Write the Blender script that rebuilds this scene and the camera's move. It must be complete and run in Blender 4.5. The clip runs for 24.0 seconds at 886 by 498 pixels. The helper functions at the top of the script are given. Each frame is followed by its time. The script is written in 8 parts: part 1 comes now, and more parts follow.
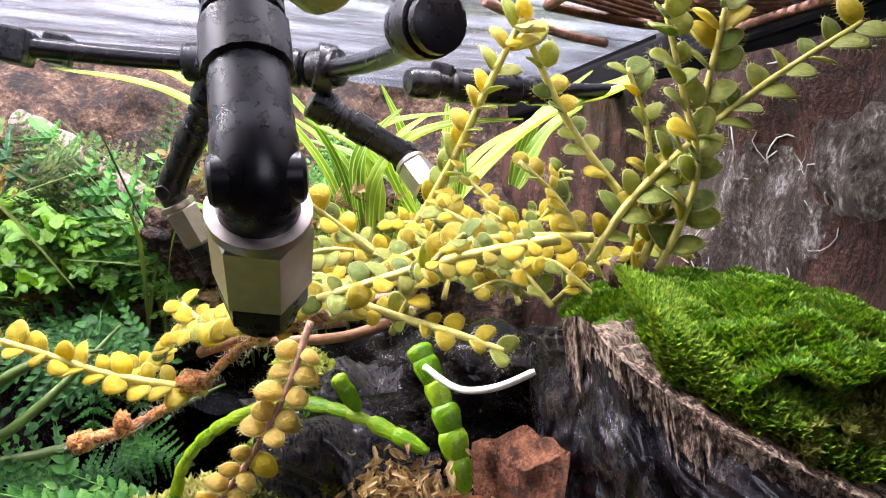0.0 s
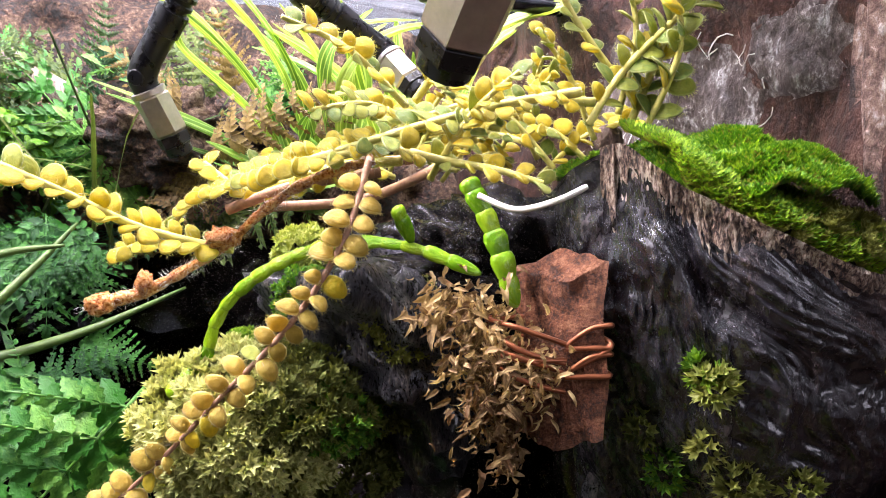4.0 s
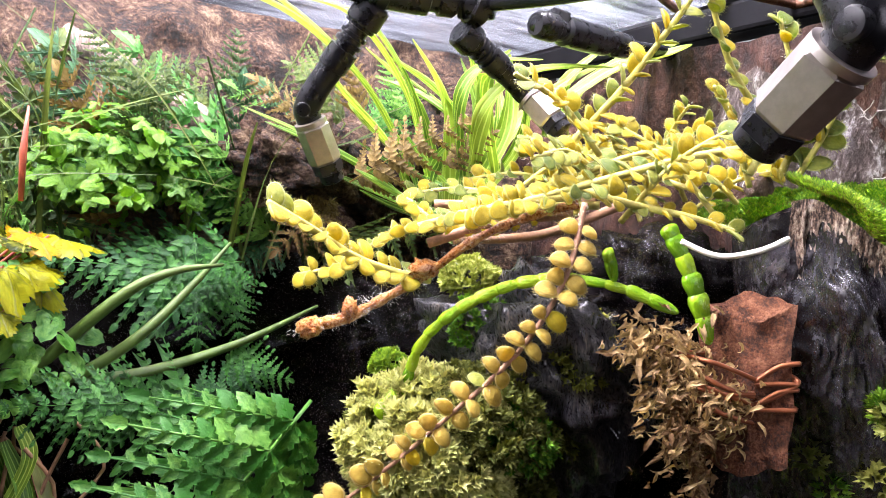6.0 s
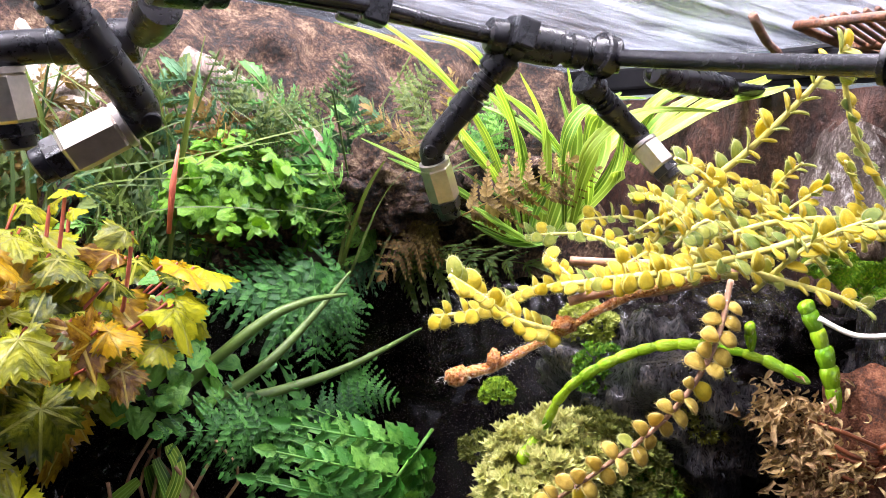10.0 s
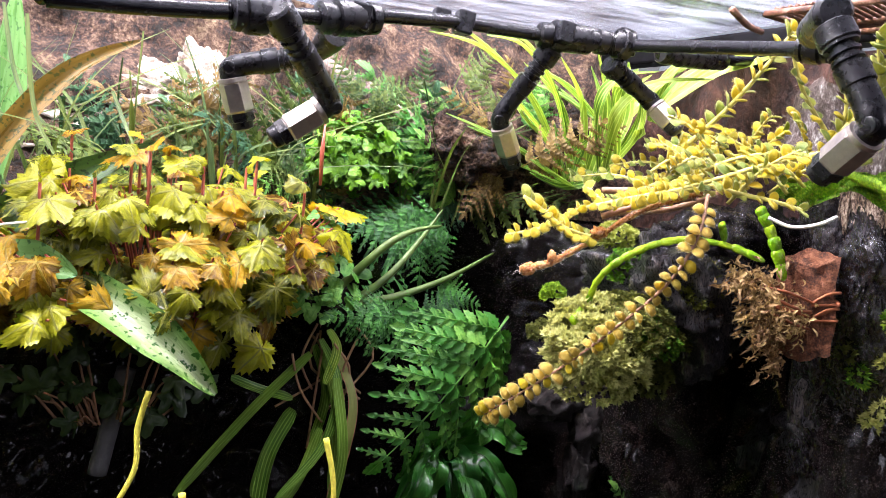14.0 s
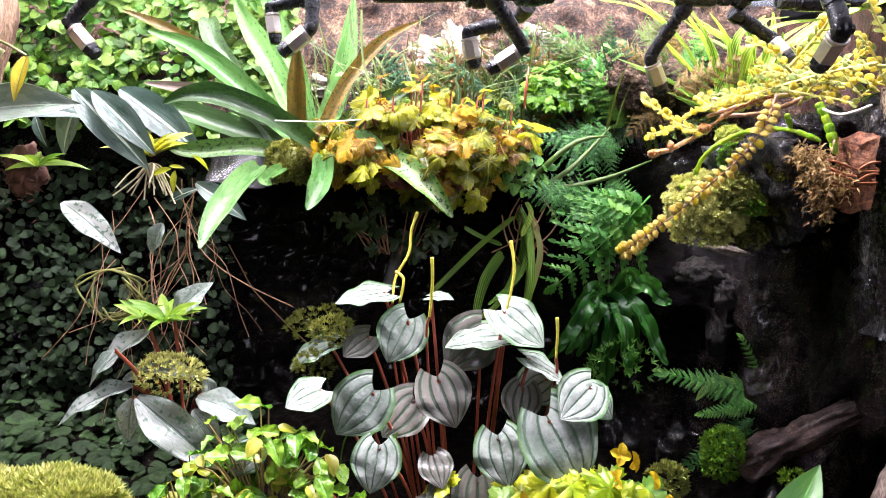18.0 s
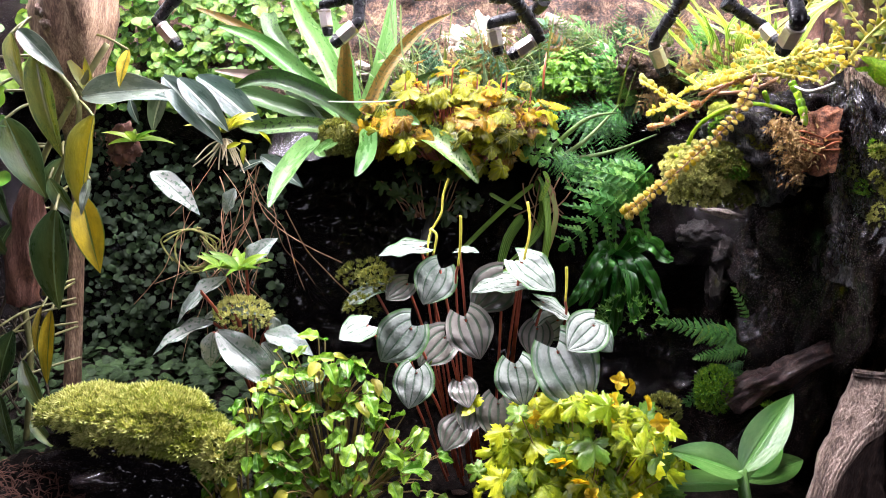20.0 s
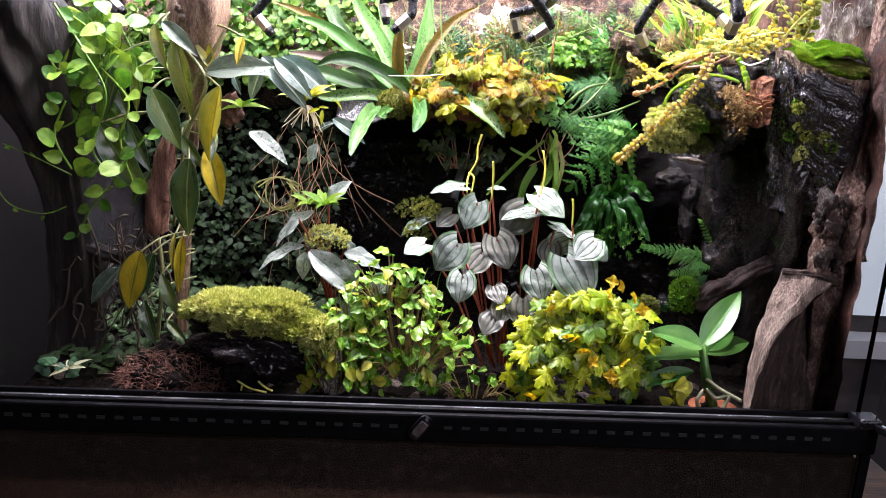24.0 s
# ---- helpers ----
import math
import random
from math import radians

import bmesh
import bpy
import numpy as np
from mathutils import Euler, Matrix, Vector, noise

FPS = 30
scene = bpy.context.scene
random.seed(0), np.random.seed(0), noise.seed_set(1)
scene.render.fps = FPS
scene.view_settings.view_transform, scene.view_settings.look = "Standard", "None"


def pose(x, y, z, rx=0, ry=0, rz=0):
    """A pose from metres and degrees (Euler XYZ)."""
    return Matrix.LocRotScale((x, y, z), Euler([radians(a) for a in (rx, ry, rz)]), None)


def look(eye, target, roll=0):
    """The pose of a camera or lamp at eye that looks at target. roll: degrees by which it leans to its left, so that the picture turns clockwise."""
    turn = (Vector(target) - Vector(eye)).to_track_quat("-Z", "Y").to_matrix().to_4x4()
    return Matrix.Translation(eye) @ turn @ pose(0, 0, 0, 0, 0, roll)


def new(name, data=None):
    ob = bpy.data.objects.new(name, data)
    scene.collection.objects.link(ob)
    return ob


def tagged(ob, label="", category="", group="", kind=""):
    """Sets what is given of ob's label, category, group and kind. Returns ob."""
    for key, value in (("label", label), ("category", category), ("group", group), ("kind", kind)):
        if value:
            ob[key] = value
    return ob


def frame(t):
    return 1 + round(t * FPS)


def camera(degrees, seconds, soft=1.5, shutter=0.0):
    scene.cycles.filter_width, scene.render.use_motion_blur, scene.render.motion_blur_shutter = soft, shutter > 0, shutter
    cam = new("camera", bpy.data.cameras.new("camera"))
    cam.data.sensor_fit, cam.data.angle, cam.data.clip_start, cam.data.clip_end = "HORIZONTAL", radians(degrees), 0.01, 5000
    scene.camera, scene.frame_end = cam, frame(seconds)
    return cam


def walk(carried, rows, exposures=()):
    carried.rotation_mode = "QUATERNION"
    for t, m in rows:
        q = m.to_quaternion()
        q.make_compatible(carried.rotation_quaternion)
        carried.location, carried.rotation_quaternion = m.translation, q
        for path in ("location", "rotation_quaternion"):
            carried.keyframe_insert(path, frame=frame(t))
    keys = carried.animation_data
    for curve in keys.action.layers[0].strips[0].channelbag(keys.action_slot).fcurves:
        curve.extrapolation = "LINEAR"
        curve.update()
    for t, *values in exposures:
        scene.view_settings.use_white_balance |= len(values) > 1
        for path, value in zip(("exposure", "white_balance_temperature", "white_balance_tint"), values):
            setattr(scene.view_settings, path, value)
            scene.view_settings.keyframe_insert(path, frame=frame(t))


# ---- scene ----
cam = camera(65.1, 24.0, soft=0.4)
PATH = [
    (0, (0.2758, -0.0512, 0.5322), (0.5136, 0.9178, 0.4657), 2.96),
    (0.5, (0.2753, -0.0527, 0.5306), (0.5200, 0.9149, 0.4689), 3.06),
    (1, (0.2750, -0.0541, 0.5287), (0.5243, 0.9124, 0.4674), 3.10),
    (1.5, (0.2721, -0.0557, 0.5264), (0.5350, 0.9069, 0.4603), 3.02),
    (2, (0.2661, -0.0568, 0.5219), (0.5549, 0.8982, 0.4538), 3.11),
    (2.5, (0.2568, -0.0585, 0.5186), (0.5789, 0.8845, 0.4349), 2.76),
    (4.5, (0.2100, -0.0504, 0.4916), (0.6860, 0.8259, 0.4164), 3.85),
    (5, (0.1934, -0.0468, 0.4927), (0.6860, 0.8203, 0.4192), 4.54),
    (5.5, (0.1785, -0.0422, 0.4928), (0.6625, 0.8309, 0.4336), 5.00),
    (6, (0.1636, -0.0402, 0.4995), (0.6235, 0.8455, 0.4345), 5.10),
    (6.5, (0.1476, -0.0367, 0.5056), (0.6041, 0.8510, 0.4458), 5.47),
    (7, (0.1375, -0.0346, 0.5142), (0.5908, 0.8545, 0.4514), 5.95),
    (7.5, (0.1298, -0.0327, 0.5205), (0.5902, 0.8520, 0.4479), 6.57),
    (8, (0.1252, -0.0315, 0.5228), (0.5885, 0.8512, 0.4433), 7.06),
    (8.5, (0.1242, -0.0317, 0.5242), (0.5790, 0.8542, 0.4339), 7.26),
    (9, (0.1231, -0.0315, 0.5244), (0.5719, 0.8567, 0.4258), 7.22),
    (9.5, (0.1210, -0.0311, 0.5242), (0.5674, 0.8575, 0.4186), 7.24),
    (10, (0.1172, -0.0299, 0.5246), (0.5684, 0.8551, 0.4101), 7.31),
    (10.5, (0.1136, -0.0286, 0.5239), (0.5707, 0.8531, 0.4074), 7.19),
    (12.5, (0.0970, -0.0539, 0.5260), (0.5314, 0.8395, 0.4117), 5.33),
    (13, (0.0862, -0.0742, 0.5223), (0.5143, 0.8216, 0.4029), 5.06),
    (13.5, (0.0685, -0.0984, 0.5227), (0.4904, 0.7968, 0.3791), 4.76),
    (14, (0.0526, -0.1253, 0.5178), (0.4537, 0.7772, 0.3611), 4.77),
    (14.5, (0.0429, -0.1505, 0.5091), (0.4051, 0.7672, 0.3460), 4.61),
    (15, (0.0482, -0.1786, 0.5041), (0.3408, 0.7613, 0.3279), 3.99),
    (15.5, (0.0526, -0.2060, 0.4946), (0.2862, 0.7507, 0.3208), 3.81),
    (16, (0.0564, -0.2363, 0.4930), (0.2339, 0.7308, 0.3108), 3.67),
    (16.5, (0.0530, -0.2658, 0.4894), (0.1937, 0.7068, 0.3044), 3.45),
    (17, (0.0515, -0.2930, 0.4870), (0.1581, 0.6833, 0.2983), 3.43),
    (17.5, (0.0514, -0.3164, 0.4824), (0.1263, 0.6627, 0.2937), 3.26),
    (18, (0.0529, -0.3395, 0.4805), (0.0998, 0.6405, 0.2872), 3.05),
    (18.5, (0.0547, -0.3637, 0.4789), (0.0801, 0.6163, 0.2815), 2.89),
    (19, (0.0571, -0.3863, 0.4767), (0.0653, 0.5933, 0.2760), 2.67),
    (19.5, (0.0589, -0.4086, 0.4789), (0.0542, 0.5690, 0.2684), 2.52),
    (21.5, (0.0305, -0.4936, 0.4770), (0.0497, 0.4798, 0.2487), 2.48),
    (22, (0.0209, -0.5128, 0.4769), (0.0509, 0.4593, 0.2441), 2.59),
    (22.5, (0.0211, -0.5323, 0.4759), (0.0488, 0.4393, 0.2410), 2.46),
    (23, (0.0185, -0.5556, 0.4762), (0.0487, 0.4149, 0.2368), 2.40),
    (23.5, (0.0087, -0.5947, 0.4739), (0.0329, 0.3752, 0.2318), 2.32),
    (24, (0.0068, -0.6228, 0.4726), (0.0209, 0.3466, 0.2276), 2.18),
]
EXPOSURES = [(0, -.72), (2, -.64), (5, -.14), (7, -.45), (10, -.58), (13, -.62), (14, -.45), (15, -.12), (17, -.02), (19, -.05), (24, .05)]
walk(cam, [(t, look(eye, target, roll)) for t, eye, target, roll in PATH], EXPOSURES)

# ---- light: an LED panel over the tank's glass top, a dim room, an added front fill lamp ----
world = bpy.data.worlds.new("room_air")
scene.world = world
world.use_nodes = True
world.node_tree.nodes["Background"].inputs[0].default_value = (0.72, 0.74, 1.0, 1)
world.node_tree.nodes["Background"].inputs[1].default_value = 0.06


def area_lamp(name, m, sx, sy, watts, colour):
    d = bpy.data.lights.new(name, "AREA")
    d.shape, d.size, d.size_y, d.energy, d.color = "RECTANGLE", sx, sy, watts, colour
    ob = new(name, d)
    ob.matrix_world = m
    return ob


area_lamp("led_panel_light", pose(0.0, 0.19, 0.895), 0.96, 0.10, 25, (1.0, 0.90, 1.0))
# unseen fill lamp, added on the room side to brighten what faces front
area_lamp("window_light", look((0.9, -1.6, 1.1), (0.1, 0.2, 0.4)), 0.9, 0.9, 11, (0.88, 0.84, 1.0))


# ---- materials ----
def mat_base(name, rough=0.5, spec=0.5, metal=0.0, coat=0.0):
    m = bpy.data.materials.new(name)
    m.use_nodes = True
    nt = m.node_tree
    b = nt.nodes["Principled BSDF"]
    b.inputs["Roughness"].default_value = rough
    b.inputs["Specular IOR Level"].default_value = spec
    b.inputs["Metallic"].default_value = metal
    b.inputs["Coat Weight"].default_value = coat
    b.inputs["Coat Roughness"].default_value = 0.12
    return m, nt, b


def math_node(nt, op, a, b=None, clamp=False):
    n = nt.nodes.new("ShaderNodeMath")
    n.operation, n.use_clamp = op, clamp
    for k, v in enumerate((a, b)):
        if v is None:
            continue
        if isinstance(v, (int, float)):
            n.inputs[k].default_value = v
        else:
            nt.links.new(v, n.inputs[k])
    return n.outputs[0]


def noise_node(nt, scale, detail=4.0, rough=0.6, coords=None, stretch=None):
    n = nt.nodes.new("ShaderNodeTexNoise")
    n.inputs["Scale"].default_value, n.inputs["Detail"].default_value, n.inputs["Roughness"].default_value = scale, detail, rough
    if coords is None:
        coords = nt.nodes.new("ShaderNodeTexCoord").outputs["Object"]
    if stretch:
        mp = nt.nodes.new("ShaderNodeMapping")
        mp.inputs["Scale"].default_value = stretch
        nt.links.new(coords, mp.inputs["Vector"])
        coords = mp.outputs[0]
    nt.links.new(coords, n.inputs["Vector"])
    return n.outputs["Fac"]


def ramp_node(nt, fac, stops):
    r = nt.nodes.new("ShaderNodeValToRGB")
    while len(r.color_ramp.elements) < len(stops):
        r.color_ramp.elements.new(0.5)
    for e, (p, c) in zip(r.color_ramp.elements, stops):
        e.position, e.color = p, (*c, 1)
    nt.links.new(fac, r.inputs[0])
    return r.outputs[0]


def mix_node(nt, fac, a, b, how="MIX"):
    n = nt.nodes.new("ShaderNodeMix")
    n.data_type, n.blend_type = "RGBA", how
    for sock, v in ((n.inputs[0], fac), (n.inputs[6], a), (n.inputs[7], b)):
        if isinstance(v, (int, float)):
            sock.default_value = v
        elif isinstance(v, tuple):
            sock.default_value = (*v, 1)
        else:
            nt.links.new(v, sock)
    return n.outputs[2]


def bump_node(nt, b, height, strength=0.4, distance=0.001):
    n = nt.nodes.new("ShaderNodeBump")
    n.inputs["Strength"].default_value, n.inputs["Distance"].default_value = strength, distance
    nt.links.new(height, n.inputs["Height"])
    nt.links.new(n.outputs[0], b.inputs["Normal"])


def rough_mat(name, stops, scale, rough=0.7, bump=0.6, fine=6.0, stretch=None, coat=0.0, dist=0.002, spec=0.5):
    """Earth, bark, wood, stone: blotches and grain, with relief."""
    m, nt, b = mat_base(name, rough, spec=spec, coat=coat)
    co = nt.nodes.new("ShaderNodeTexCoord").outputs["Object"]
    big = noise_node(nt, scale * 2.5, 5, 0.65, co, stretch)
    small = noise_node(nt, scale * fine * 2.5, 6, 0.7, co, stretch)
    both = math_node(nt, "ADD", math_node(nt, "MULTIPLY", big, 0.55), math_node(nt, "MULTIPLY", small, 0.45))
    both = math_node(nt, "ADD", math_node(nt, "MULTIPLY", math_node(nt, "SUBTRACT", both, 0.5), 2.3), 0.5, True)
    nt.links.new(ramp_node(nt, both, stops), b.inputs["Base Color"])
    nt.links.new(math_node(nt, "ADD", math_node(nt, "MULTIPLY", small, 0.5), rough - 0.25, True), b.inputs["Roughness"])
    bump_node(nt, b, both, bump, dist)
    return m


LEAF_TONE = 0.76


def leaf_mat(name, dark, light, vein=None, veins=0.0, rough=0.35, glow=0.3, spots=None, spot_scale=220.0, spot_at=0.58, edge=None, coat=0.3, vein_width=0.25, patch=None, size=60.0, relief=0.8, sheen=0.0, vein_edge=1.6):
    """A leaf: two greens in blotches and from leaf to leaf, veins that run with the blade, spots, a margin, light through the blade."""
    m, nt, b = mat_base(name, rough, coat=coat * 0.7)
    dark, light = (tuple(LEAF_TONE * c for c in q) for q in (dark, light))
    b.inputs["Sheen Weight"].default_value = sheen
    b.inputs["Sheen Roughness"].default_value = 0.4
    tc = nt.nodes.new("ShaderNodeTexCoord")
    info = nt.nodes.new("ShaderNodeObjectInfo")
    geo = nt.nodes.new("ShaderNodeNewGeometry")
    shift = nt.nodes.new("ShaderNodeVectorMath")
    shift.operation = "ADD"
    nt.links.new(tc.outputs["UV"], shift.inputs[0])
    comb = nt.nodes.new("ShaderNodeCombineXYZ")
    nt.links.new(math_node(nt, "MULTIPLY", info.outputs["Random"], 37.0), comb.inputs[0])
    nt.links.new(math_node(nt, "MULTIPLY", geo.outputs["Random Per Island"], 53.0), comb.inputs[2])
    nt.links.new(comb.outputs[0], shift.inputs[1])
    uvw = shift.outputs[0]
    blot = noise_node(nt, 3.2, 5, 0.6, uvw)
    rnd = math_node(nt, "ADD", math_node(nt, "MULTIPLY", info.outputs["Random"], 0.5), math_node(nt, "MULTIPLY", geo.outputs["Random Per Island"], 0.5))
    f = math_node(nt, "ADD", math_node(nt, "MULTIPLY", blot, 0.9), math_node(nt, "MULTIPLY", math_node(nt, "SUBTRACT", rnd, 0.5), 0.9), True)
    col = ramp_node(nt, f, [(0.25, dark), (0.75, light)])
    sep = nt.nodes.new("ShaderNodeSeparateXYZ")
    nt.links.new(tc.outputs["UV"], sep.inputs[0])
    u, v = sep.outputs[0], sep.outputs[1]
    off = math_node(nt, "ABSOLUTE", math_node(nt, "SUBTRACT", u, 0.5))
    height = blot
    if patch:
        pf = math_node(nt, "MULTIPLY", math_node(nt, "SUBTRACT", 1.0, math_node(nt, "MULTIPLY", off, 2.4), True), noise_node(nt, 7, 4, 0.65, uvw), True)
        col = mix_node(nt, math_node(nt, "MULTIPLY", math_node(nt, "MULTIPLY", pf, 1.9, True), info.outputs["Random"], True), col, patch)
    if spots:
        sp = noise_node(nt, spot_scale, 2, 0.5, tc.outputs["Object"])
        col = mix_node(nt, math_node(nt, "MULTIPLY", math_node(nt, "SUBTRACT", sp, spot_at), 14.0, True), col, spots)
    if vein and veins:
        wob = math_node(nt, "ADD", off, math_node(nt, "MULTIPLY", math_node(nt, "SUBTRACT", noise_node(nt, 30, 2, 0.5, tc.outputs["UV"]), 0.5), 0.03))
        w = math_node(nt, "COSINE", math_node(nt, "MULTIPLY", wob, veins * 6.2832))
        line = math_node(nt, "MULTIPLY", math_node(nt, "SUBTRACT", w, 1.0 - 2 * vein_width), 1.0 / (2 * vein_width) * vein_edge, True)
        col = mix_node(nt, line, col, vein)
        height = math_node(nt, "SUBTRACT", blot, math_node(nt, "MULTIPLY", line, 0.9))
    if edge:
        col = mix_node(nt, math_node(nt, "MULTIPLY", math_node(nt, "SUBTRACT", off, 0.43), 18.0, True), col, edge)
    nt.links.new(col, b.inputs["Base Color"])
    quilt = noise_node(nt, 11, 2, 0.5, uvw)
    bump_node(nt, b, math_node(nt, "ADD", height, math_node(nt, "MULTIPLY", quilt, relief)), 0.7, 0.0007)
    nt.links.new(math_node(nt, "ADD", math_node(nt, "MULTIPLY", blot, 0.3), rough - 0.15, True), b.inputs["Roughness"])
    tr = nt.nodes.new("ShaderNodeBsdfTranslucent")
    nt.links.new(mix_node(nt, 1.0, col, (1.0, 0.95, 0.62), "MULTIPLY"), tr.inputs[0])
    mx = nt.nodes.new("ShaderNodeMixShader")
    mx.inputs[0].default_value = glow
    out = nt.nodes["Material Output"]
    nt.links.new(b.outputs[0], mx.inputs[1])
    nt.links.new(tr.outputs[0], mx.inputs[2])
    nt.links.new(mx.outputs[0], out.inputs["Surface"])
    return m


def plain_mat(name, colour, rough=0.4, metal=0.0, var=0.15, scale=120.0, bump=0.1, coat=0.0, spec=0.5):
    m, nt, b = mat_base(name, rough, spec, metal, coat)
    n = noise_node(nt, scale, 5, 0.65)
    lo, hi = tuple(c * (1 - var) for c in colour), tuple(min(1, c * (1 + var)) for c in colour)
    nt.links.new(ramp_node(nt, n, [(0.3, lo), (0.7, hi)]), b.inputs["Base Color"])
    nt.links.new(math_node(nt, "ADD", math_node(nt, "MULTIPLY", n, 0.25), rough - 0.12, True), b.inputs["Roughness"])
    bump_node(nt, b, n, bump, 0.0005)
    return m


def glass_mat(name, rough=0.0, tint=(0.95, 0.98, 0.97), bump=0.0):
    m, nt, b = mat_base(name, rough)
    b.inputs["Transmission Weight"].default_value = 1.0
    b.inputs["Base Color"].default_value = (*tint, 1)
    b.inputs["IOR"].default_value = 1.45
    if bump:
        bump_node(nt, b, noise_node(nt, 26, 5, 0.7, None, (1, 3.2, 1)), bump, 0.004)
    return m


PLASTIC = plain_mat("black_plastic", (0.006, 0.006, 0.008), 0.28, var=0.3, scale=300, bump=0.02, spec=0.5)
TUBING = plain_mat("black_tubing", (0.005, 0.005, 0.007), 0.24, var=0.3, scale=200, bump=0.02, spec=0.5)
FRAME = plain_mat("black_frame", (0.004, 0.004, 0.005), 0.6, var=0.4, scale=90, bump=0.2, spec=0.07)
NICKEL = plain_mat("nickel", (0.60, 0.54, 0.50), 0.36, metal=1.0, var=0.12, scale=400, bump=0.1)
GLASS = glass_mat("clear_glass")
WETGLASS = glass_mat("wet_glass", 0.10, (0.9, 0.95, 0.97), 0.5)
def lime_film(m, share):
    """A thin streaky film of lime on the glass scatters the lamp's light."""
    nt = m.node_tree
    out = nt.nodes["Material Output"]
    tr = nt.nodes.new("ShaderNodeBsdfTranslucent")
    tr.inputs[0].default_value = (0.72, 0.80, 0.92, 1)
    mx = nt.nodes.new("ShaderNodeMixShader")
    streak = noise_node(nt, 18, 8, 0.75, None, (0.6, 3.5, 1))
    nt.links.new(math_node(nt, "MULTIPLY", math_node(nt, "MULTIPLY", math_node(nt, "SUBTRACT", streak, 0.40), 4.5, True), share), mx.inputs[0])
    nt.links.new(nt.nodes["Principled BSDF"].outputs[0], mx.inputs[1])
    nt.links.new(tr.outputs[0], mx.inputs[2])
    nt.links.new(mx.outputs[0], out.inputs["Surface"])
lime_film(WETGLASS, 0.13)
LIMESCALE = plain_mat("limescale", (0.35, 0.36, 0.38), 0.8, var=0.4, scale=160)
RUST = rough_mat("rusty_steel", [(0.3, (0.035, 0.011, 0.005)), (0.55, (0.13, 0.042, 0.014)), (0.75, (0.20, 0.13, 0.09))], 60, 0.6, 0.5)
CLAY = rough_mat("red_clay_soil", [(0.34, (0.008, 0.004, 0.0025)), (0.47, (0.055, 0.024, 0.013)), (0.6, (0.135, 0.076, 0.046)), (0.8, (0.33, 0.23, 0.145))], 22, 0.9, 1.0, 7, dist=0.012)
PALEROCK = rough_mat("pale_rock", [(0.3, (0.10, 0.07, 0.05)), (0.5, (0.30, 0.25, 0.20)), (0.75, (0.56, 0.52, 0.46))], 22, 0.85, 0.7, 6, dist=0.004)
PEAT = rough_mat("black_wet_peat", [(0.36, (0.010, 0.008, 0.010)), (0.58, (0.022, 0.016, 0.018)), (0.8, (0.036, 0.026, 0.026))], 42, 0.22, 1.0, 8, dist=0.012, coat=0.5, spec=0.5)
EARTH = rough_mat("dark_earth", [(0.3, (0.003, 0.002, 0.0018)), (0.58, (0.009, 0.006, 0.005)), (0.82, (0.045, 0.030, 0.022))], 45, 0.85, 1.0, 6, dist=0.004, spec=0.12)
CHARWOOD = rough_mat("charred_wet_wood", [(0.28, (0.006, 0.006, 0.009)), (0.46, (0.024, 0.024, 0.032)), (0.62, (0.070, 0.064, 0.070)), (0.84, (0.24, 0.20, 0.17))], 36, 0.30, 1.0, 6, stretch=(2.0, 2.0, 0.4), coat=0.7, dist=0.007)
BARK = rough_mat("brown_bark", [(0.3, (0.05, 0.025, 0.018)), (0.5, (0.15, 0.085, 0.06)), (0.65, (0.26, 0.17, 0.13)), (0.82, (0.42, 0.36, 0.32))], 26, 0.7, 1.0, 6, stretch=(1, 1, 0.5), coat=0.1, dist=0.004)
GREYWOOD = rough_mat("weathered_driftwood", [(0.3, (0.06, 0.042, 0.034)), (0.5, (0.19, 0.14, 0.115)), (0.7, (0.36, 0.29, 0.24))], 14, 0.75, 0.9, 9, stretch=(2.2, 2.2, 0.3), dist=0.003)
TANWOOD = rough_mat("tan_branch_wood", [(0.3, (0.10, 0.055, 0.035)), (0.5, (0.22, 0.135, 0.085)), (0.75, (0.40, 0.28, 0.19))], 18, 0.6, 0.6, 8, stretch=(2, 2, 0.4), coat=0.1)
CORK = rough_mat("orange_tree_fern_block", [(0.3, (0.06, 0.018, 0.007)), (0.5, (0.19, 0.060, 0.022)), (0.74, (0.36, 0.15, 0.07))], 110, 0.7, 0.9, 5, dist=0.002)
SPHAG = leaf_mat("dry_sphagnum", (0.22, 0.115, 0.04), (0.94, 0.68, 0.32), rough=0.6, glow=0.35, coat=0.1)
MOSS = leaf_mat("bright_moss", (0.09, 0.28, 0.008), (0.50, 0.76, 0.04), rough=0.6, glow=0.35, coat=0.0, size=40)
YMOSS = leaf_mat("yellow_green_moss", (0.34, 0.42, 0.05), (1.0, 1.0, 0.42), rough=0.6, glow=0.35, coat=0.0, size=40)
OMOSS = leaf_mat("olive_moss", (0.14, 0.17, 0.02), (0.42, 0.44, 0.09), rough=0.6, glow=0.35, coat=0.0, size=40)


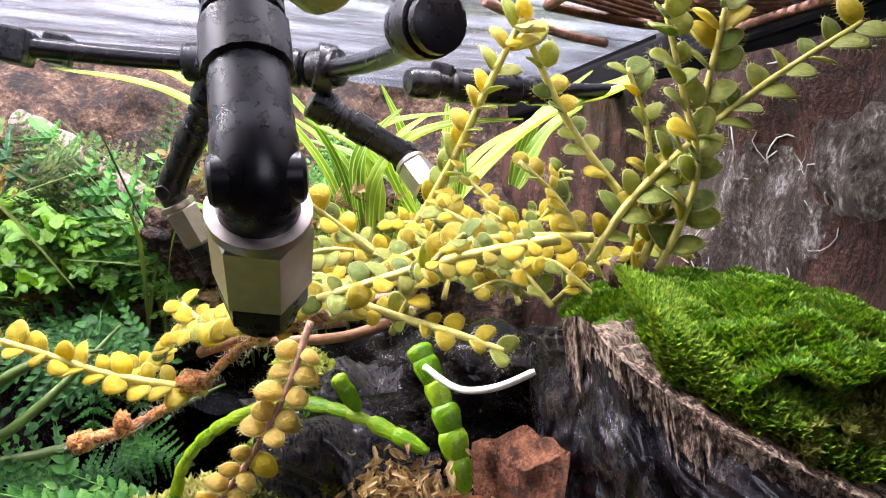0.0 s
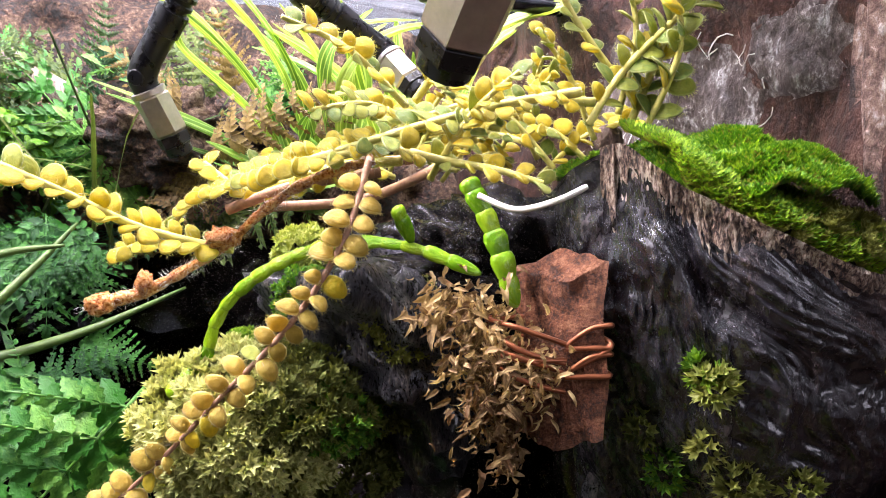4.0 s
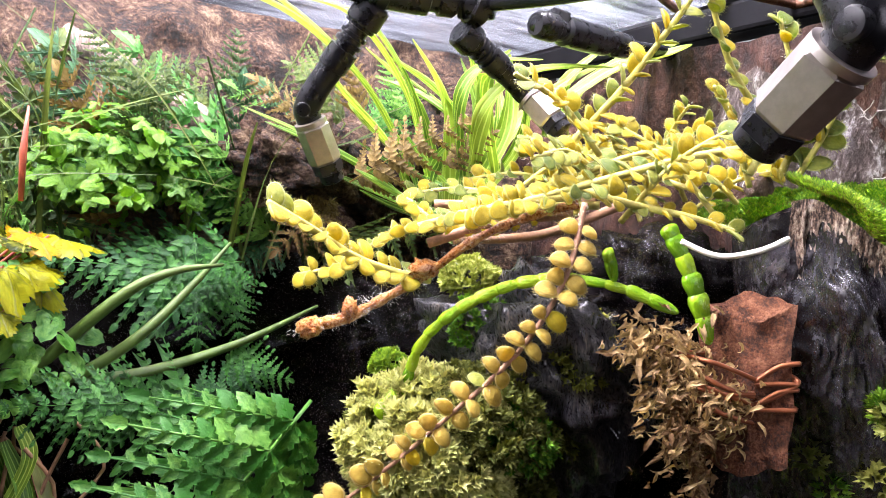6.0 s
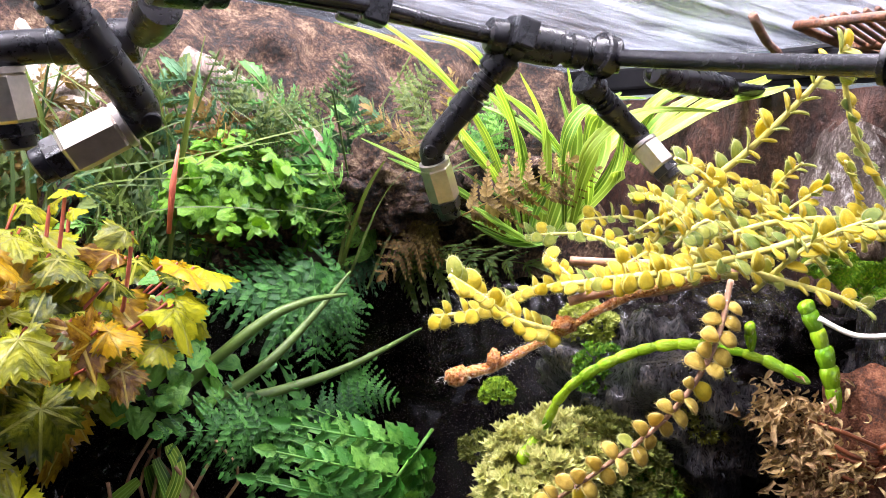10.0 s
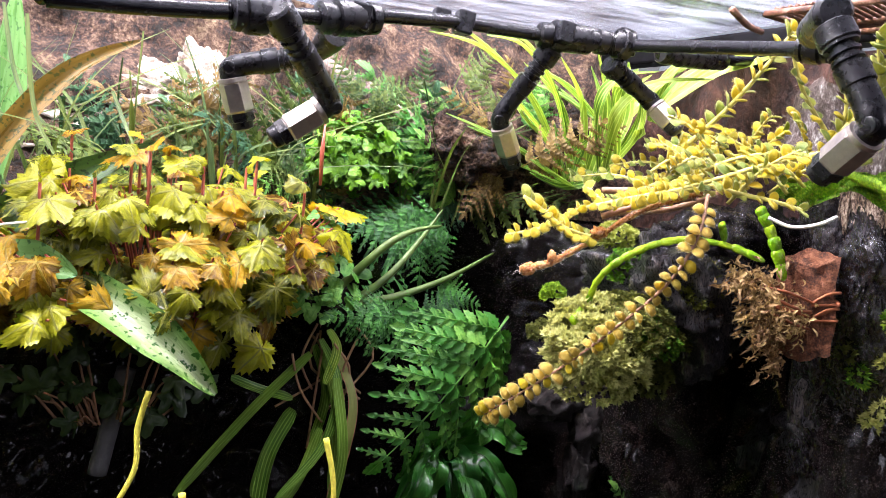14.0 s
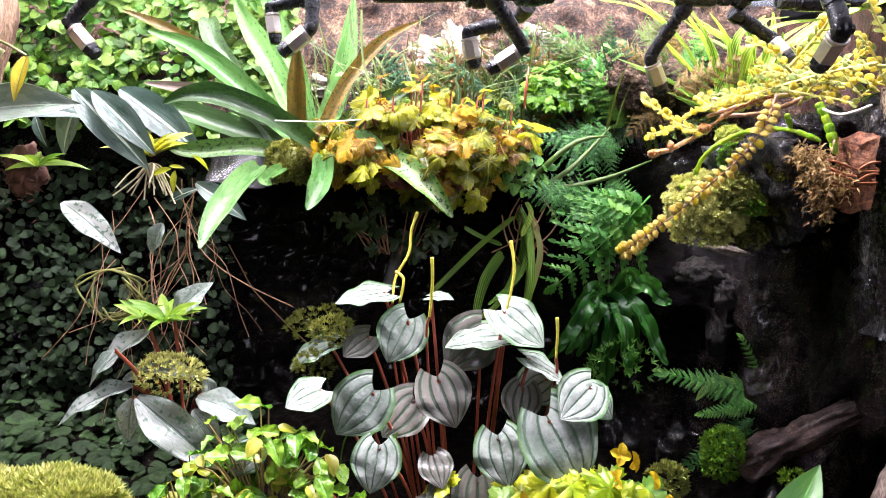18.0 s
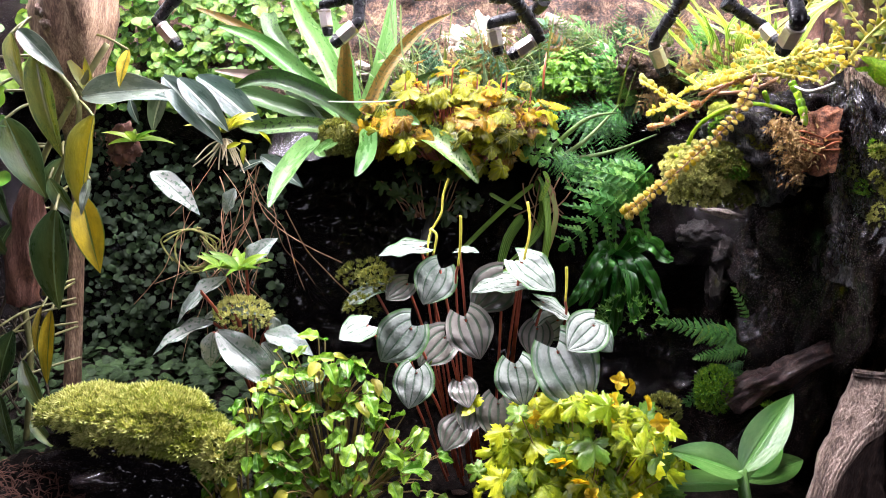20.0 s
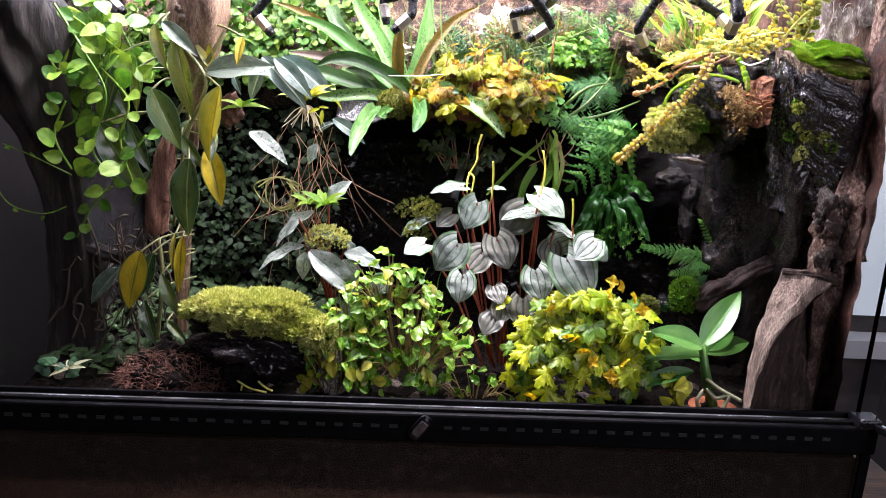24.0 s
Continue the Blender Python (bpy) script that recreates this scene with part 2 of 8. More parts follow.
# ---- mesh helpers ----
class Geo:
    def __init__(self):
        self.v, self.f, self.uv = [], [], []
        self.sharp = False

    def grid(self, rows, uvs):
        """rows: lists of points of equal length; uvs: the same shape."""
        o, n = len(self.v), len(rows[0])
        for r, q in zip(rows, uvs):
            self.v += [tuple(p) for p in r]
            self.uv += q
        for i in range(len(rows) - 1):
            for j in range(n - 1):
                a = o + i * n + j
                self.f.append((a, a + 1, a + n + 1, a + n))

    def tube(self, pts, radii, sides=8, caps=True):
        pts = [Vector(p) for p in pts]
        o, n = len(self.v), len(pts)
        side = None
        for i, p in enumerate(pts):
            d = (pts[min(i + 1, n - 1)] - pts[max(i - 1, 0)]).normalized()
            if side is None:
                side = d.orthogonal().normalized()
            side = (side - d * side.dot(d)).normalized()
            up = d.cross(side)
            r = radii[i] if isinstance(radii, (list, tuple)) else radii
            for k in range(sides):
                a = 2 * math.pi * k / sides
                self.v.append(tuple(p + side * (r * math.cos(a)) + up * (r * math.sin(a))))
                self.uv.append((k / sides, i / max(1, n - 1)))
        for i in range(n - 1):
            for k in range(sides):
                a, b = o + i * sides + k, o + i * sides + (k + 1) % sides
                self.f.append((a, b, b + sides, a + sides))
        if caps:
            self.f.append(tuple(o + k for k in range(sides))[::-1])
            self.f.append(tuple(o + (n - 1) * sides + k for k in range(sides)))

    def ball(self, m, seg=8, rings=5):
        o = len(self.v)
        for i in range(rings + 1):
            t = math.pi * i / rings
            for k in range(seg):
                a = 2 * math.pi * k / seg
                self.v.append(tuple(m @ Vector((math.sin(t) * math.cos(a), math.sin(t) * math.sin(a), math.cos(t)))))
                self.uv.append((k / seg, i / rings))
        for i in range(rings):
            for k in range(seg):
                a, b = o + i * seg + k, o + i * seg + (k + 1) % seg
                self.f.append((a, a + seg, b + seg, b))

    def put(self, other, m):
        o = len(self.v)
        self.v += [tuple(m @ Vector(p)) for p in other.v]
        self.uv += other.uv
        self.f += [tuple(o + k for k in f) for f in other.f]

    def mesh(self, name, material, smooth=True):
        me = bpy.data.meshes.new(name)
        me.from_pydata(self.v, [], self.f)
        lay = me.uv_layers.new(name="UVMap")
        idx = np.empty(len(me.loops), dtype=np.int32)
        me.loops.foreach_get("vertex_index", idx)
        lay.data.foreach_set("uv", np.array(self.uv, dtype=np.float32)[idx].ravel())
        if smooth:
            me.polygons.foreach_set("use_smooth", [True] * len(me.polygons))
        me.materials.append(material)
        me.update()
        if self.sharp:
            me.set_sharp_from_angle(angle=radians(32))
        return me


def spline(pts, n=6):
    """A smooth line through the points."""
    p = [Vector(q) for q in pts]
    out = []
    for i in range(len(p) - 1):
        a, b, c, d = p[max(i - 1, 0)], p[i], p[i + 1], p[min(i + 2, len(p) - 1)]
        for k in range(n):
            t = k / n
            out.append(0.5 * ((2 * b) + (c - a) * t + (2 * a - 5 * b + 4 * c - d) * t * t + (3 * b - a - 3 * c + d) * t ** 3))
    return out + [p[-1]]


def thing(name, base, label, category, group="", kind=""):
    ob = new(name)
    ob.empty_display_size = 0.01
    ob.matrix_world = Matrix.Translation(base)
    return tagged(ob, label, category, group, kind)


def part(name, me, parent, m=None, label=""):
    """Links a mesh (or a Geo with its material) as one part of a thing, placed in the world by m."""
    ob = new(name, me)
    ob.parent = parent
    q = parent
    chain = []
    while q is not None:
        chain.append(q)
        q = q.parent
    w = Matrix.Identity(4)
    for q in reversed(chain):
        w = w @ q.matrix_parent_inverse @ q.matrix_basis
    ob.matrix_parent_inverse = w.inverted()
    if m is not None:
        ob.matrix_basis = m
    if label:
        tagged(ob, label)
    return ob


def solo(name, me, label, category, kind="", group="", m=None):
    ob = new(name, me)
    if m is not None:
        ob.matrix_world = m
    return tagged(ob, label, category, group, kind)


def box_geo(x0, x1, y0, y1, z0, z1, bevel=0.0):
    bm = bmesh.new()
    bmesh.ops.create_cube(bm, size=1, matrix=Matrix.LocRotScale(((x0 + x1) / 2, (y0 + y1) / 2, (z0 + z1) / 2), None, (x1 - x0, y1 - y0, z1 - z0)))
    if bevel:
        bmesh.ops.bevel(bm, geom=bm.edges[:], offset=bevel, segments=2, affect="EDGES", profile=0.5)
    return bm


def bm_mesh(name, bm, material, smooth=False):
    me = bpy.data.meshes.new(name)
    bm.to_mesh(me)
    bm.free()
    me.materials.append(material)
    if smooth:
        me.polygons.foreach_set("use_smooth", [True] * len(me.polygons))
    return me


def box_mesh(name, x0, x1, y0, y1, z0, z1, material, bevel=0.0):
    return bm_mesh(name, box_geo(x0, x1, y0, y1, z0, z1, bevel), material)


def lump(name, centre, size, material, rough=0.35, freq=2.2, sub=4, seed=0.0, turn=(0, 0, 0), ridges=0.0):
    """A stone, clod or piece of wood: a ball pushed in and out by noise."""
    bm = bmesh.new()
    bmesh.ops.create_icosphere(bm, subdivisions=sub, radius=1)
    for q in bm.verts:
        n = q.co.normalized()
        k = 1 + rough * noise.noise(n * freq + Vector((seed, seed * 1.7, 3.1))) + rough * 0.45 * noise.noise(n * freq * 3.1 + Vector((seed, 0, 0))) + rough * 0.2 * noise.noise(n * freq * 8)
        if ridges:
            k += ridges * math.sin(9 * math.atan2(n.y, n.x) + 3 * noise.noise(n * 3 + Vector((seed, 0, 0))))
        q.co = n * k
    bm.transform(Matrix.LocRotScale(centre, Euler([radians(a) for a in turn]), size))
    return bm_mesh(name, bm, material, True)


def limb(name, pts, radii, material, seed=0.0, amp=0.16, sides=28, n=14):
    ln = spline(pts, n)
    m = len(ln) - 1
    g = Geo()
    side = None
    R, U = [], []
    for i, p in enumerate(ln):
        v = i / m
        d = (ln[min(i + 1, m)] - ln[max(i - 1, 0)]).normalized()
        side = d.orthogonal().normalized() if side is None else (side - d * side.dot(d)).normalized()
        up = d.cross(side)
        k = v * (len(radii) - 1)
        a_ = int(min(k, len(radii) - 2))
        r = radii[a_] + (radii[a_ + 1] - radii[a_]) * (k - a_)
        row, q = [], []
        for j in range(sides + 1):
            a = 2 * math.pi * (j % sides) / sides
            e = side * math.cos(a) + up * math.sin(a)
            rr = r * (1 + amp * noise.noise(e * 1.5 + Vector((0, 0, v * 5 + seed))) + amp * 0.4 * math.sin(7 * a + 9 * v + 4 * noise.noise(e + Vector((seed, 0, v * 4)))) + amp * 0.28 * abs(math.sin(11 * a - 14 * v + 6 * noise.noise(e * 1.3 + Vector((v * 5, seed, 0))))))
            row.append(p + e * rr)
            q.append((j / sides, v))
        R.append(row)
        U.append(q)
    R = [[ln[0]] * (sides + 1)] + R + [[ln[-1]] * (sides + 1)]
    U = [U[0]] + U + [U[-1]]
    g.grid(R, U)
    return g.mesh(name, material)


def aim(p, q, up=(0, -0.35, 1), width=1.0, twist=0.0):
    """Places a mesh that runs from 0 to 1 along y: base at p, tip at q."""
    p, q = Vector(p), Vector(q)
    y = (q - p)
    L = y.length
    y.normalize()
    z = Vector(up)
    z = (z - y * z.dot(y))
    if z.length < 1e-3:
        z = y.orthogonal()
    z.normalize()
    if twist:
        z = Matrix.Rotation(radians(twist), 3, y) @ z
    x = y.cross(z)
    m = Matrix((x, y, z)).transposed().to_4x4()
    return Matrix.Translation(p) @ m @ Matrix.Diagonal((L * width, L, L, 1))


def blade(width, shape="ovate", bend=0.3, fold=0.12, wave=0.0, nv=10, nu=6, heart=0.0, seed=0, teeth=0.0, ribs=0.0):
    """A leaf blade along y, 1 long. bend: how far it droops over its length."""
    g = Geo()
    rows, uvs = [], []
    for i in range(nv + 1):
        v = i / nv
        if shape == "ovate":
            w = math.sin(math.pi * (v * 0.97 + 0.03) ** 0.72) ** 0.75
        elif shape == "lance":
            w = math.sin(math.pi * (v * 0.98 + 0.02) ** 0.8) ** 0.9
        elif shape == "round":
            w = math.sqrt(max(0.0, 1 - (2 * v - 1) ** 2)) ** 0.9
        elif shape == "heart":
            w = (1 - ((v - 0.36) / 0.64) ** 1.7) ** 0.92 if v > 0.36 else math.sqrt(1 - ((0.36 - v) / 0.40) ** 2)
        elif shape == "strap":
            w = min(1.0, 0.55 + 1.6 * v) * min(1.0, (1.03 - v) * 5) ** 0.7
        else:
            w = 1 - v
        w = max(w, 0.015) * width / 2
        if teeth:
            w *= 1 + teeth * (i % 2)
        row, q = [], []
        for j in range(nu + 1):
            u = 2 * j / nu - 1
            a = v * bend
            yy = math.sin(a) / bend if abs(bend) > 1e-3 else v
            zz = -(1 - math.cos(a)) / bend if abs(bend) > 1e-3 else 0.0
            zz += fold * abs(u) * w * 2 - 0.25 * fold * w * 2 - ribs * abs(math.cos(math.pi * 2.5 * u)) * w + wave * math.sin(v * 14 + u * 3 + seed) * w * abs(u)
            back = heart * (abs(u) ** 1.5) * max(0.0, 1 - v * 3.0) * 0.3
            row.append((u * w, yy - back, zz))
            q.append((0.5 + u / 2, v))
        rows.append(row)
        uvs.append(q)
    g.grid(rows, uvs)
    return g


def lobed(lobes=5, depth=0.35, teeth=0.08, cup=0.15, n=40, seed=0):
    """A maple- or ivy-like leaf with ribs to its lobes, stalk at 0, tip at y = 1; u tells the distance to the nearest rib."""
    rnd = random.Random(seed + lobes * 7 + n)
    g = Geo()
    stalk = Vector((0, 0.22, 0))
    half = lobes // 2
    ribs = [(math.pi / 2 + k * (2.15 / half) * rnd.uniform(0.93, 1.07), (0.78, 0.66, 0.46, 0.34)[abs(k)] * rnd.uniform(0.93, 1.06)) for k in range(-half, half + 1)]
    wide = 2.15 / half * 0.5
    rows, uvs = [], []
    rings = 7
    for k in range(rings + 1):
        s = k / rings
        row, q = [], []
        for i in range(n + 1):
            a = -math.pi / 2 + 0.12 + (2 * math.pi - 0.24) * i / n
            off, length = min(((abs(a - c), L) for c, L in ribs), key=lambda e: e[0])
            x = min(1.0, off / wide)
            r = length * (1 - depth * x ** 0.85)
            if off > wide:
                r = min(r, 0.30 + 0.1 * math.cos(a * 3))
            r *= 1 + teeth * (1.0 if i % 2 else -0.6) * s
            d = r * s * math.sin(min(off, 1.57))
            z = -cup * s * s * (0.7 + 0.5 * math.sin(2 * a + seed)) + 0.05 * min(d, 0.12) + 0.10 * s * noise.noise((math.cos(a) * r * s * 5, math.sin(a) * r * s * 5, seed * 3.1)) + 0.03 * noise.noise((math.cos(a) * r * s * 14, math.sin(a) * r * s * 14, seed * 1.3))
            p = stalk + Vector((math.cos(a), math.sin(a), 0)) * r * s
            row.append((p.x, p.y, z))
            q.append((0.5 + min(0.42, d * 1.6), s))
        rows.append(row)
        uvs.append(q)
    g.grid(rows, uvs)
    return g


def fern(pairs=11, width=0.55, sub=6, bend=0.5, tri=1.0, leaf_w=0.42, seed=0):
    """A frond, 1 long along y: a stalk, pinnae in pairs, each cut into small lobes."""
    rnd = random.Random(seed)
    g = Geo()
    def at(v):
        a = v * bend
        return Vector((0, math.sin(a) / bend, -(1 - math.cos(a)) / bend)), Vector((0, math.cos(a), -math.sin(a)))
    g.tube([at(i / 10)[0] for i in range(11)], [0.005 * (1.05 - i / 10) + 0.0015 for i in range(11)], 5)
    lob = blade(leaf_w, "ovate", 0.6, 0.25, nv=9, nu=2, teeth=0.42)
    web = blade(0.13, "lance", 0.4, 0.15, nv=5, nu=2)
    for i in range(pairs):
        v = 0.08 + 0.90 * i / pairs
        p, d = at(v)
        L = width * (1 - ((v - 0.08) / 0.95) ** (1.0 + 0.6 * (1 - tri))) * (0.6 + 0.4 * min(1, i / 2 + tri)) * rnd.uniform(0.86, 1.1) + 0.035
        for s in (-1, 1):
            side = (Vector((s, 0, 0)) * 0.86 + d * rnd.uniform(0.42, 0.60)).normalized()
            k = max(3, round(sub * (0.95 - 0.55 * v)))
            droop = rnd.uniform(0.15, 0.5)
            lift = rnd.uniform(-0.12, 0.16)
            for j in range(k):
                t = (j + 0.3) / k
                b = p + side * L * t * 0.94 + Vector((0, 0, lift * L * t - droop * L * t * t))
                l2 = (L * 0.215 * (1 - t) ** 0.9 + 0.014) * rnd.uniform(0.88, 1.12)
                for s2 in (-1, 1):
                    dd = (side * 0.72 + side.cross(Vector((0, 0, 1))) * s2 * 0.78 + Vector((0, 0, rnd.uniform(-0.22, 0.15)))).normalized()
                    g.put(lob, aim(b, b + dd * l2, (0, 0, 1)))
            e = p + side * L * 0.86 + Vector((0, 0, lift * L * 0.8 - droop * L * 0.7))
            g.put(lob, aim(e, e + side * (L * 0.14 + 0.01), (0, 0, 1)))
            g.put(web, aim(p, e + side * L * 0.05, (0, 0, 1)))
            g.tube([p, p + side * L * 0.45 + Vector((0, 0, (0.45 * lift - droop * 0.2) * L)), e], [0.006, 0.005, 0.003], 4, False)
    g.put(lob, aim(at(0.9)[0], at(1.02)[0], (0, 0, 1)))
    return g


def tufts(pick, count, size, seed, spread=0.7, blades=5, wide=0.22):
    """Moss: many small stars of pointed leaves. pick(random) gives a place and a normal."""
    rnd = random.Random(seed)
    g = Geo()
    for _ in range(count):
        p, n = pick(rnd)
        p, n = Vector(p), Vector(n).normalized()
        h = size * rnd.uniform(0.6, 1.5)
        t1 = n.orthogonal().normalized()
        t2 = n.cross(t1)
        a0 = rnd.uniform(0, 6.28)
        for k in range(blades):
            a = a0 + 6.283 * k / blades
            r = (t1 * math.cos(a) + t2 * math.sin(a))
            tip = p + n * h * rnd.uniform(0.75, 1.1) + r * h * spread * rnd.uniform(0.6, 1.1)
            s = r.cross(n) * h * wide
            mid = p + n * h * 0.5 + r * h * spread * 0.32
            o = len(g.v)
            g.v += [tuple(p), tuple(mid + s), tuple(tip), tuple(mid - s)]
            g.uv += [(0.5, 0), (1, 0.5), (0.5, 1), (0, 0.5)]
            g.f.append((o, o + 1, o + 2, o + 3))
    return g


def on_ellipsoid(centre, size, low=-0.1):
    c, s = Vector(centre), Vector(size)
    def pick(rnd):
        while True:
            d = Vector((rnd.gauss(0, 1), rnd.gauss(0, 1), rnd.gauss(0, 1))).normalized()
            if d.z > low and (noise.noise(d * 7.5 + c * 70) > -0.12 or rnd.random() < 0.22):
                break
        k = 1 + 0.22 * noise.noise(d * 2.3 + c * 40) + 0.20 * noise.noise(d * 7.5 + c * 70)
        return c + Vector((d.x * s.x, d.y * s.y, d.z * s.z)) * k, Vector((d.x / s.x, d.y / s.y, d.z / s.z)) .normalized() + Vector((0, 0, 0.5))
    return pick


# ---- room and table round the tank ----
WALLPAINT = plain_mat("grey_wall_paint", (0.05, 0.046, 0.05), 0.8, var=0.05, scale=8)
TABLE = rough_mat("dark_stained_oak", [(0.3, (0.03, 0.016, 0.010)), (0.6, (0.10, 0.05, 0.03)), (0.8, (0.16, 0.09, 0.05))], 9, 0.5, 0.3, 8, stretch=(0.2, 2, 2))
FLOORING = rough_mat("brown_floor_boards", [(0.3, (0.10, 0.06, 0.035)), (0.7, (0.22, 0.14, 0.09))], 4, 0.5, 0.2, 8, stretch=(0.2, 2, 1))
for nm, b6 in (("wall_north", (-2.0, 2.2, 0.80, 0.86, -0.9, 1.6)), ("wall_south", (-2.0, 2.2, -2.26, -2.2, -0.9, 1.6)), ("wall_west", (-2.06, -2.0, -2.2, 0.8, -0.9, 1.6)), ("wall_east", (2.2, 2.26, -2.2, 0.8, -0.9, 1.6)), ("ceiling", (-2.0, 2.2, -2.2, 0.8, 1.6, 1.66))):
    solo(nm, box_mesh(nm, *b6, WALLPAINT), "plain dark grey painted room surface", "wall" if nm != "ceiling" else "ceiling", "structure")
solo("floor", box_mesh("floor", -2.06, 2.26, -2.26, 0.86, -0.95, -0.9, FLOORING), "brown wooden floor boards of the room", "floor", "structure")
stand = thing("tank_stand", (0, 0.2, -0.9), "dark stained oak cabinet under the glass tank", "cabinet")
part("top_board", box_mesh("top_board", -0.60, 0.60, -0.10, 0.52, -0.03, -0.002, TABLE, 0.004), stand)
for sx in (-0.57, 0.54):
    part("side_panel", box_mesh("side_panel", sx, sx + 0.03, -0.06, 0.5, -0.9, -0.031, TABLE), stand)

# ---- the glass tank ----
tank = thing("glass_terrarium", (0, 0.22, 0), "rectangular glass terrarium with black plastic frames and open front door", "terrarium")
part("base_frame", box_mesh("base_frame", -0.455, 0.455, -0.008, 0.47, 0.0, 0.028, FRAME, 0.003), tank)
part("front_window", box_mesh("front_window", -0.44, 0.44, -0.003, 0.002, 0.0285, 0.1185, GLASS), tank, label="clear lower front window").visible_shadow = False
bar = part("front_bar", box_mesh("front_bar", -0.4535, 0.4535, -0.006, 0.016, 0.1195, 0.150, FRAME, 0.0025), tank, label="black slotted ventilation bar")
part("door_rail", box_mesh("door_rail", -0.4505, 0.4505, -0.001, 0.0045, 0.1502, 0.1535, FRAME, 0.001), bar)
part("door_rail", box_mesh("door_rail", -0.4505, 0.4505, 0.0118, 0.0158, 0.1502, 0.1565, FRAME, 0.001), bar)
part("door_groove", box_mesh("door_groove", -0.4500, 0.4500, 0.0046, 0.0117, 0.1502, 0.1510, plain_mat("grey_water_film", (0.07, 0.068, 0.075), 0.5, var=0.5, scale=60)), bar, label="grey limescale film in the door groove")
SLOT = plain_mat("pale_slot_grime", (0.026, 0.024, 0.027), 0.8)
slot = box_mesh("vent_slot", -0.0042, 0.0042, -0.0008, 0.0008, -0.0018, 0.0018, SLOT, 0.0004)
for k in range(46):
    x = -0.40 + 0.0178 * k
    if abs(x) > 0.025:
        part("vent_slot", slot, bar, pose(x, -0.0064, 0.1365, 0, 0, 0))
rnd = random.Random(5)
for k in range(16):
    x = rnd.uniform(-0.43, 0.43)
    g = Geo()
    n = rnd.randint(4, 9)
    L = rnd.uniform(0.008, 0.035)
    g.grid([[(L * i / n, 0.0028 + 0.0022 * rnd.uniform(-1, 0.2), 0) for i in range(n + 1)], [(L * i / n, 0.0066 + 0.0028 * rnd.uniform(-0.2, 1), 0) for i in range(n + 1)]], [[(0, 0)] * (n + 1)] * 2)
    part("limescale_patch", g.mesh("limescale_patch", LIMESCALE), bar, Matrix.Translation((x, 0, 0.1514)))
lock = part("lock", bm_mesh("lock", box_geo(-0.0065, 0.0065, -0.011, -0.0055, -0.014, 0.014, 0.0045), PLASTIC, True), tank, pose(0.0, -0.001, 0.137, 0, 38, 0), "black oval door lock")
part("keyhole_plate", bm_mesh("keyhole_plate", box_geo(-0.0042, 0.0042, -0.0118, -0.0105, -0.0085, 0.0085, 0.001), plain_mat("worn_grey_plastic", (0.10, 0.085, 0.085), 0.5, var=0.5), False), lock, pose(0.0, -0.001, 0.137, 0, 38, 0))
for sx in (-1, 1):
    x = sx * 0.4405
    part("side_pane", box_mesh("side_pane", min(x, x + sx * 0.005), max(x, x + sx * 0.005), 0.0165, 0.452, 0.029, 0.590, GLASS), tank, label="clear glass side pane").visible_shadow = False
    part("corner_post", box_mesh("corner_post", min(x, x + sx * 0.010), max(x, x + sx * 0.010), -0.005, 0.006, 0.0285, 0.119, FRAME, 0.001), tank)
part("back_pane", box_mesh("back_pane", -0.44, 0.44, 0.4525, 0.458, 0.029, 0.590, GLASS), tank)
# open door, swung out past the side
door = part("door", box_mesh("door", 0, 0.39, -0.0025, 0.0025, 0.157, 0.592, GLASS), tank, pose(0.446, -0.008, 0, 0, 0, -62), "open clear glass door")
door.visible_shadow = False
part("door_trim", box_mesh("door_trim", 0, 0.39, -0.005, 0.005, 0.149, 0.1565, FRAME, 0.001), door, pose(0.446, -0.008, 0, 0, 0, -62))
part("hinge", box_mesh("hinge", 0.428, 0.452, -0.012, 0.010, 0.1505, 0.160, PLASTIC, 0.002), tank)
# lid: frame, glass panes, rusty mesh strip
part("lid_frame", box_mesh("lid_frame", -0.452, 0.452, 0.2000, 0.210, 0.6140, 0.617, FRAME, 0.001), tank, label="black lid frame with glass and mesh")
part("lid_frame_side", box_mesh("lid_frame_side", 0.430, 0.452, -0.008, 0.4515, 0.592, 0.607, FRAME, 0.002), tank)
part("lid_frame_side", box_mesh("lid_frame_side", -0.452, -0.430, -0.008, 0.4515, 0.592, 0.607, FRAME, 0.002), tank)
part("lid_frame_back", box_mesh("lid_frame_back", -0.452, 0.452, 0.452, 0.462, 0.604, 0.615, FRAME, 0.002), tank)
part("lid_frame_front", box_mesh("lid_frame_front", -0.452, 0.452, -0.016, -0.0085, 0.592, 0.615, FRAME, 0.002), tank)
part("lid_glass", box_mesh("lid_glass", -0.43, 0.43, -0.008, 0.2048, 0.608, 0.613, WETGLASS), tank, label="wet glass lid pane").visible_shadow = False
part("lid_glass", box_mesh("lid_glass", -0.43, 0.43, 0.2052, 0.4515, 0.608, 0.613, WETGLASS), tank).visible_shadow = False
for k in range(38):
    y = 0.001 + 0.0043 * k
    g = Geo()
    g.tube([(0.3605, y, 0.600), (0.395, y + 0.006, 0.5975), (0.4295, y + 0.0015 * math.sin(k), 0.600)], 0.0011, 6)
    part("mesh_wire", g.mesh("mesh_wire", RUST), tank)
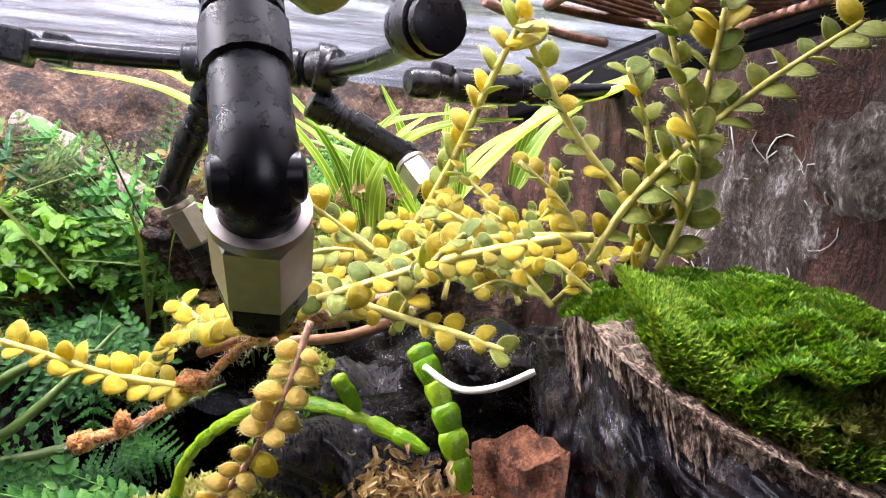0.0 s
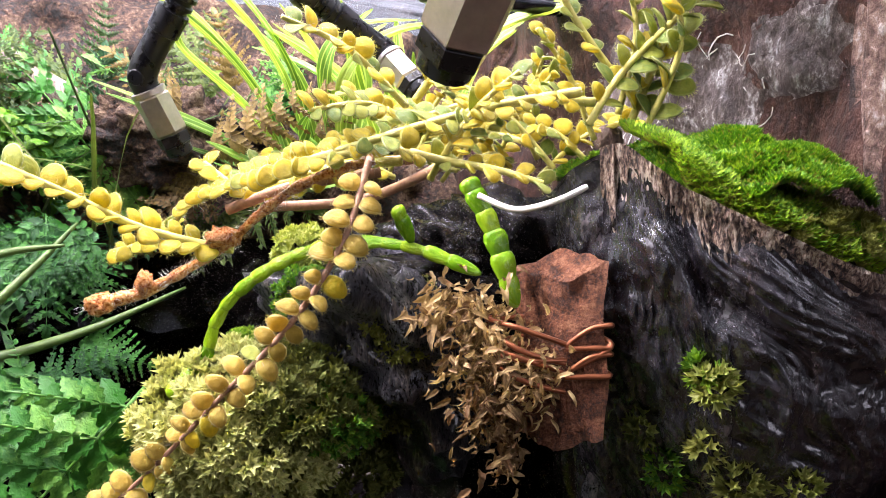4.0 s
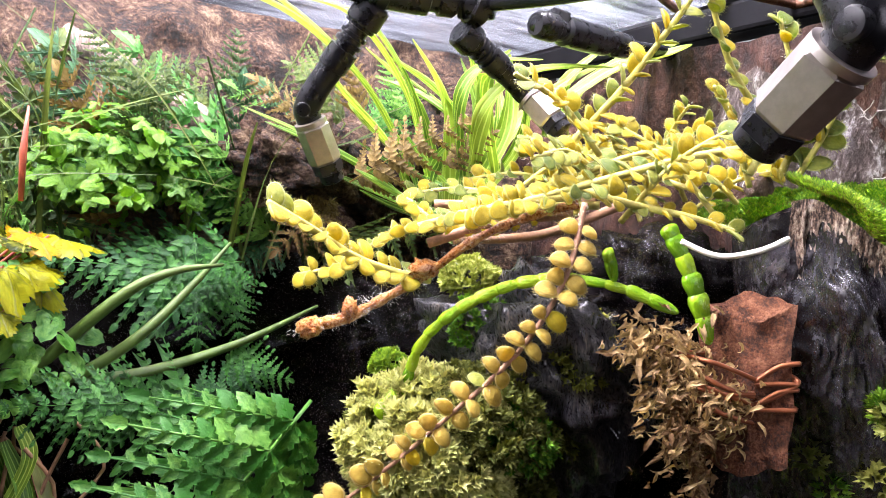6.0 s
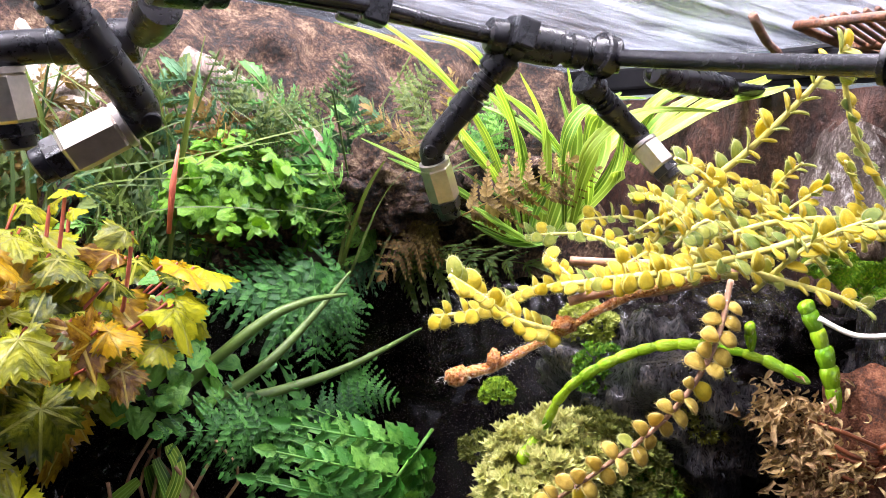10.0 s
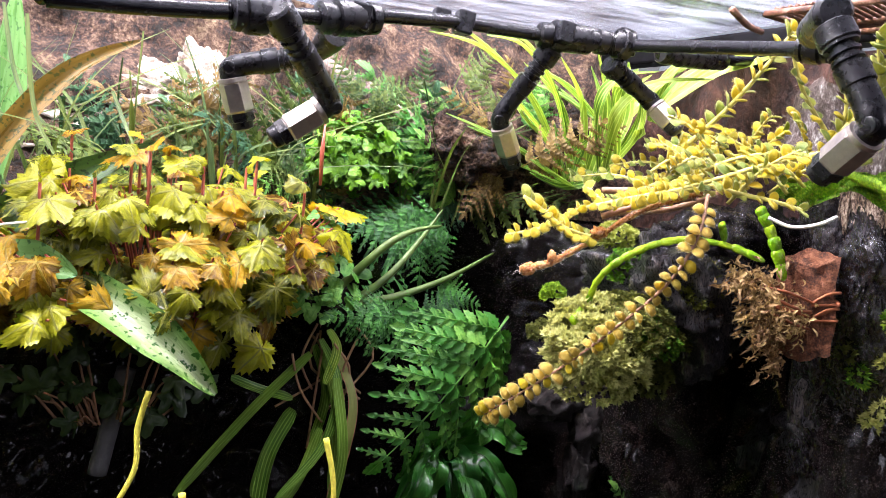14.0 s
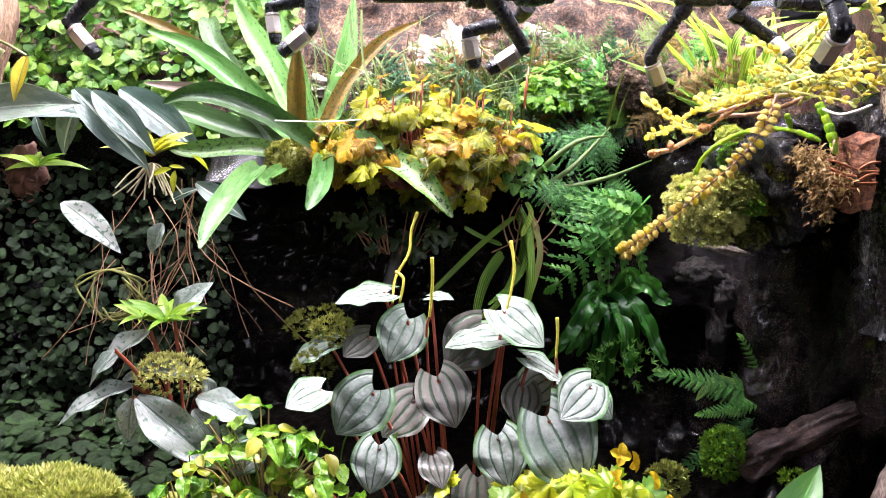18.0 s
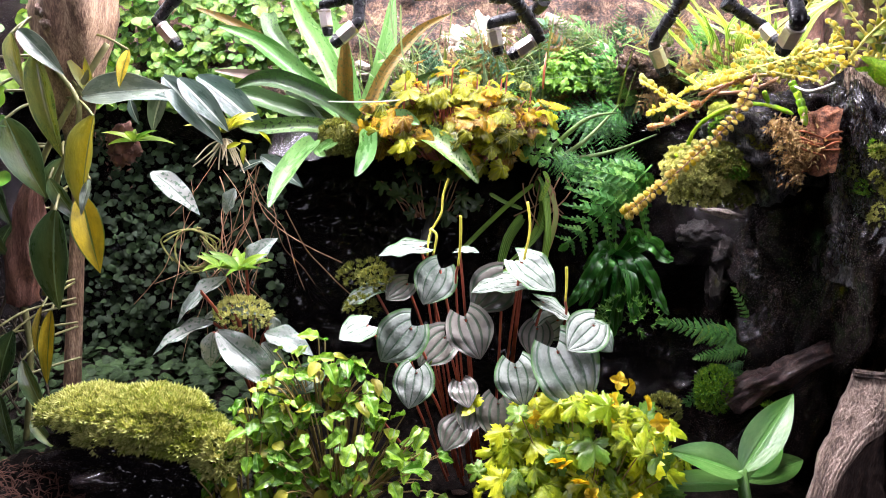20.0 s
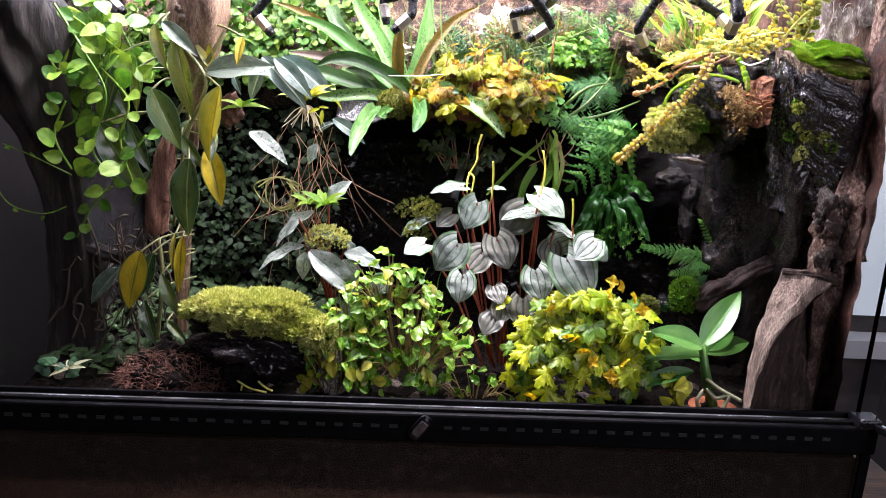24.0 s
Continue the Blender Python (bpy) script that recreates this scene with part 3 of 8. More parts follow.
for a, b in (((0.36, -0.006, 0.598), (0.36, 0.166, 0.598)), ((0.36, 0.166, 0.598), (0.43, 0.166, 0.598)), ((0.398, -0.006, 0.597), (0.398, 0.166, 0.597)), ((0.43, -0.006, 0.598), (0.43, 0.166, 0.598)), ((0.34, 0.170, 0.598), (0.40, 0.205, 0.598))):
    g = Geo()
    g.tube(spline([a, ((a[0] + b[0]) / 2, (a[1] + b[1]) / 2, 0.596), b], 4), 0.0018, 8)
    part("mesh_rim", g.mesh("mesh_rim", RUST), tank, label="rusty wire rim")
fixture = thing("led_light", (0.03, 0.20, 0.79), "white LED panel lamp lying over the tank", "lamp")
part("housing", box_mesh("housing", -0.50, 0.50, 0.07, 0.31, 0.8985, 0.925, plain_mat("white_housing", (0.7, 0.7, 0.7), 0.5), 0.004), fixture)
for sx in (-0.38, 0.44):
    part("foot", box_mesh("foot", sx - 0.012, sx + 0.012, 0.1995, 0.2105, 0.6172, 0.898, PLASTIC), fixture)

# ---- ground and planted banks ----
def terrain(name, nx, ny, fn, material):
    g = Geo()
    g.grid([[fn(i / nx, j / ny) for i in range(nx + 1)] for j in range(ny + 1)], [[(i / nx, j / ny) for i in range(nx + 1)] for j in range(ny + 1)])
    return g.mesh(name, material)


def fbm(p, s=1.0):
    p = Vector(p)
    return noise.noise(p * s) + 0.5 * noise.noise(p * s * 2.1) + 0.25 * noise.noise(p * s * 4.3) + 0.12 * noise.noise(p * s * 9.1)


def ground_at(u, v):
    x, y = -0.439 + 0.878 * u, 0.0172 + 0.434 * v
    z = 0.126 + 0.02 * v + 0.012 * fbm((x, y, 0), 9) + 0.005 * fbm((x, y, 3), 60)
    return x, y, z


solo("ground", terrain("ground", 220, 110, ground_at, EARTH), "dark wet soil with bark and roots in the tank", "soil", "structure")
solo("soil_core", box_mesh("soil_core", -0.4395, 0.4395, 0.0035, 0.450, 0.030, 0.112, EARTH), "dark soil seen through the lower window", "soil", "structure")


def back_at(u, v):
    x, z = -0.439 + 0.878 * u, 0.12 + 0.345 * v
    r = max(0.0, min(1.0, (x - 0.16) / 0.22))
    y = 0.405 - 0.20 * r ** 1.2 * (0.75 + 0.25 * math.sin(z * 22)) + 0.018 * fbm((x, z, 1.7), 11) + 0.009 * fbm((x, z, 6.2), 48)
    # a dark hollow under the ledge
    y += 0.02 * math.exp(-((x + 0.02) / 0.12) ** 2 - ((z - 0.33) / 0.07) ** 2)
    # the ledge
    k = math.exp(-((z - 0.435) / 0.030) ** 2) * (1 / (1 + math.exp(-(x + 0.10) * 40))) * (1 - 0.6 * r) * (1 - 0.65 * max(0.0, min(1.0, (x - 0.14) / 0.05)))
    y -= 0.14 * k * (0.8 + 0.35 * noise.noise((x * 14, z * 14, 0)))
    return x, min(y, 0.447), z


solo("wall_back", terrain("wall_back", 300, 130, back_at, PEAT), "black wet peat back wall with a hollow under its ledge", "back wall", "structure")


def ledge_at(u, v):
    x = -0.439 + 0.878 * u
    front = 0.235 + 0.075 * max(0.0, min(1.0, (x - 0.14) / 0.05))
    y = front + (0.445 - front) * v
    z = 0.448 + 0.012 * fbm((x, y, 4), 14) + 0.035 * v - 0.03 * max(0, 0.16 - v) / 0.16
    if x < -0.12:
        y = max(y, 0.36)
    return x, y, z


solo("ledge", terrain("ledge", 150, 30, ledge_at, PEAT), "black peat ledge that carries the upper plants", "soil", "structure")


def bank_at(u, v):
    x = -0.439 + 0.878 * u
    z = 0.462 + 0.143 * v
    y = 0.395 - 0.06 * (1 - v) + 0.022 * fbm((x, z, 7), 13) + 0.012 * noise.noise((x * 40, z * 40, 2))
    return x, min(y, 0.448), z


solo("soil_bank", terrain("soil_bank", 170, 40, bank_at, CLAY), "crumbling reddish brown clay bank at the top", "soil", "structure")


def right_at(u, v):
    y, z = 0.022 + 0.42 * u, 0.13 + 0.455 * v
    x = 0.424 + 0.010 * fbm((y, z, 3), 14) + 0.006 * noise.noise((y * 60, z * 30, 0))
    return min(x, 0.4385), y, z


solo("bark_wall", terrain("bark_wall", 90, 90, right_at, rough_mat("wet_red_brown_bark", [(0.3, (0.012, 0.005, 0.004)), (0.5, (0.045, 0.017, 0.011)), (0.68, (0.085, 0.036, 0.024)), (0.90, (0.17, 0.11, 0.09))], 20, 0.65, 1.0, 6, stretch=(1, 1, 0.6), coat=0.08, dist=0.005, spec=0.3)), "brown bark slab covering the right side pane", "bark", "structure")


def left_at(u, v):
    y, z = 0.16 + 0.28 * u, 0.13 + 0.455 * v
    x = -0.425 - 0.010 * fbm((y, z, 9), 12)
    return max(x, -0.4385), y, z


solo("peat_wall_left", terrain("peat_wall_left", 60, 60, left_at, PEAT), "black peat covering the side pane", "back wall", "structure")

# daylight window beyond the tank's end
win = thing("window_1", (1.05, 0.79, 0.2), "bright window with pale daylight in the room wall", "window", kind="structure")
SKYGLOW = bpy.data.materials.new("pale_daylight")
SKYGLOW.use_nodes = True
SKYGLOW.node_tree.nodes["Principled BSDF"].inputs["Emission Color"].default_value = (0.62, 0.78, 1.0, 1)
SKYGLOW.node_tree.nodes["Principled BSDF"].inputs["Emission Strength"].default_value = 0.35
part("pane", box_mesh("pane", 0.80, 1.50, 0.790, 0.794, 0.0, 0.78, SKYGLOW), win)
WHITEW = plain_mat("white_window_frame", (0.6, 0.62, 0.66), 0.5, var=0.05)
for b6 in ((0.76, 0.80, 0.775, 0.797, -0.04, 0.82), (1.50, 1.54, 0.775, 0.797, -0.04, 0.82), (0.80, 1.50, 0.775, 0.797, 0.78, 0.82), (0.74, 1.56, 0.74, 0.797, -0.08, -0.04)):
    part("window_frame", box_mesh("window_frame", *b6, WHITEW), win)

# ---- misting line: tubes, tees and swivel nozzles ----
def turned(p, q, prof, sides=16):
    """A turned piece from p to q; prof: (share of the way, radius)."""
    g = Geo()
    p, q = Vector(p), Vector(q)
    g.tube([p.lerp(q, s) for s, _ in prof], [r for _, r in prof], sides)
    g.sharp = True
    return g


def nozzle(line, a, b, c, hexa=0.0064, k=1.0):
    """A push-in arm from a, a bent swivel elbow at b, a nickel nozzle with a black cap that ends at c."""
    a, b, c = Vector(a), Vector(b), Vector(c)
    noz = part("mist_nozzle", turned(a, a.lerp(b, 0.62), [(0, 0.0056 * k), (0.03, 0.0066 * k), (0.30, 0.0068 * k), (0.32, 0.0060 * k), (0.36, 0.0060 * k), (0.37, 0.0043 * k), (0.44, 0.0043 * k), (0.45, 0.0054 * k), (0.50, 0.0054 * k), (0.51, 0.0043 * k), (0.56, 0.0043 * k), (0.57, 0.0054 * k), (0.62, 0.0054 * k), (0.63, 0.0043 * k), (0.68, 0.0043 * k), (0.69, 0.0058 * k), (0.98, 0.0057 * k), (1.0, 0.0050 * k)]).mesh("arm", PLASTIC), line, label="swivelling misting nozzle")
    g = Geo()
    bend = spline([a.lerp(b, 0.60), a.lerp(b, 0.84), a.lerp(b, 0.97).lerp(c, 0.03), b.lerp(c, 0.10), b.lerp(c, 0.20)], 6)
    g.tube(bend, [k * (0.0052 if 6 < i < 18 else 0.0050) for i in range(len(bend))], 18)
    part("elbow", g.mesh("elbow", PLASTIC), noz)
    ax = (b - a).cross(c - b)
    ax = (ax.normalized() if ax.length > 1e-9 else Vector((0, 1, 0))) * 0.0056 * k
    part("pivot_cap", turned(b - ax, b + ax, [(0, 0.0016 * k), (0.02, 0.0026 * k), (0.06, 0.0030 * k), (0.94, 0.0030 * k), (0.98, 0.0026 * k), (1, 0.0016 * k)], 16).mesh("pivot_cap", PLASTIC), noz)
    part("collar", turned(b.lerp(c, 0.17), b.lerp(c, 0.24), [(0, hexa * 0.9 * k), (0.1, hexa * k), (0.9, hexa * k), (1, hexa * 0.92 * k)], 24).mesh("collar", NICKEL), noz, label="round nickel collar")
    part("body", turned(b.lerp(c, 0.24), b.lerp(c, 0.72), [(0, hexa * 0.93 * k), (0.05, hexa * 1.03 * k), (0.93, hexa * 1.03 * k), (1.0, hexa * 0.90 * k)], 6).mesh("body", NICKEL, False), noz, label="hexagonal nickel body")
    part("cap", turned(b.lerp(c, 0.715), b.lerp(c, 0.86), [(0, 0.0056 * k), (0.08, 0.0061 * k), (0.92, 0.0061 * k), (1.0, 0.0054 * k)], 6).mesh("cap", PLASTIC, False), noz)
    part("tip", turned(b.lerp(c, 0.86), c, [(0, 0.0050 * k), (0.75, 0.0048 * k), (0.85, 0.0040 * k), (0.95, 0.0030 * k), (1, 0.0012 * k)], 16).mesh("tip", PLASTIC), noz)
    return noz


def tee(line, a, b, k=1.0, name="tee_fitting"):
    return part(name, turned(a, b, [(0, 0.0052 * k), (0.03, 0.0066 * k), (0.17, 0.0068 * k), (0.19, 0.0056 * k), (0.26, 0.0056 * k), (0.28, 0.0074 * k), (0.40, 0.0076 * k), (0.60, 0.0076 * k), (0.72, 0.0074 * k), (0.74, 0.0056 * k), (0.81, 0.0056 * k), (0.83, 0.0068 * k), (0.97, 0.0066 * k), (1, 0.0052 * k)], 18).mesh(name, PLASTIC), line)


def hose(line, pts, r=0.0032):
    g = Geo()
    g.tube(spline(pts, 8), r, 12)
    return part("hose", g.mesh("hose", TUBING), line)


line = thing("misting_line", (0.2, 0.22, 0.58), "black misting hose with tees, clips and nickel nozzles under the lid", "misting system")
T1 = (0.255, 0.205, 0.576)
T2 = (0.291, 0.195, 0.576)
hose(line, [(0.146, 0.175, 0.568), (0.170, 0.185, 0.571), (0.196, 0.195, 0.574), (0.226, 0.202, 0.575), T1])
hose(line, [(0.152, 0.235, 0.578), (0.198, 0.230, 0.580), (0.236, 0.225, 0.580), (0.271, 0.215, 0.578)])
tee(line, (0.244, 0.206, 0.576), (0.284, 0.198, 0.576), 1.0)
tee(line, (0.285, 0.199, 0.576), (0.296, 0.190, 0.576), 0.95)
g = Geo()
for e, w in ((T1, 0.0086), (T2, 0.0086)):
    g = turned(Vector(e) + Vector((-0.0035, 0, 0.0005)), Vector(e) + Vector((0.0035, 0, -0.0005)), [(0, w * 0.9), (0.1, w), (0.9, w), (1, w * 0.9)], 18)
    part("release_ring", g.mesh("release_ring", PLASTIC), line)
for e in ((0.196, 0.195, 0.574), (0.198, 0.230, 0.580), (0.334, 0.205, 0.578), (0.136, 0.168, 0.565), (0.254, 0.196, 0.577)):
    part("hose_clip", bm_mesh("hose_clip", box_geo(-0.0042, 0.0042, -0.005, 0.005, -0.0055, 0.0055, 0.001), PLASTIC), line, Matrix.Translation(e) @ pose(0, 0, 0, 0, 8, -8))
nozzle(line, (0.255, 0.207, 0.571), (0.237, 0.228, 0.532), (0.253, 0.233, 0.504))
nozzle(line, (0.287, 0.200, 0.566), (0.322, 0.205, 0.549), (0.333, 0.190, 0.532), k=0.95)
FIT = (0.303, 0.085, 0.566)
hose(line, [(0.293, 0.188, 0.575), (0.301, 0.160, 0.573), (0.305, 0.125, 0.570), FIT])
tee(line, (0.301, 0.090, 0.567), (0.305, 0.078, 0.566), 0.9, "elbow_fitting")
nozzle(line, (0.2695, 0.051, 0.567), (0.2738, 0.0311, 0.5338), (0.2749, 0.0517, 0.5149))
part("elbow_top", turned((0.269, 0.050, 0.572), (0.284, 0.070, 0.568), [(0, 0.005), (0.1, 0.0068), (0.9, 0.0066), (1, 0.005)]).mesh("elbow_top", PLASTIC), line)
hose(line, [(0.321, 0.200, 0.575), (0.374, 0.215, 0.579), (0.455, 0.225, 0.586), (0.482, 0.225, 0.582)])
tee(line, (0.321, 0.200, 0.575), (0.383, 0.215, 0.579), 0.85)
tee(line, (0.118, 0.165, 0.562), (0.145, 0.172, 0.566), 1.0)
tee(line, (0.083, 0.155, 0.558), (0.101, 0.158, 0.559), 1.05)
hose(line, [(0.023, 0.150, 0.553), (0.054, 0.152, 0.555), (0.083, 0.155, 0.558)])
hose(line, [(0.101, 0.158, 0.559), (0.110, 0.162, 0.561), (0.119, 0.165, 0.562)])
nozzle(line, (0.098, 0.150, 0.561), (0.128, 0.175, 0.529), (0.103, 0.178, 0.511))
part("side_arm", turned((0.130, 0.182, 0.559), (0.127, 0.200, 0.553), [(0, 0.006), (0.3, 0.0065), (1, 0.005)]).mesh("side_arm", PLASTIC), line)
nozzle(line, (0.126, 0.205, 0.551), (0.089, 0.212, 0.542), (0.097, 0.214, 0.514))
nozzle(line, (-0.025, 0.190, 0.568), (-0.025, 0.185, 0.535), (-0.047, 0.182, 0.515))
nozzle(line, (-0.031, 0.205, 0.558), (-0.060, 0.212, 0.551), (-0.055, 0.210, 0.524), k=0.9)
nozzle(line, (-0.171, 0.200, 0.568), (-0.203, 0.200, 0.530), (-0.182, 0.196, 0.507))
hose(line, [(-0.162, 0.190, 0.588), (-0.093, 0.180, 0.591), (-0.022, 0.170, 0.587), (0.023, 0.150, 0.553)])
hose(line, [(-0.422, 0.220, 0.578), (-0.361, 0.215, 0.585), (-0.162, 0.190, 0.588)])
nozzle(line, (-0.344, 0.210, 0.567), (-0.368, 0.210, 0.541), (-0.351, 0.205, 0.525), k=0.9)

# ---- stump of charred wood with a moss cushion ----
def column(name, cx, cy, r, z0, z1, material, ridges=11, amp=0.16, twist=1.2, seed=0.0, lean=(0, 0), flare=0.25, rows=60, cols=72, top=0.1):
    g = Geo()
    R, U = [], []
    for i in range(rows + 1):
        v = i / rows
        row, q = [], []
        for j in range(cols + 1):
            a = 2 * math.pi * (j % cols) / cols
            d = Vector((math.cos(a), math.sin(a), v * 2.4))
            n = noise.noise(d * 1.4 + Vector((seed, 0, 0))) * 0.35 + noise.noise(d * 4 + Vector((seed, 0, 0))) * 0.14 + noise.noise(d * 11 + Vector((seed, 0, 0))) * 0.06
            ridge = abs(math.sin(ridges * 0.5 * (a + twist * v + 0.8 * noise.noise(d * 1.7 + Vector((0, seed, 0))))))
            k = r * (1 + n + amp * (ridge - 0.5) + flare * (1 - v) ** 2) * (1 - top * v ** 6)
            row.append((cx + lean[0] * v + k * math.cos(a), cy + lean[1] * v + k * math.sin(a), z0 + (z1 - z0) * v + 0.012 * v * noise.noise(d * 3 + Vector((seed, 1, 1)))))
            q.append((j / cols, v))
        R.append(row)
        U.append(q)
    R.append([(cx + lean[0], cy + lean[1], z1 - 0.006)] * (cols + 1))
    U.append([(0.5, 1)] * (cols + 1))
    g.grid(R, U)
    return g.mesh(name, material)


stump = thing("charred_stump", (0.395, 0.11, 0.13), "black charred wet stump with a bright moss cushion on top", "stump")
part("trunk", column("trunk", 0.404, 0.116, 0.034, 0.345, 0.494, CHARWOOD, 17, 0.13, 1.1, 1.3, (-0.012, -0.010), 0.12, 110, 130), stump)
WETROOT = rough_mat("wet_brown_root", [(0.3, (0.005, 0.0035, 0.0035)), (0.5, (0.018, 0.012, 0.011)), (0.68, (0.045, 0.031, 0.027)), (0.86, (0.13, 0.10, 0.09))], 48, 0.22, 1.0, 8, coat=0.6, dist=0.010)
part("root_foot", column("root_foot", 0.412, 0.250, 0.062, 0.13, 0.42, WETROOT, 7, 0.40, 0.9, 4.1, (-0.01, -0.02), 0.25, 130, 150), stump)
part("lower_root", limb("lower_root", [(0.403, 0.112, 0.420), (0.404, 0.116, 0.375), (0.408, 0.138, 0.325), (0.418, 0.172, 0.265), (0.424, 0.200, 0.190), (0.426, 0.215, 0.120)], [0.034, 0.039, 0.040, 0.038, 0.044, 0.056], WETROOT, 7.0, 0.42, 90, 30), stump)
RIM = [(0.3365, 0.106, 0.497), (0.3345, 0.095, 0.503), (0.3400, 0.085, 0.508), (0.3425, 0.075, 0.5032), (0.3478, 0.070, 0.4984), (0.3527, 0.065, 0.4951), (0.3635, 0.055, 0.4890), (0.3827, 0.049, 0.4815), (0.402, 0.050, 0.479), (0.418, 0.057, 0.480)]
EDGE = RIM[3:9]
RIMXY = [q.to_2d() for q in spline(RIM, 5)]


def off_rim(x, y):
    return min((Vector((x, y)) - q).length for q in RIMXY)


def moss_top(rnd):
    while True:
        a, r = rnd.uniform(0, 6.28), math.sqrt(rnd.random())
        x, y = 0.395 + 0.044 * r * math.cos(a), 0.100 + 0.060 * r * math.sin(a)
        clump = noise.noise((x * 95, y * 95, 4))
        if x < 0.415 and off_rim(x, y) > 0.010 + 0.004 * clump and y > 0.055 and (clump > -0.12 or rnd.random() < 0.25):
            return (x, y, 0.503 + 0.012 * (1 - r * r) - 0.018 * math.exp(-off_rim(x, y) / 0.014) + 0.0042 * noise.noise((x * 95, y * 95, 4)) + 0.002 * noise.noise((x * 200, y * 200, 0))), (0.3 * math.cos(a) * r, 0.3 * math.sin(a) * r, 1)
part("moss_cushion", tufts(moss_top, 16000, 0.0022, 3, 0.8, 6, 0.26).mesh("moss_cushion", MOSS, False), stump, label="bright green moss")
part("moss_cushion", tufts(moss_top, 4000, 0.0019, 33, 0.8, 6, 0.24).mesh("moss_cushion", OMOSS, False), stump)
part("moss_fringe", tufts(on_ellipsoid((0.393, 0.078, 0.486), (0.030, 0.022, 0.012), -0.1), 2600, 0.0018, 8, 0.8, 5).mesh("moss_fringe", OMOSS, False), stump, label="olive brown moss fringe")
def moss_edge(rnd):
    s = 0.9 + rnd.random() * 4.09
    p = Vector(EDGE[int(s)]).lerp(Vector(EDGE[int(s) + 1]), s % 1)
    w = rnd.random()
    q = p + Vector((0.007 + 0.006 * w, 0.005 + 0.032 * w, 0.001 + 0.018 * math.sqrt(w)))
    return q + Vector((0, 0, 0.003 * noise.noise(q * 90))), (-0.3, -0.5, 0.8)
part("moss_rim", tufts(moss_edge, 6500, 0.0018, 14, 0.8, 6, 0.24).mesh("moss_rim", OMOSS, False), stump, label="olive green moss rim")
part("moss_rim", tufts(moss_edge, 6000, 0.0022, 15, 0.8, 6, 0.24).mesh("moss_rim", MOSS, False), stump)

# white threads and lime on the bark slab
g = Geo()
rnd = random.Random(11)
def on_bark(y, z, lift=0.0006):
    return Vector(right_at((y - 0.022) / 0.42, (z - 0.13) / 0.455)) - Vector((lift, 0, 0))
for k in range(80):
    y, z = rnd.gauss(0.155, 0.014), rnd.gauss(0.532, 0.014)
    p = [on_bark(y, z)]
    h = rnd.uniform(0, 6.28)
    for _ in range(5):
        h += rnd.uniform(-0.8, 0.8)
        y, z = max(0.03, y + 0.003 * math.cos(h)), min(0.58, z + 0.003 * math.sin(h))
        p.append(on_bark(y, z))
    g.tube(p, rnd.uniform(0.00010, 0.00028), 4, False)
solo("white_threads", g.mesh("white_threads", plain_mat("white_fungal_threads", (0.6, 0.58, 0.55), 0.7, var=0.2)), "white fungal threads over the brown bark", "fungus", "stuff")
LIME = rough_mat("grey_lime_crust", [(0.40, (0.035, 0.018, 0.013)), (0.60, (0.12, 0.09, 0.08)), (0.80, (0.46, 0.44, 0.43))], 45, 0.55, 1.0, 6, stretch=(1, 1, 0.5), dist=0.004, coat=0.3)
for k, (y0, z0, ry, rz) in enumerate(((0.145, 0.532, 0.030, 0.026), (0.105, 0.548, 0.020, 0.018), (0.12, 0.36, 0.03, 0.05), (0.09, 0.30, 0.025, 0.04), (0.18, 0.545, 0.025, 0.03))):
    g = Geo()
    rows = []
    for i in range(13):
        s = i / 12
        rows.append([tuple(on_bark(max(0.024, y0 + ry * s * (1 + 0.4 * noise.noise((math.cos(q / 28 * 6.283) * 2, math.sin(q / 28 * 6.283) * 2, k))) * math.cos(q / 28 * 6.283)), min(0.583, z0 + rz * s * math.sin(q / 28 * 6.283)), 0.0022 * (1 - s ** 4) + 0.0015 * noise.noise((s * 9, q, k)) - 0.0008)) for q in range(29)])
    g.grid(rows, [[(q / 28, 0) for q in range(29)]] * 13)
    solo("lime_crust", g.mesh("lime_crust", LIME), "whitish lime crust smeared on wet brown bark", "lime crust", group="lime crusts on the bark")

# ---- block of orange wood with wire, sphagnum and a bead-chain orchid ----
P0, P1, P2 = Vector((0.3304, 0.0898, 0.4747)), Vector((0.3390, 0.0828, 0.4800)), Vector((0.3236, 0.1029, 0.4765))
blk = thing("mount_block", tuple(P0 - Vector((0, 0, 0.055))), "orange brown cut wood block wired to the stump", "wood block")
bm = bmesh.new()
dn = Vector((0.001, -0.002, -0.044))
quad = [P0, P1, P1 + P2 - P0, P2]
vs = [bm.verts.new(q) for q in quad] + [bm.verts.new(q + dn) for q in quad]
for f in ((0, 1, 2, 3), (7, 6, 5, 4), (0, 4, 5, 1), (1, 5, 6, 2), (2, 6, 7, 3), (3, 7, 4, 0)):
    bm.faces.new([vs[k] for k in f])
bmesh.ops.subdivide_edges(bm, edges=bm.edges[:], cuts=9, use_grid_fill=True)
bmesh.ops.recalc_face_normals(bm, faces=bm.faces[:])
for q in bm.verts:
    q.co += Vector((1, 1, 1)) * 0.0012 * noise.noise(q.co * 260) + Vector((0.6, -0.6, 1)) * 0.002 * noise.noise(q.co * 90)
part("block", bm_mesh("block", bm, CORK), blk)
COPPER = plain_mat("brown_copper_wire", (0.32, 0.11, 0.05), 0.35, metal=0.7, var=0.3)
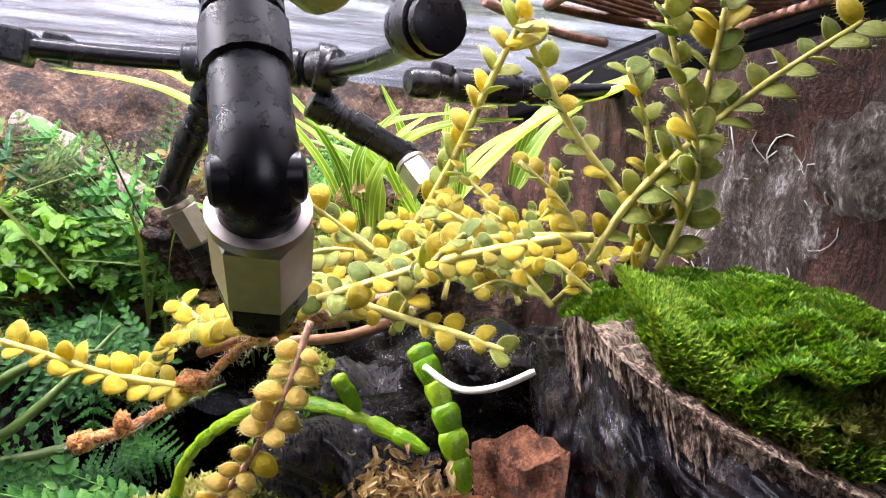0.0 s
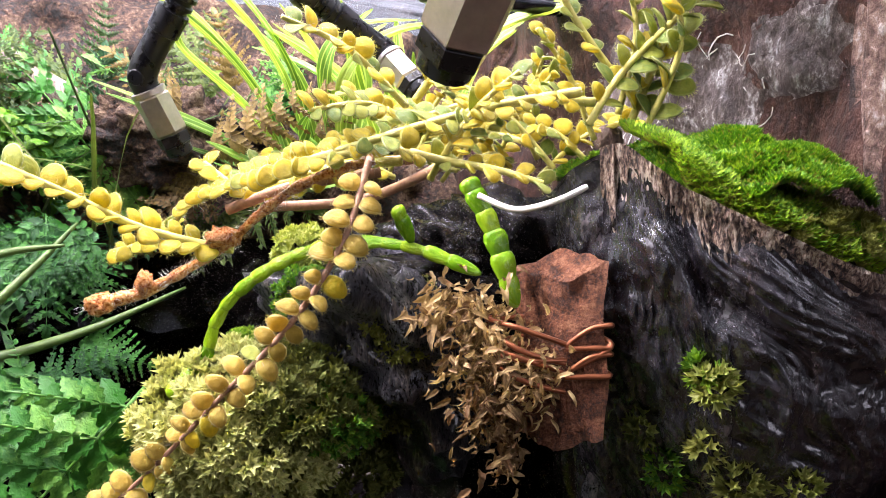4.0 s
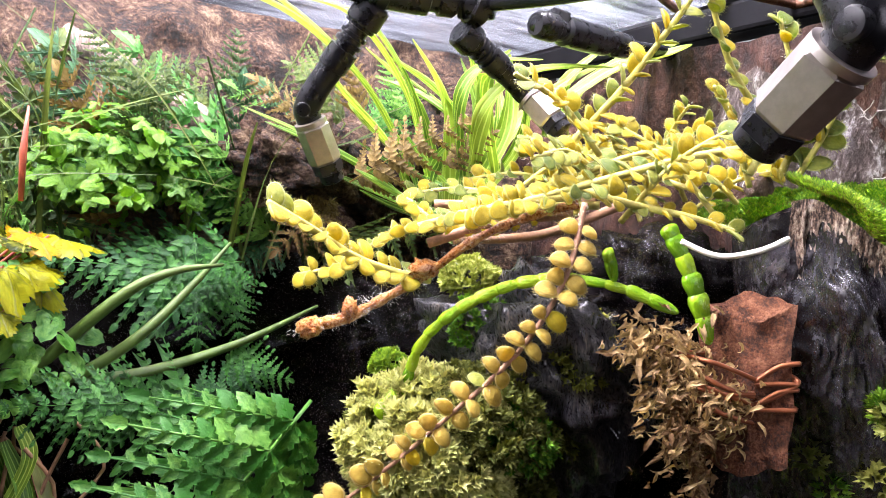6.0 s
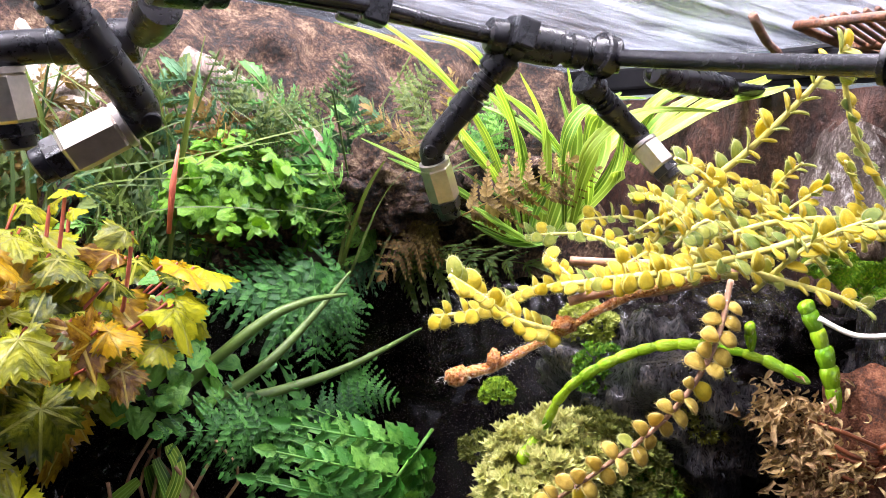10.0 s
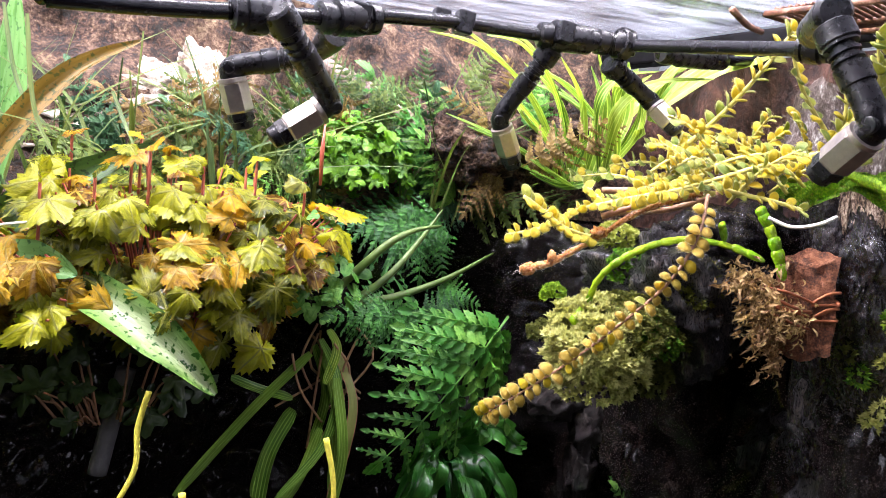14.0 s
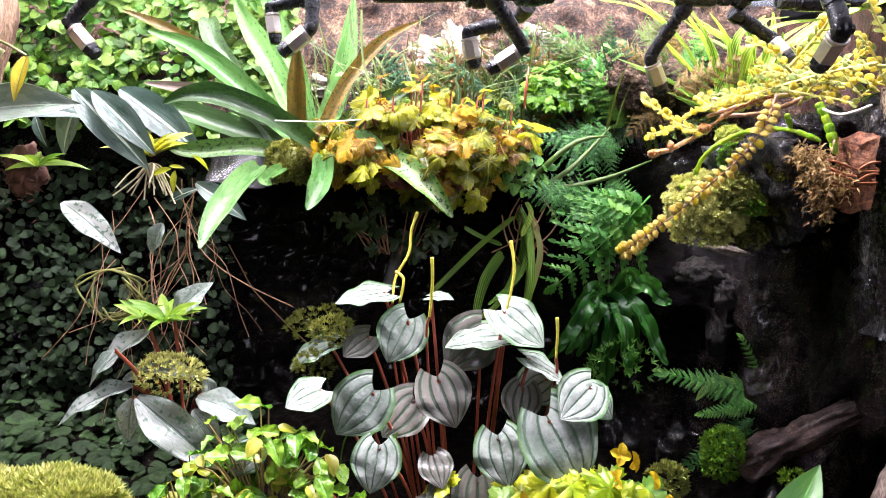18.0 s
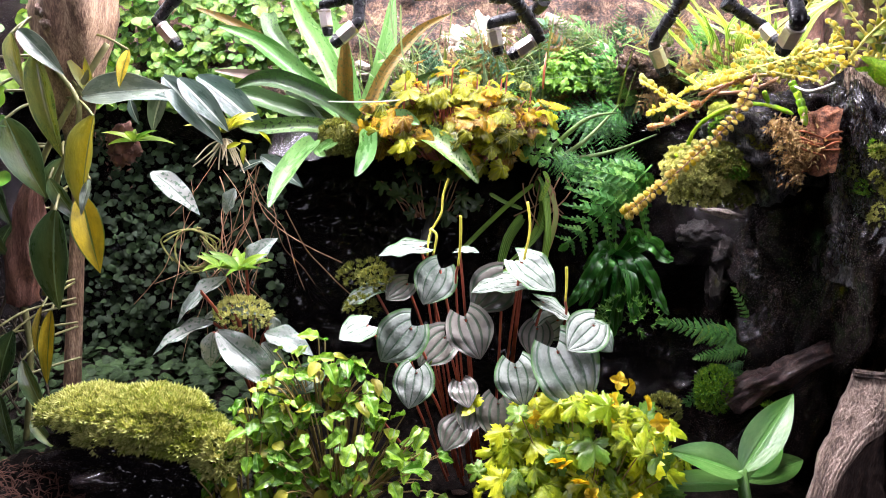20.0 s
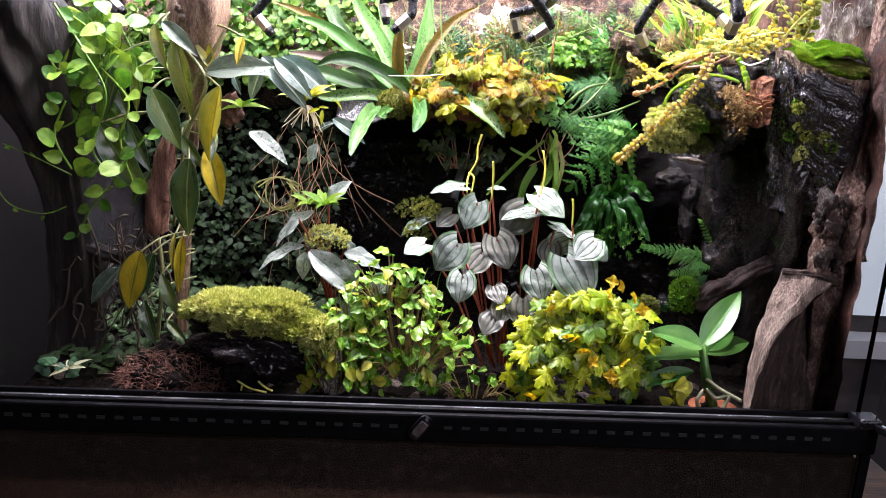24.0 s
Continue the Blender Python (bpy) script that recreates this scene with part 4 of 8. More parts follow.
for k in range(5):
    z = P0 + dn * (0.38 + 0.055 * k)
    loop = [P0 + Vector((0.000, -0.0015, 0)), P0.lerp(P1, 0.6) + Vector((-0.0006, -0.0010, 0)), P1 + Vector((0.0008, -0.0006, 0)), P1 + (P2 - P0) * 0.5 + Vector((0.001, 0.0004, 0)), P1 + (P2 - P0) + Vector((0.0006, 0.001, 0)), P2 + Vector((-0.008, 0.0, 0.003)), P2 + Vector((-0.006, -0.012, 0.001)), P0 + Vector((0.000, -0.0015, 0))]
    g = Geo()
    g.tube(spline([q - P0 + z + Vector((0, 0, 0.002 * math.sin(k * 2.1 + i * 1.3))) for i, q in enumerate(loop)], 5), 0.00075, 6, False)
    part("wire", g.mesh("wire", COPPER), blk, label="brown copper wire")
def moss_rags(centre, size, count, seed, material, name="sphagnum_clump"):
    rnd = random.Random(seed)
    g = Geo()
    bl = [blade(rnd.uniform(0.16, 0.36), "lance", rnd.uniform(0.8, 3.0), 0.5, 0.6, 7, 4, seed=k) for k in range(5)]
    for _ in range(count):
        d = Vector((rnd.gauss(0, 0.45), rnd.gauss(0, 0.45), rnd.gauss(0, 0.45)))
        p = Vector(centre) + Vector((d.x * size[0], d.y * size[1], d.z * size[2]))
        t = Vector((rnd.gauss(0, 1), rnd.gauss(0, 1) - 0.4, rnd.gauss(0, 0.8) - 0.5)).normalized() * rnd.uniform(0.0025, 0.0066)
        g.put(rnd.choice(bl), aim(p, p + t, (rnd.uniform(-1, 1), -0.6, 0.6)))
    return g.mesh(name, material)
tagged(part("sphagnum_clump", moss_rags((0.313, 0.098, 0.456), (0.013, 0.009, 0.016), 480, 21, SPHAG), blk, label="dry tan sphagnum moss"), kind="stuff")
tagged(part("sphagnum_clump", moss_rags((0.315, 0.095, 0.442), (0.010, 0.007, 0.014), 230, 22, SPHAG), blk), kind="stuff")
tagged(part("sphagnum_clump", moss_rags((0.324, 0.089, 0.450), (0.009, 0.005, 0.010), 170, 24, SPHAG), blk), kind="stuff")
tagged(part("sphagnum_clump", moss_rags((0.318, 0.092, 0.432), (0.006, 0.004, 0.012), 100, 25, SPHAG), blk), kind="stuff")
tagged(part("sphagnum_clump", moss_rags((0.306, 0.105, 0.466), (0.012, 0.008, 0.009), 200, 23, SPHAG), blk), kind="stuff")

PAD = leaf_mat("bright_green_pads", (0.17, 0.42, 0.008), (0.50, 0.78, 0.025), rough=0.25, glow=0.2, coat=0.5)
chain = thing("bead_chain_orchid", (0.319, 0.095, 0.467), "bright green orchid with chains of flat fleshy beads", "orchid")
def pad_chain(pts, n, w, seed):
    line_ = spline(pts, 12)
    L = [0.0]
    for a, b in zip(line_, line_[1:]):
        L.append(L[-1] + (b - a).length)
    rnd = random.Random(seed)
    for k in range(n):
        def along(s):
            s *= L[-1]
            for i in range(len(L) - 1):
                if L[i + 1] >= s:
                    return line_[i].lerp(line_[i + 1], (s - L[i]) / max(1e-9, L[i + 1] - L[i]))
            return line_[-1]
        a, b = along(k / n), along(min(1, (k + 1.55) / n))
        ww = w * rnd.uniform(0.85, 1.15)
        g = Geo()
        m = aim(a, b, (0, -1, 0.4))
        d = (b - a).length
        g.ball(Matrix.Identity(4), 14, 10)
        for i, (x, y, z) in enumerate(g.v):
            rad = math.hypot(x, z)
            s_ = (1 - abs(y) ** 3.2) ** 0.5 / rad * (0.80 + 0.24 * y) if rad > 1e-6 else 0
            g.v[i] = tuple(m @ Vector((x * s_ * ww * 0.9 / d, 0.5 + y * 0.53, z * s_ * ww * 0.60 / d)))
        part("bead", g.mesh("bead", PAD), chain)
pad_chain([(0.320, 0.095, 0.467), (0.315, 0.100, 0.486), (0.309, 0.105, 0.499)], 6, 0.0042, 1)
pad_chain([(0.312, 0.100, 0.475), (0.296, 0.110, 0.481), (0.280, 0.125, 0.480), (0.264, 0.135, 0.471), (0.254, 0.143, 0.458), (0.252, 0.146, 0.445)], 15, 0.0024, 2)
pad_chain([(0.254, 0.146, 0.447), (0.242, 0.143, 0.436)], 2, 0.0034, 3)
pad_chain([(0.297, 0.110, 0.482), (0.291, 0.108, 0.491)], 2, 0.0032, 4)
g = Geo()
g.tube(spline([(0.310, 0.100, 0.495), (0.316, 0.092, 0.492), (0.322, 0.084, 0.4945), (0.3292, 0.0812, 0.4985)], 6), [0.0008] * 18 + [0.0006], 8)
part("aerial_root", g.mesh("aerial_root", plain_mat("white_root", (0.72, 0.68, 0.6), 0.4, var=0.1, coat=0.3)), chain, label="white aerial root")
solo("seed_ball", lump("seed_ball", (0.371, 0.126, 0.515), (0.0048, 0.0048, 0.0048), BARK, 0.15, 2, 3, 3.0), "small dark brown round seed in the moss", "seed")

# log under the creeper, with moss
log = thing("mossy_log", (0.312, 0.150, 0.445), "black wet log with clumps of yellow green moss", "log")
part("wood", lump("wood", (0.325, 0.165, 0.443), (0.052, 0.04, 0.034), CHARWOOD, 0.4, 2.0, 5, 5.2, (10, 25, 20), 0.03), log)
part("wood", lump("wood", (0.354, 0.150, 0.469), (0.05, 0.035, 0.026), PEAT, 0.45, 2.2, 5, 6.6), log)
part("wood", lump("wood", (0.371, 0.195, 0.424), (0.050, 0.040, 0.036), EARTH, 0.4, 2.0, 5, 8.1), log)
for k, (c, s, n, h, m_) in enumerate((
    ((0.264, 0.148, 0.422), (0.026, 0.022, 0.024), 1500, 0.0042, YMOSS), ((0.277, 0.142, 0.432), (0.022, 0.018, 0.016), 700, 0.0036, OMOSS), ((0.262, 0.150, 0.406), (0.020, 0.018, 0.016), 500, 0.0036, YMOSS), ((0.287, 0.175, 0.473), (0.009, 0.009, 0.007), 190, 0.0034, YMOSS),
    ((0.306, 0.135, 0.454), (0.016, 0.012, 0.014), 260, 0.003, OMOSS), ((0.284, 0.135, 0.428), (0.014, 0.012, 0.010), 260, 0.003, MOSS), ((0.285, 0.160, 0.459), (0.010, 0.008, 0.010), 130, 0.003, MOSS), ((0.269, 0.150, 0.425), (0.022, 0.02, 0.016), 520, 0.0036, YMOSS), ((0.294, 0.155, 0.404), (0.018, 0.016, 0.012), 400, 0.0034, OMOSS), ((0.312, 0.150, 0.427), (0.018, 0.014, 0.012), 380, 0.0034, OMOSS), ((0.274, 0.210, 0.434), (0.006, 0.005, 0.005), 70, 0.003, MOSS), ((0.263, 0.200, 0.414), (0.008, 0.006, 0.006), 90, 0.003, OMOSS))):
    part("moss_clump", tufts(on_ellipsoid(c, s, -0.5), int(n * 2.6), h * 0.56, 40 + k, 0.85, 6, 0.26).mesh("moss_clump", m_, False), log)

# ---- fuzzy creeper with round yellow leaves ----
FUZZ = leaf_mat("fuzzy_yellow_leaf", (0.50, 0.43, 0.012), (0.96, 0.78, 0.03), rough=0.55, glow=0.55, coat=0.1, edge=(0.58, 0.54, 0.12), size=180, sheen=0.10)
FUZZG = leaf_mat("fuzzy_green_leaf", (0.20, 0.31, 0.03), (0.58, 0.62, 0.09), rough=0.55, glow=0.55, coat=0.1, edge=(0.42, 0.46, 0.16), size=180, sheen=0.12)
VINE = plain_mat("yellow_green_vine", (0.48, 0.44, 0.10), 0.6, var=0.3, scale=300, bump=0.5)
BROWNVINE = plain_mat("fuzzy_brown_vine", (0.30, 0.16, 0.09), 0.7, var=0.4, scale=300, bump=0.8)
HAIR = plain_mat("pale_plant_hair", (0.8, 0.78, 0.7), 0.6, var=0.1)
def fat_leaf(material, seed, thick=0.16):
    """A flat fleshy disc with a fringe of short hairs."""
    g = Geo()
    rnd = random.Random(seed)
    wide = rnd.uniform(0.36, 0.42)
    g.ball(Matrix.LocRotScale((0, 0.52, 0.03), Euler((radians(8), 0, 0)), (wide, 0.50, thick * 0.55)), 14, 8)
    for i, q in enumerate(g.v):
        x, y, z = q
        g.v[i] = (x * (1 - 0.22 * (y - 0.5)), y, z - 0.3 * (y - 0.3) ** 2 + 0.35 * x * x + 0.02 * noise.noise((x * 6, y * 6, seed)))
        g.uv[i] = (0.5 + x / wide * 0.5 * (0.97 + 0.0 * y), y)
        if math.hypot(x / wide, (y - 0.52) / 0.5) > 0.9:
            g.uv[i] = (0.99, y)
    for k in range(46):
        a = rnd.uniform(0, 6.283)
        c = Vector((wide * math.cos(a) * 0.97, 0.52 + 0.49 * math.sin(a), 0.0))
        c.x *= 1 - 0.22 * (c.y - 0.5)
        c.z = 0.03 - 0.3 * (c.y - 0.3) ** 2 + 0.35 * c.x * c.x
        d = Vector((math.cos(a) + rnd.uniform(-0.4, 0.4), math.sin(a) + rnd.uniform(-0.4, 0.4), rnd.uniform(-0.7, 0.9))).normalized() * rnd.uniform(0.10, 0.2)
        s = d.cross(Vector((0, 0, 1))).normalized() * 0.010
        o = len(g.v)
        g.v += [tuple(c - s), tuple(c + s), tuple(c + d)]
        g.uv += [(0.99, 0.5)] * 3
        g.f.append((o, o + 1, o + 2))
    return g.mesh("leaf", material)
FUZZO = leaf_mat("fuzzy_golden_leaf", (0.50, 0.36, 0.03), (0.90, 0.68, 0.12), rough=0.55, glow=0.5, coat=0.1, edge=(0.66, 0.56, 0.20), size=180, sheen=0.25)
GOLD = [fat_leaf(FUZZO, 20 + k, 0.30 + 0.06 * k) for k in range(2)]
FAT = [fat_leaf(FUZZ, k, 0.18 + 0.05 * k) for k in range(3)] + [fat_leaf(FUZZG, 7 + k, 0.11 + 0.04 * k) for k in range(2)]
def hairs(pts, r, count, seed, length=0.0016):
    rnd = random.Random(seed)
    g = Geo()
    for _ in range(count):
        p = Vector(rnd.choice(pts)) + Vector((rnd.uniform(-1, 1), rnd.uniform(-1, 1), rnd.uniform(-1, 1))) * 0.001
        d = Vector((rnd.gauss(0, 1), rnd.gauss(0, 1), rnd.gauss(0, 1))).normalized()
        s = d.orthogonal().normalized() * 0.00005
        o = len(g.v)
        g.v += [tuple(p + d * r * 0.8 - s), tuple(p + d * r * 0.8 + s), tuple(p + d * (r + length * rnd.uniform(0.6, 1.2)))]
        g.uv += [(0, 0), (1, 0), (0, 1)]
        g.f.append((o, o + 1, o + 2))
    return g
creeper = thing("fuzzy_leaf_creeper", (0.315, 0.130, 0.503), "fuzzy creeper with fleshy round yellow leaves on trailing stems", "plant")
def sprig(pts, leaf=0.008, gap=0.0055, r=0.0011, green=0.25, seed=0, material=None, pair=True, first=0.0, facing=(0, -0.7, 0.7), gold=False):
    rnd = random.Random(seed)
    ln = spline(pts, 10)
    g = Geo()
    n = len(ln)
    g.tube(ln, [r * (1.15 - 0.5 * i / n) for i in range(n)], 7)
    stem = part("stem", g.mesh("stem", material or VINE), creeper)
    part("stem_hair", hairs(ln, r, 40 * len(pts), seed + 900).mesh("stem_hair", HAIR, False), stem)
    run, side = 0.0, 1
    for a, b in zip(ln[int(first * n):], ln[int(first * n) + 1:]):
        d = b - a
        run += d.length
        while run > gap:
            run -= gap
            t = d.normalized()
            for s in ((1, -1) if pair else (side,)):
                out = (t.cross(Vector(facing)).normalized() * s * 0.85 + t * 0.45 + Vector((rnd.uniform(-0.3, 0.3), rnd.uniform(-0.5, 0.2), rnd.uniform(-0.1, 0.35)))).normalized()
                k = rnd.randrange(3) if rnd.random() > green else 3 + rnd.randrange(2)
                part("leaf", GOLD[k % 2] if gold and rnd.random() > 0.25 else FAT[k], creeper, aim(b, b + out * leaf * rnd.uniform(0.75, 1.15), Vector(facing) + Vector((rnd.uniform(-0.5, 0.5), rnd.uniform(-0.4, 0.4), rnd.uniform(-0.4, 0.4))), rnd.uniform(0.85, 1.1)))
            side = -side
sprig([(0.285, 0.112, 0.503), (0.278, 0.108, 0.483), (0.267, 0.110, 0.463), (0.252, 0.120, 0.442), (0.235, 0.138, 0.416), (0.212, 0.165, 0.384)], 0.0064, 0.0052, 0.0008, 0.12, 1, BROWNVINE, facing=(-0.2, -0.9, 0.4), gold=True)
sprig([(0.259, 0.150, 0.476), (0.250, 0.152, 0.477), (0.233, 0.147, 0.482), (0.217, 0.140, 0.490), (0.204, 0.134, 0.496)], 0.0073, 0.0053, 0.0014, 0.15, 2)
sprig([(0.286, 0.118, 0.505), (0.271, 0.128, 0.501), (0.260, 0.140, 0.496), (0.248, 0.160, 0.488), (0.242, 0.178, 0.477), (0.229, 0.191, 0.471)], 0.0058, 0.0052, 0.0012, 0.1, 3)
sprig([(0.343, 0.105, 0.525), (0.319, 0.110, 0.519), (0.296, 0.115, 0.511), (0.276, 0.124, 0.503), (0.260, 0.138, 0.497)], 0.0067, 0.0053, 0.0013, 0.3, 4)
sprig([(0.321, 0.168, 0.526), (0.327, 0.150, 0.545), (0.332, 0.135, 0.565), (0.338, 0.127, 0.582)], 0.0076, 0.0062, 0.0013, 0.35, 5)
sprig([(0.369, 0.125, 0.537), (0.355, 0.130, 0.555), (0.342, 0.130, 0.576), (0.338, 0.127, 0.582)], 0.0074, 0.0067, 0.0011, 0.7, 6)
sprig([(0.375, 0.122, 0.518), (0.380, 0.116, 0.541), (0.384, 0.112, 0.563), (0.387, 0.110, 0.586)], 0.0086, 0.0058, 0.0012, 0.8, 7)
sprig([(0.358, 0.120, 0.518), (0.368, 0.118, 0.535), (0.381, 0.112, 0.551), (0.397, 0.105, 0.567), (0.418, 0.098, 0.583)], 0.0086, 0.0069, 0.0011, 0.85, 8)
sprig([(0.371, 0.122, 0.523), (0.374, 0.120, 0.549), (0.367, 0.122, 0.571)], 0.0086, 0.0067, 0.001, 0.8, 9)
sprig([(0.378, 0.118, 0.517), (0.381, 0.108, 0.542), (0.374, 0.106, 0.563), (0.366, 0.104, 0.583)], 0.0086, 0.0062, 0.001, 0.85, 10)
sprig([(0.358, 0.118, 0.525), (0.337, 0.122, 0.524), (0.316, 0.128, 0.520), (0.300, 0.135, 0.512)], 0.0067, 0.0060, 0.0013, 0.35, 11)
sprig([(0.286, 0.130, 0.509), (0.305, 0.115, 0.504), (0.317, 0.105, 0.502), (0.328, 0.098, 0.499)], 0.0058, 0.0065, 0.0012, 0.4, 12)
sprig([(0.298, 0.130, 0.511), (0.278, 0.140, 0.497), (0.262, 0.150, 0.493), (0.251, 0.156, 0.500)], 0.0058, 0.0045, 0.0012, 0.05, 13)
sprig([(0.297, 0.120, 0.503), (0.283, 0.132, 0.501), (0.270, 0.145, 0.495)], 0.0052, 0.0045, 0.0012, 0.05, 14)
rnd = random.Random(77)
for k in range(34):
    a = Vector((rnd.uniform(0.30, 0.375), rnd.uniform(0.12, 0.20), rnd.uniform(0.498, 0.520)))
    d = Vector((rnd.uniform(-1, 0.6), rnd.uniform(-0.7, 0.7), rnd.uniform(0.0, 0.9))).normalized() * rnd.uniform(0.022, 0.045)
    sprig([a, a + d * 0.5 + Vector((0, 0, 0.003)), a + d + Vector((0, 0, -0.002))], 0.0062, 0.0053, 0.0009, 0.4, 100 + k)
g = Geo()
rh = spline([(0.222, 0.161, 0.458), (0.228, 0.160, 0.460), (0.237, 0.158, 0.463), (0.248, 0.155, 0.470), (0.257, 0.150, 0.477), (0.265, 0.142, 0.487), (0.274, 0.130, 0.496), (0.289, 0.120, 0.503)], 6)
g.tube(rh, [0.0024 + 0.0009 * noise.noise((i * 0.7, 0, 0)) - 0.0010 * min(1, i / 20) for i in range(len(rh))], 9)
RHIZ = rough_mat("orange_brown_rhizome", [(0.3, (0.26, 0.07, 0.012)), (0.55, (0.56, 0.21, 0.04)), (0.8, (0.76, 0.42, 0.14))], 120, 0.3, 0.8, 4, coat=0.8)
rhiz = part("rhizome", g.mesh("rhizome", RHIZ), creeper, label="fuzzy orange brown rhizome")
part("rhizome_tip", lump("rhizome_tip", (0.225, 0.160, 0.459), (0.0040, 0.003, 0.003), RHIZ, 0.5, 3, 3, 2.0), rhiz)
part("rhizome_bud", lump("rhizome_bud", (0.236, 0.157, 0.465), (0.0022, 0.002, 0.0038), RHIZ, 0.5, 3, 3, 4.0), rhiz)
part("rhizome_bud", lump("rhizome_bud", (0.256, 0.149, 0.479), (0.005, 0.0022, 0.003), RHIZ, 0.5, 3, 3, 5.0), rhiz)
part("rhizome_hair", hairs(rh, 0.0021, 900, 31, 0.0016).mesh("rhizome_hair", HAIR, False), rhiz)
for k, pts in enumerate(([(0.257, 0.150, 0.487), (0.274, 0.140, 0.495), (0.295, 0.130, 0.500)], [(0.263, 0.160, 0.499), (0.285, 0.150, 0.501), (0.311, 0.140, 0.505)], [(0.271, 0.160, 0.488), (0.298, 0.150, 0.492), (0.318, 0.135, 0.504)])):
    g = Geo()
    g.tube(spline(pts, 8), 0.0016, 7)
    part("dead_stem", g.mesh("dead_stem", BROWNVINE), creeper, label="bare brown stem")

# ---- ribbons and strap leaves ----
def ribbon(pts, width, fold=0.25, taper=0.15, up=(0, -0.5, 1), n=8, blunt=False, wave=0.0):
    ln = spline(pts, n)
    g = Geo()
    R, U = [], []
    m = len(ln) - 1
    for i, p in enumerate(ln):
        v = i / m
        d = (ln[min(i + 1, m)] - ln[max(i - 1, 0)]).normalized()
        s = d.cross(Vector(up))
        s = s.normalized() if s.length > 1e-4 else d.orthogonal().normalized()
        z = s.cross(d)
        w = width / 2 * (min(1.0, 0.6 + v * 3)) * (min(1.0, (1.02 - v) * (6 if blunt else 2.2)) ** (0.5 if blunt else 0.8)) + 0.0002
        R.append([tuple(p + s * w * u + z * (fold * w * (abs(u) - 0.5) + wave * w * u * math.sin(v * 26 + u))) for u in (-1, -0.5, 0, 0.5, 1)])
        U.append([(0.5 + 0.5 * u, v) for u in (-1, -0.5, 0, 0.5, 1)])
    g.grid(R, U)
    return g


STRAP = leaf_mat("light_green_strap", (0.13, 0.31, 0.02), (0.40, 0.58, 0.055), vein=(0.46, 0.62, 0.12), veins=4, rough=0.35, glow=0.4)
DSTRAP = leaf_mat("green_strap", (0.07, 0.20, 0.015), (0.22, 0.40, 0.04), vein=(0.25, 0.42, 0.08), veins=4, rough=0.35, glow=0.3)
PINKS = leaf_mat("pink_edged_strap", (0.20, 0.28, 0.06), (0.40, 0.42, 0.14), rough=0.35, glow=0.3, edge=(0.55, 0.16, 0.16))
grass = thing("spider_plant", (0.325, 0.270, 0.493), "tuft of arching light green strap leaves", "plant")
for k, (pts, w) in enumerate((
    (((0.314, 0.270, 0.496), (0.276, 0.255, 0.544), (0.234, 0.245, 0.570), (0.194, 0.235, 0.574)), 0.008), (((0.316, 0.270, 0.498), (0.295, 0.260, 0.546), (0.263, 0.250, 0.575), (0.236, 0.250, 0.579)), 0.008),
    (((0.324, 0.270, 0.498), (0.316, 0.265, 0.548), (0.294, 0.260, 0.574)), 0.010), (((0.330, 0.270, 0.497), (0.335, 0.265, 0.547), (0.320, 0.260, 0.583)), 0.011), (((0.334, 0.270, 0.499), (0.352, 0.265, 0.541), (0.353, 0.270, 0.579)), 0.010),
    (((0.317, 0.235, 0.505), (0.316, 0.225, 0.542), (0.333, 0.215, 0.560), (0.368, 0.205, 0.566)), 0.009), (((0.362, 0.240, 0.549), (0.386, 0.225, 0.571), (0.409, 0.215, 0.581), (0.418, 0.210, 0.586)), 0.010),
    (((0.308, 0.260, 0.492), (0.269, 0.250, 0.513), (0.226, 0.245, 0.526)), 0.008), (((0.309, 0.250, 0.493), (0.279, 0.235, 0.503), (0.261, 0.230, 0.510)), 0.008), (((0.300, 0.260, 0.497), (0.283, 0.250, 0.523), (0.253, 0.240, 0.545), (0.249, 0.240, 0.555)), 0.008),
    (((0.340, 0.280, 0.495), (0.359, 0.290, 0.527), (0.395, 0.290, 0.567), (0.431, 0.290, 0.590)), 0.010), (((0.334, 0.280, 0.494), (0.351, 0.300, 0.541), (0.300, 0.300, 0.574)), 0.010), (((0.339, 0.270, 0.497), (0.352, 0.250, 0.529), (0.348, 0.240, 0.554)), 0.008),
    (((0.305, 0.250, 0.493), (0.301, 0.240, 0.516), (0.302, 0.230, 0.526)), 0.007), (((0.344, 0.260, 0.516), (0.325, 0.240, 0.538), (0.315, 0.225, 0.556), (0.323, 0.220, 0.568)), 0.009), (((0.333, 0.270, 0.539), (0.311, 0.270, 0.556), (0.287, 0.270, 0.566)), 0.009), (((0.319, 0.260, 0.509), (0.303, 0.255, 0.519), (0.285, 0.250, 0.534)), 0.008),
    (((0.320, 0.250, 0.497), (0.291, 0.240, 0.494), (0.265, 0.235, 0.502)), 0.007), (((0.397, 0.290, 0.542), (0.410, 0.280, 0.572), (0.439, 0.260, 0.597)), 0.011))):
    for twin in range(2):
        off = Vector((0.007 * math.sin(k * 2.3), 0.008, 0.004 * math.cos(k))) * twin
        part("leaf", ribbon([tuple(Vector(q) + off * (0.3 + i)) for i, q in enumerate(pts)], w * (0.92, 0.7)[twin], 0.6).mesh("leaf", STRAP if k not in (7, 8, 13, 16, 17) and k % 4 + twin < 4 else DSTRAP), grass)

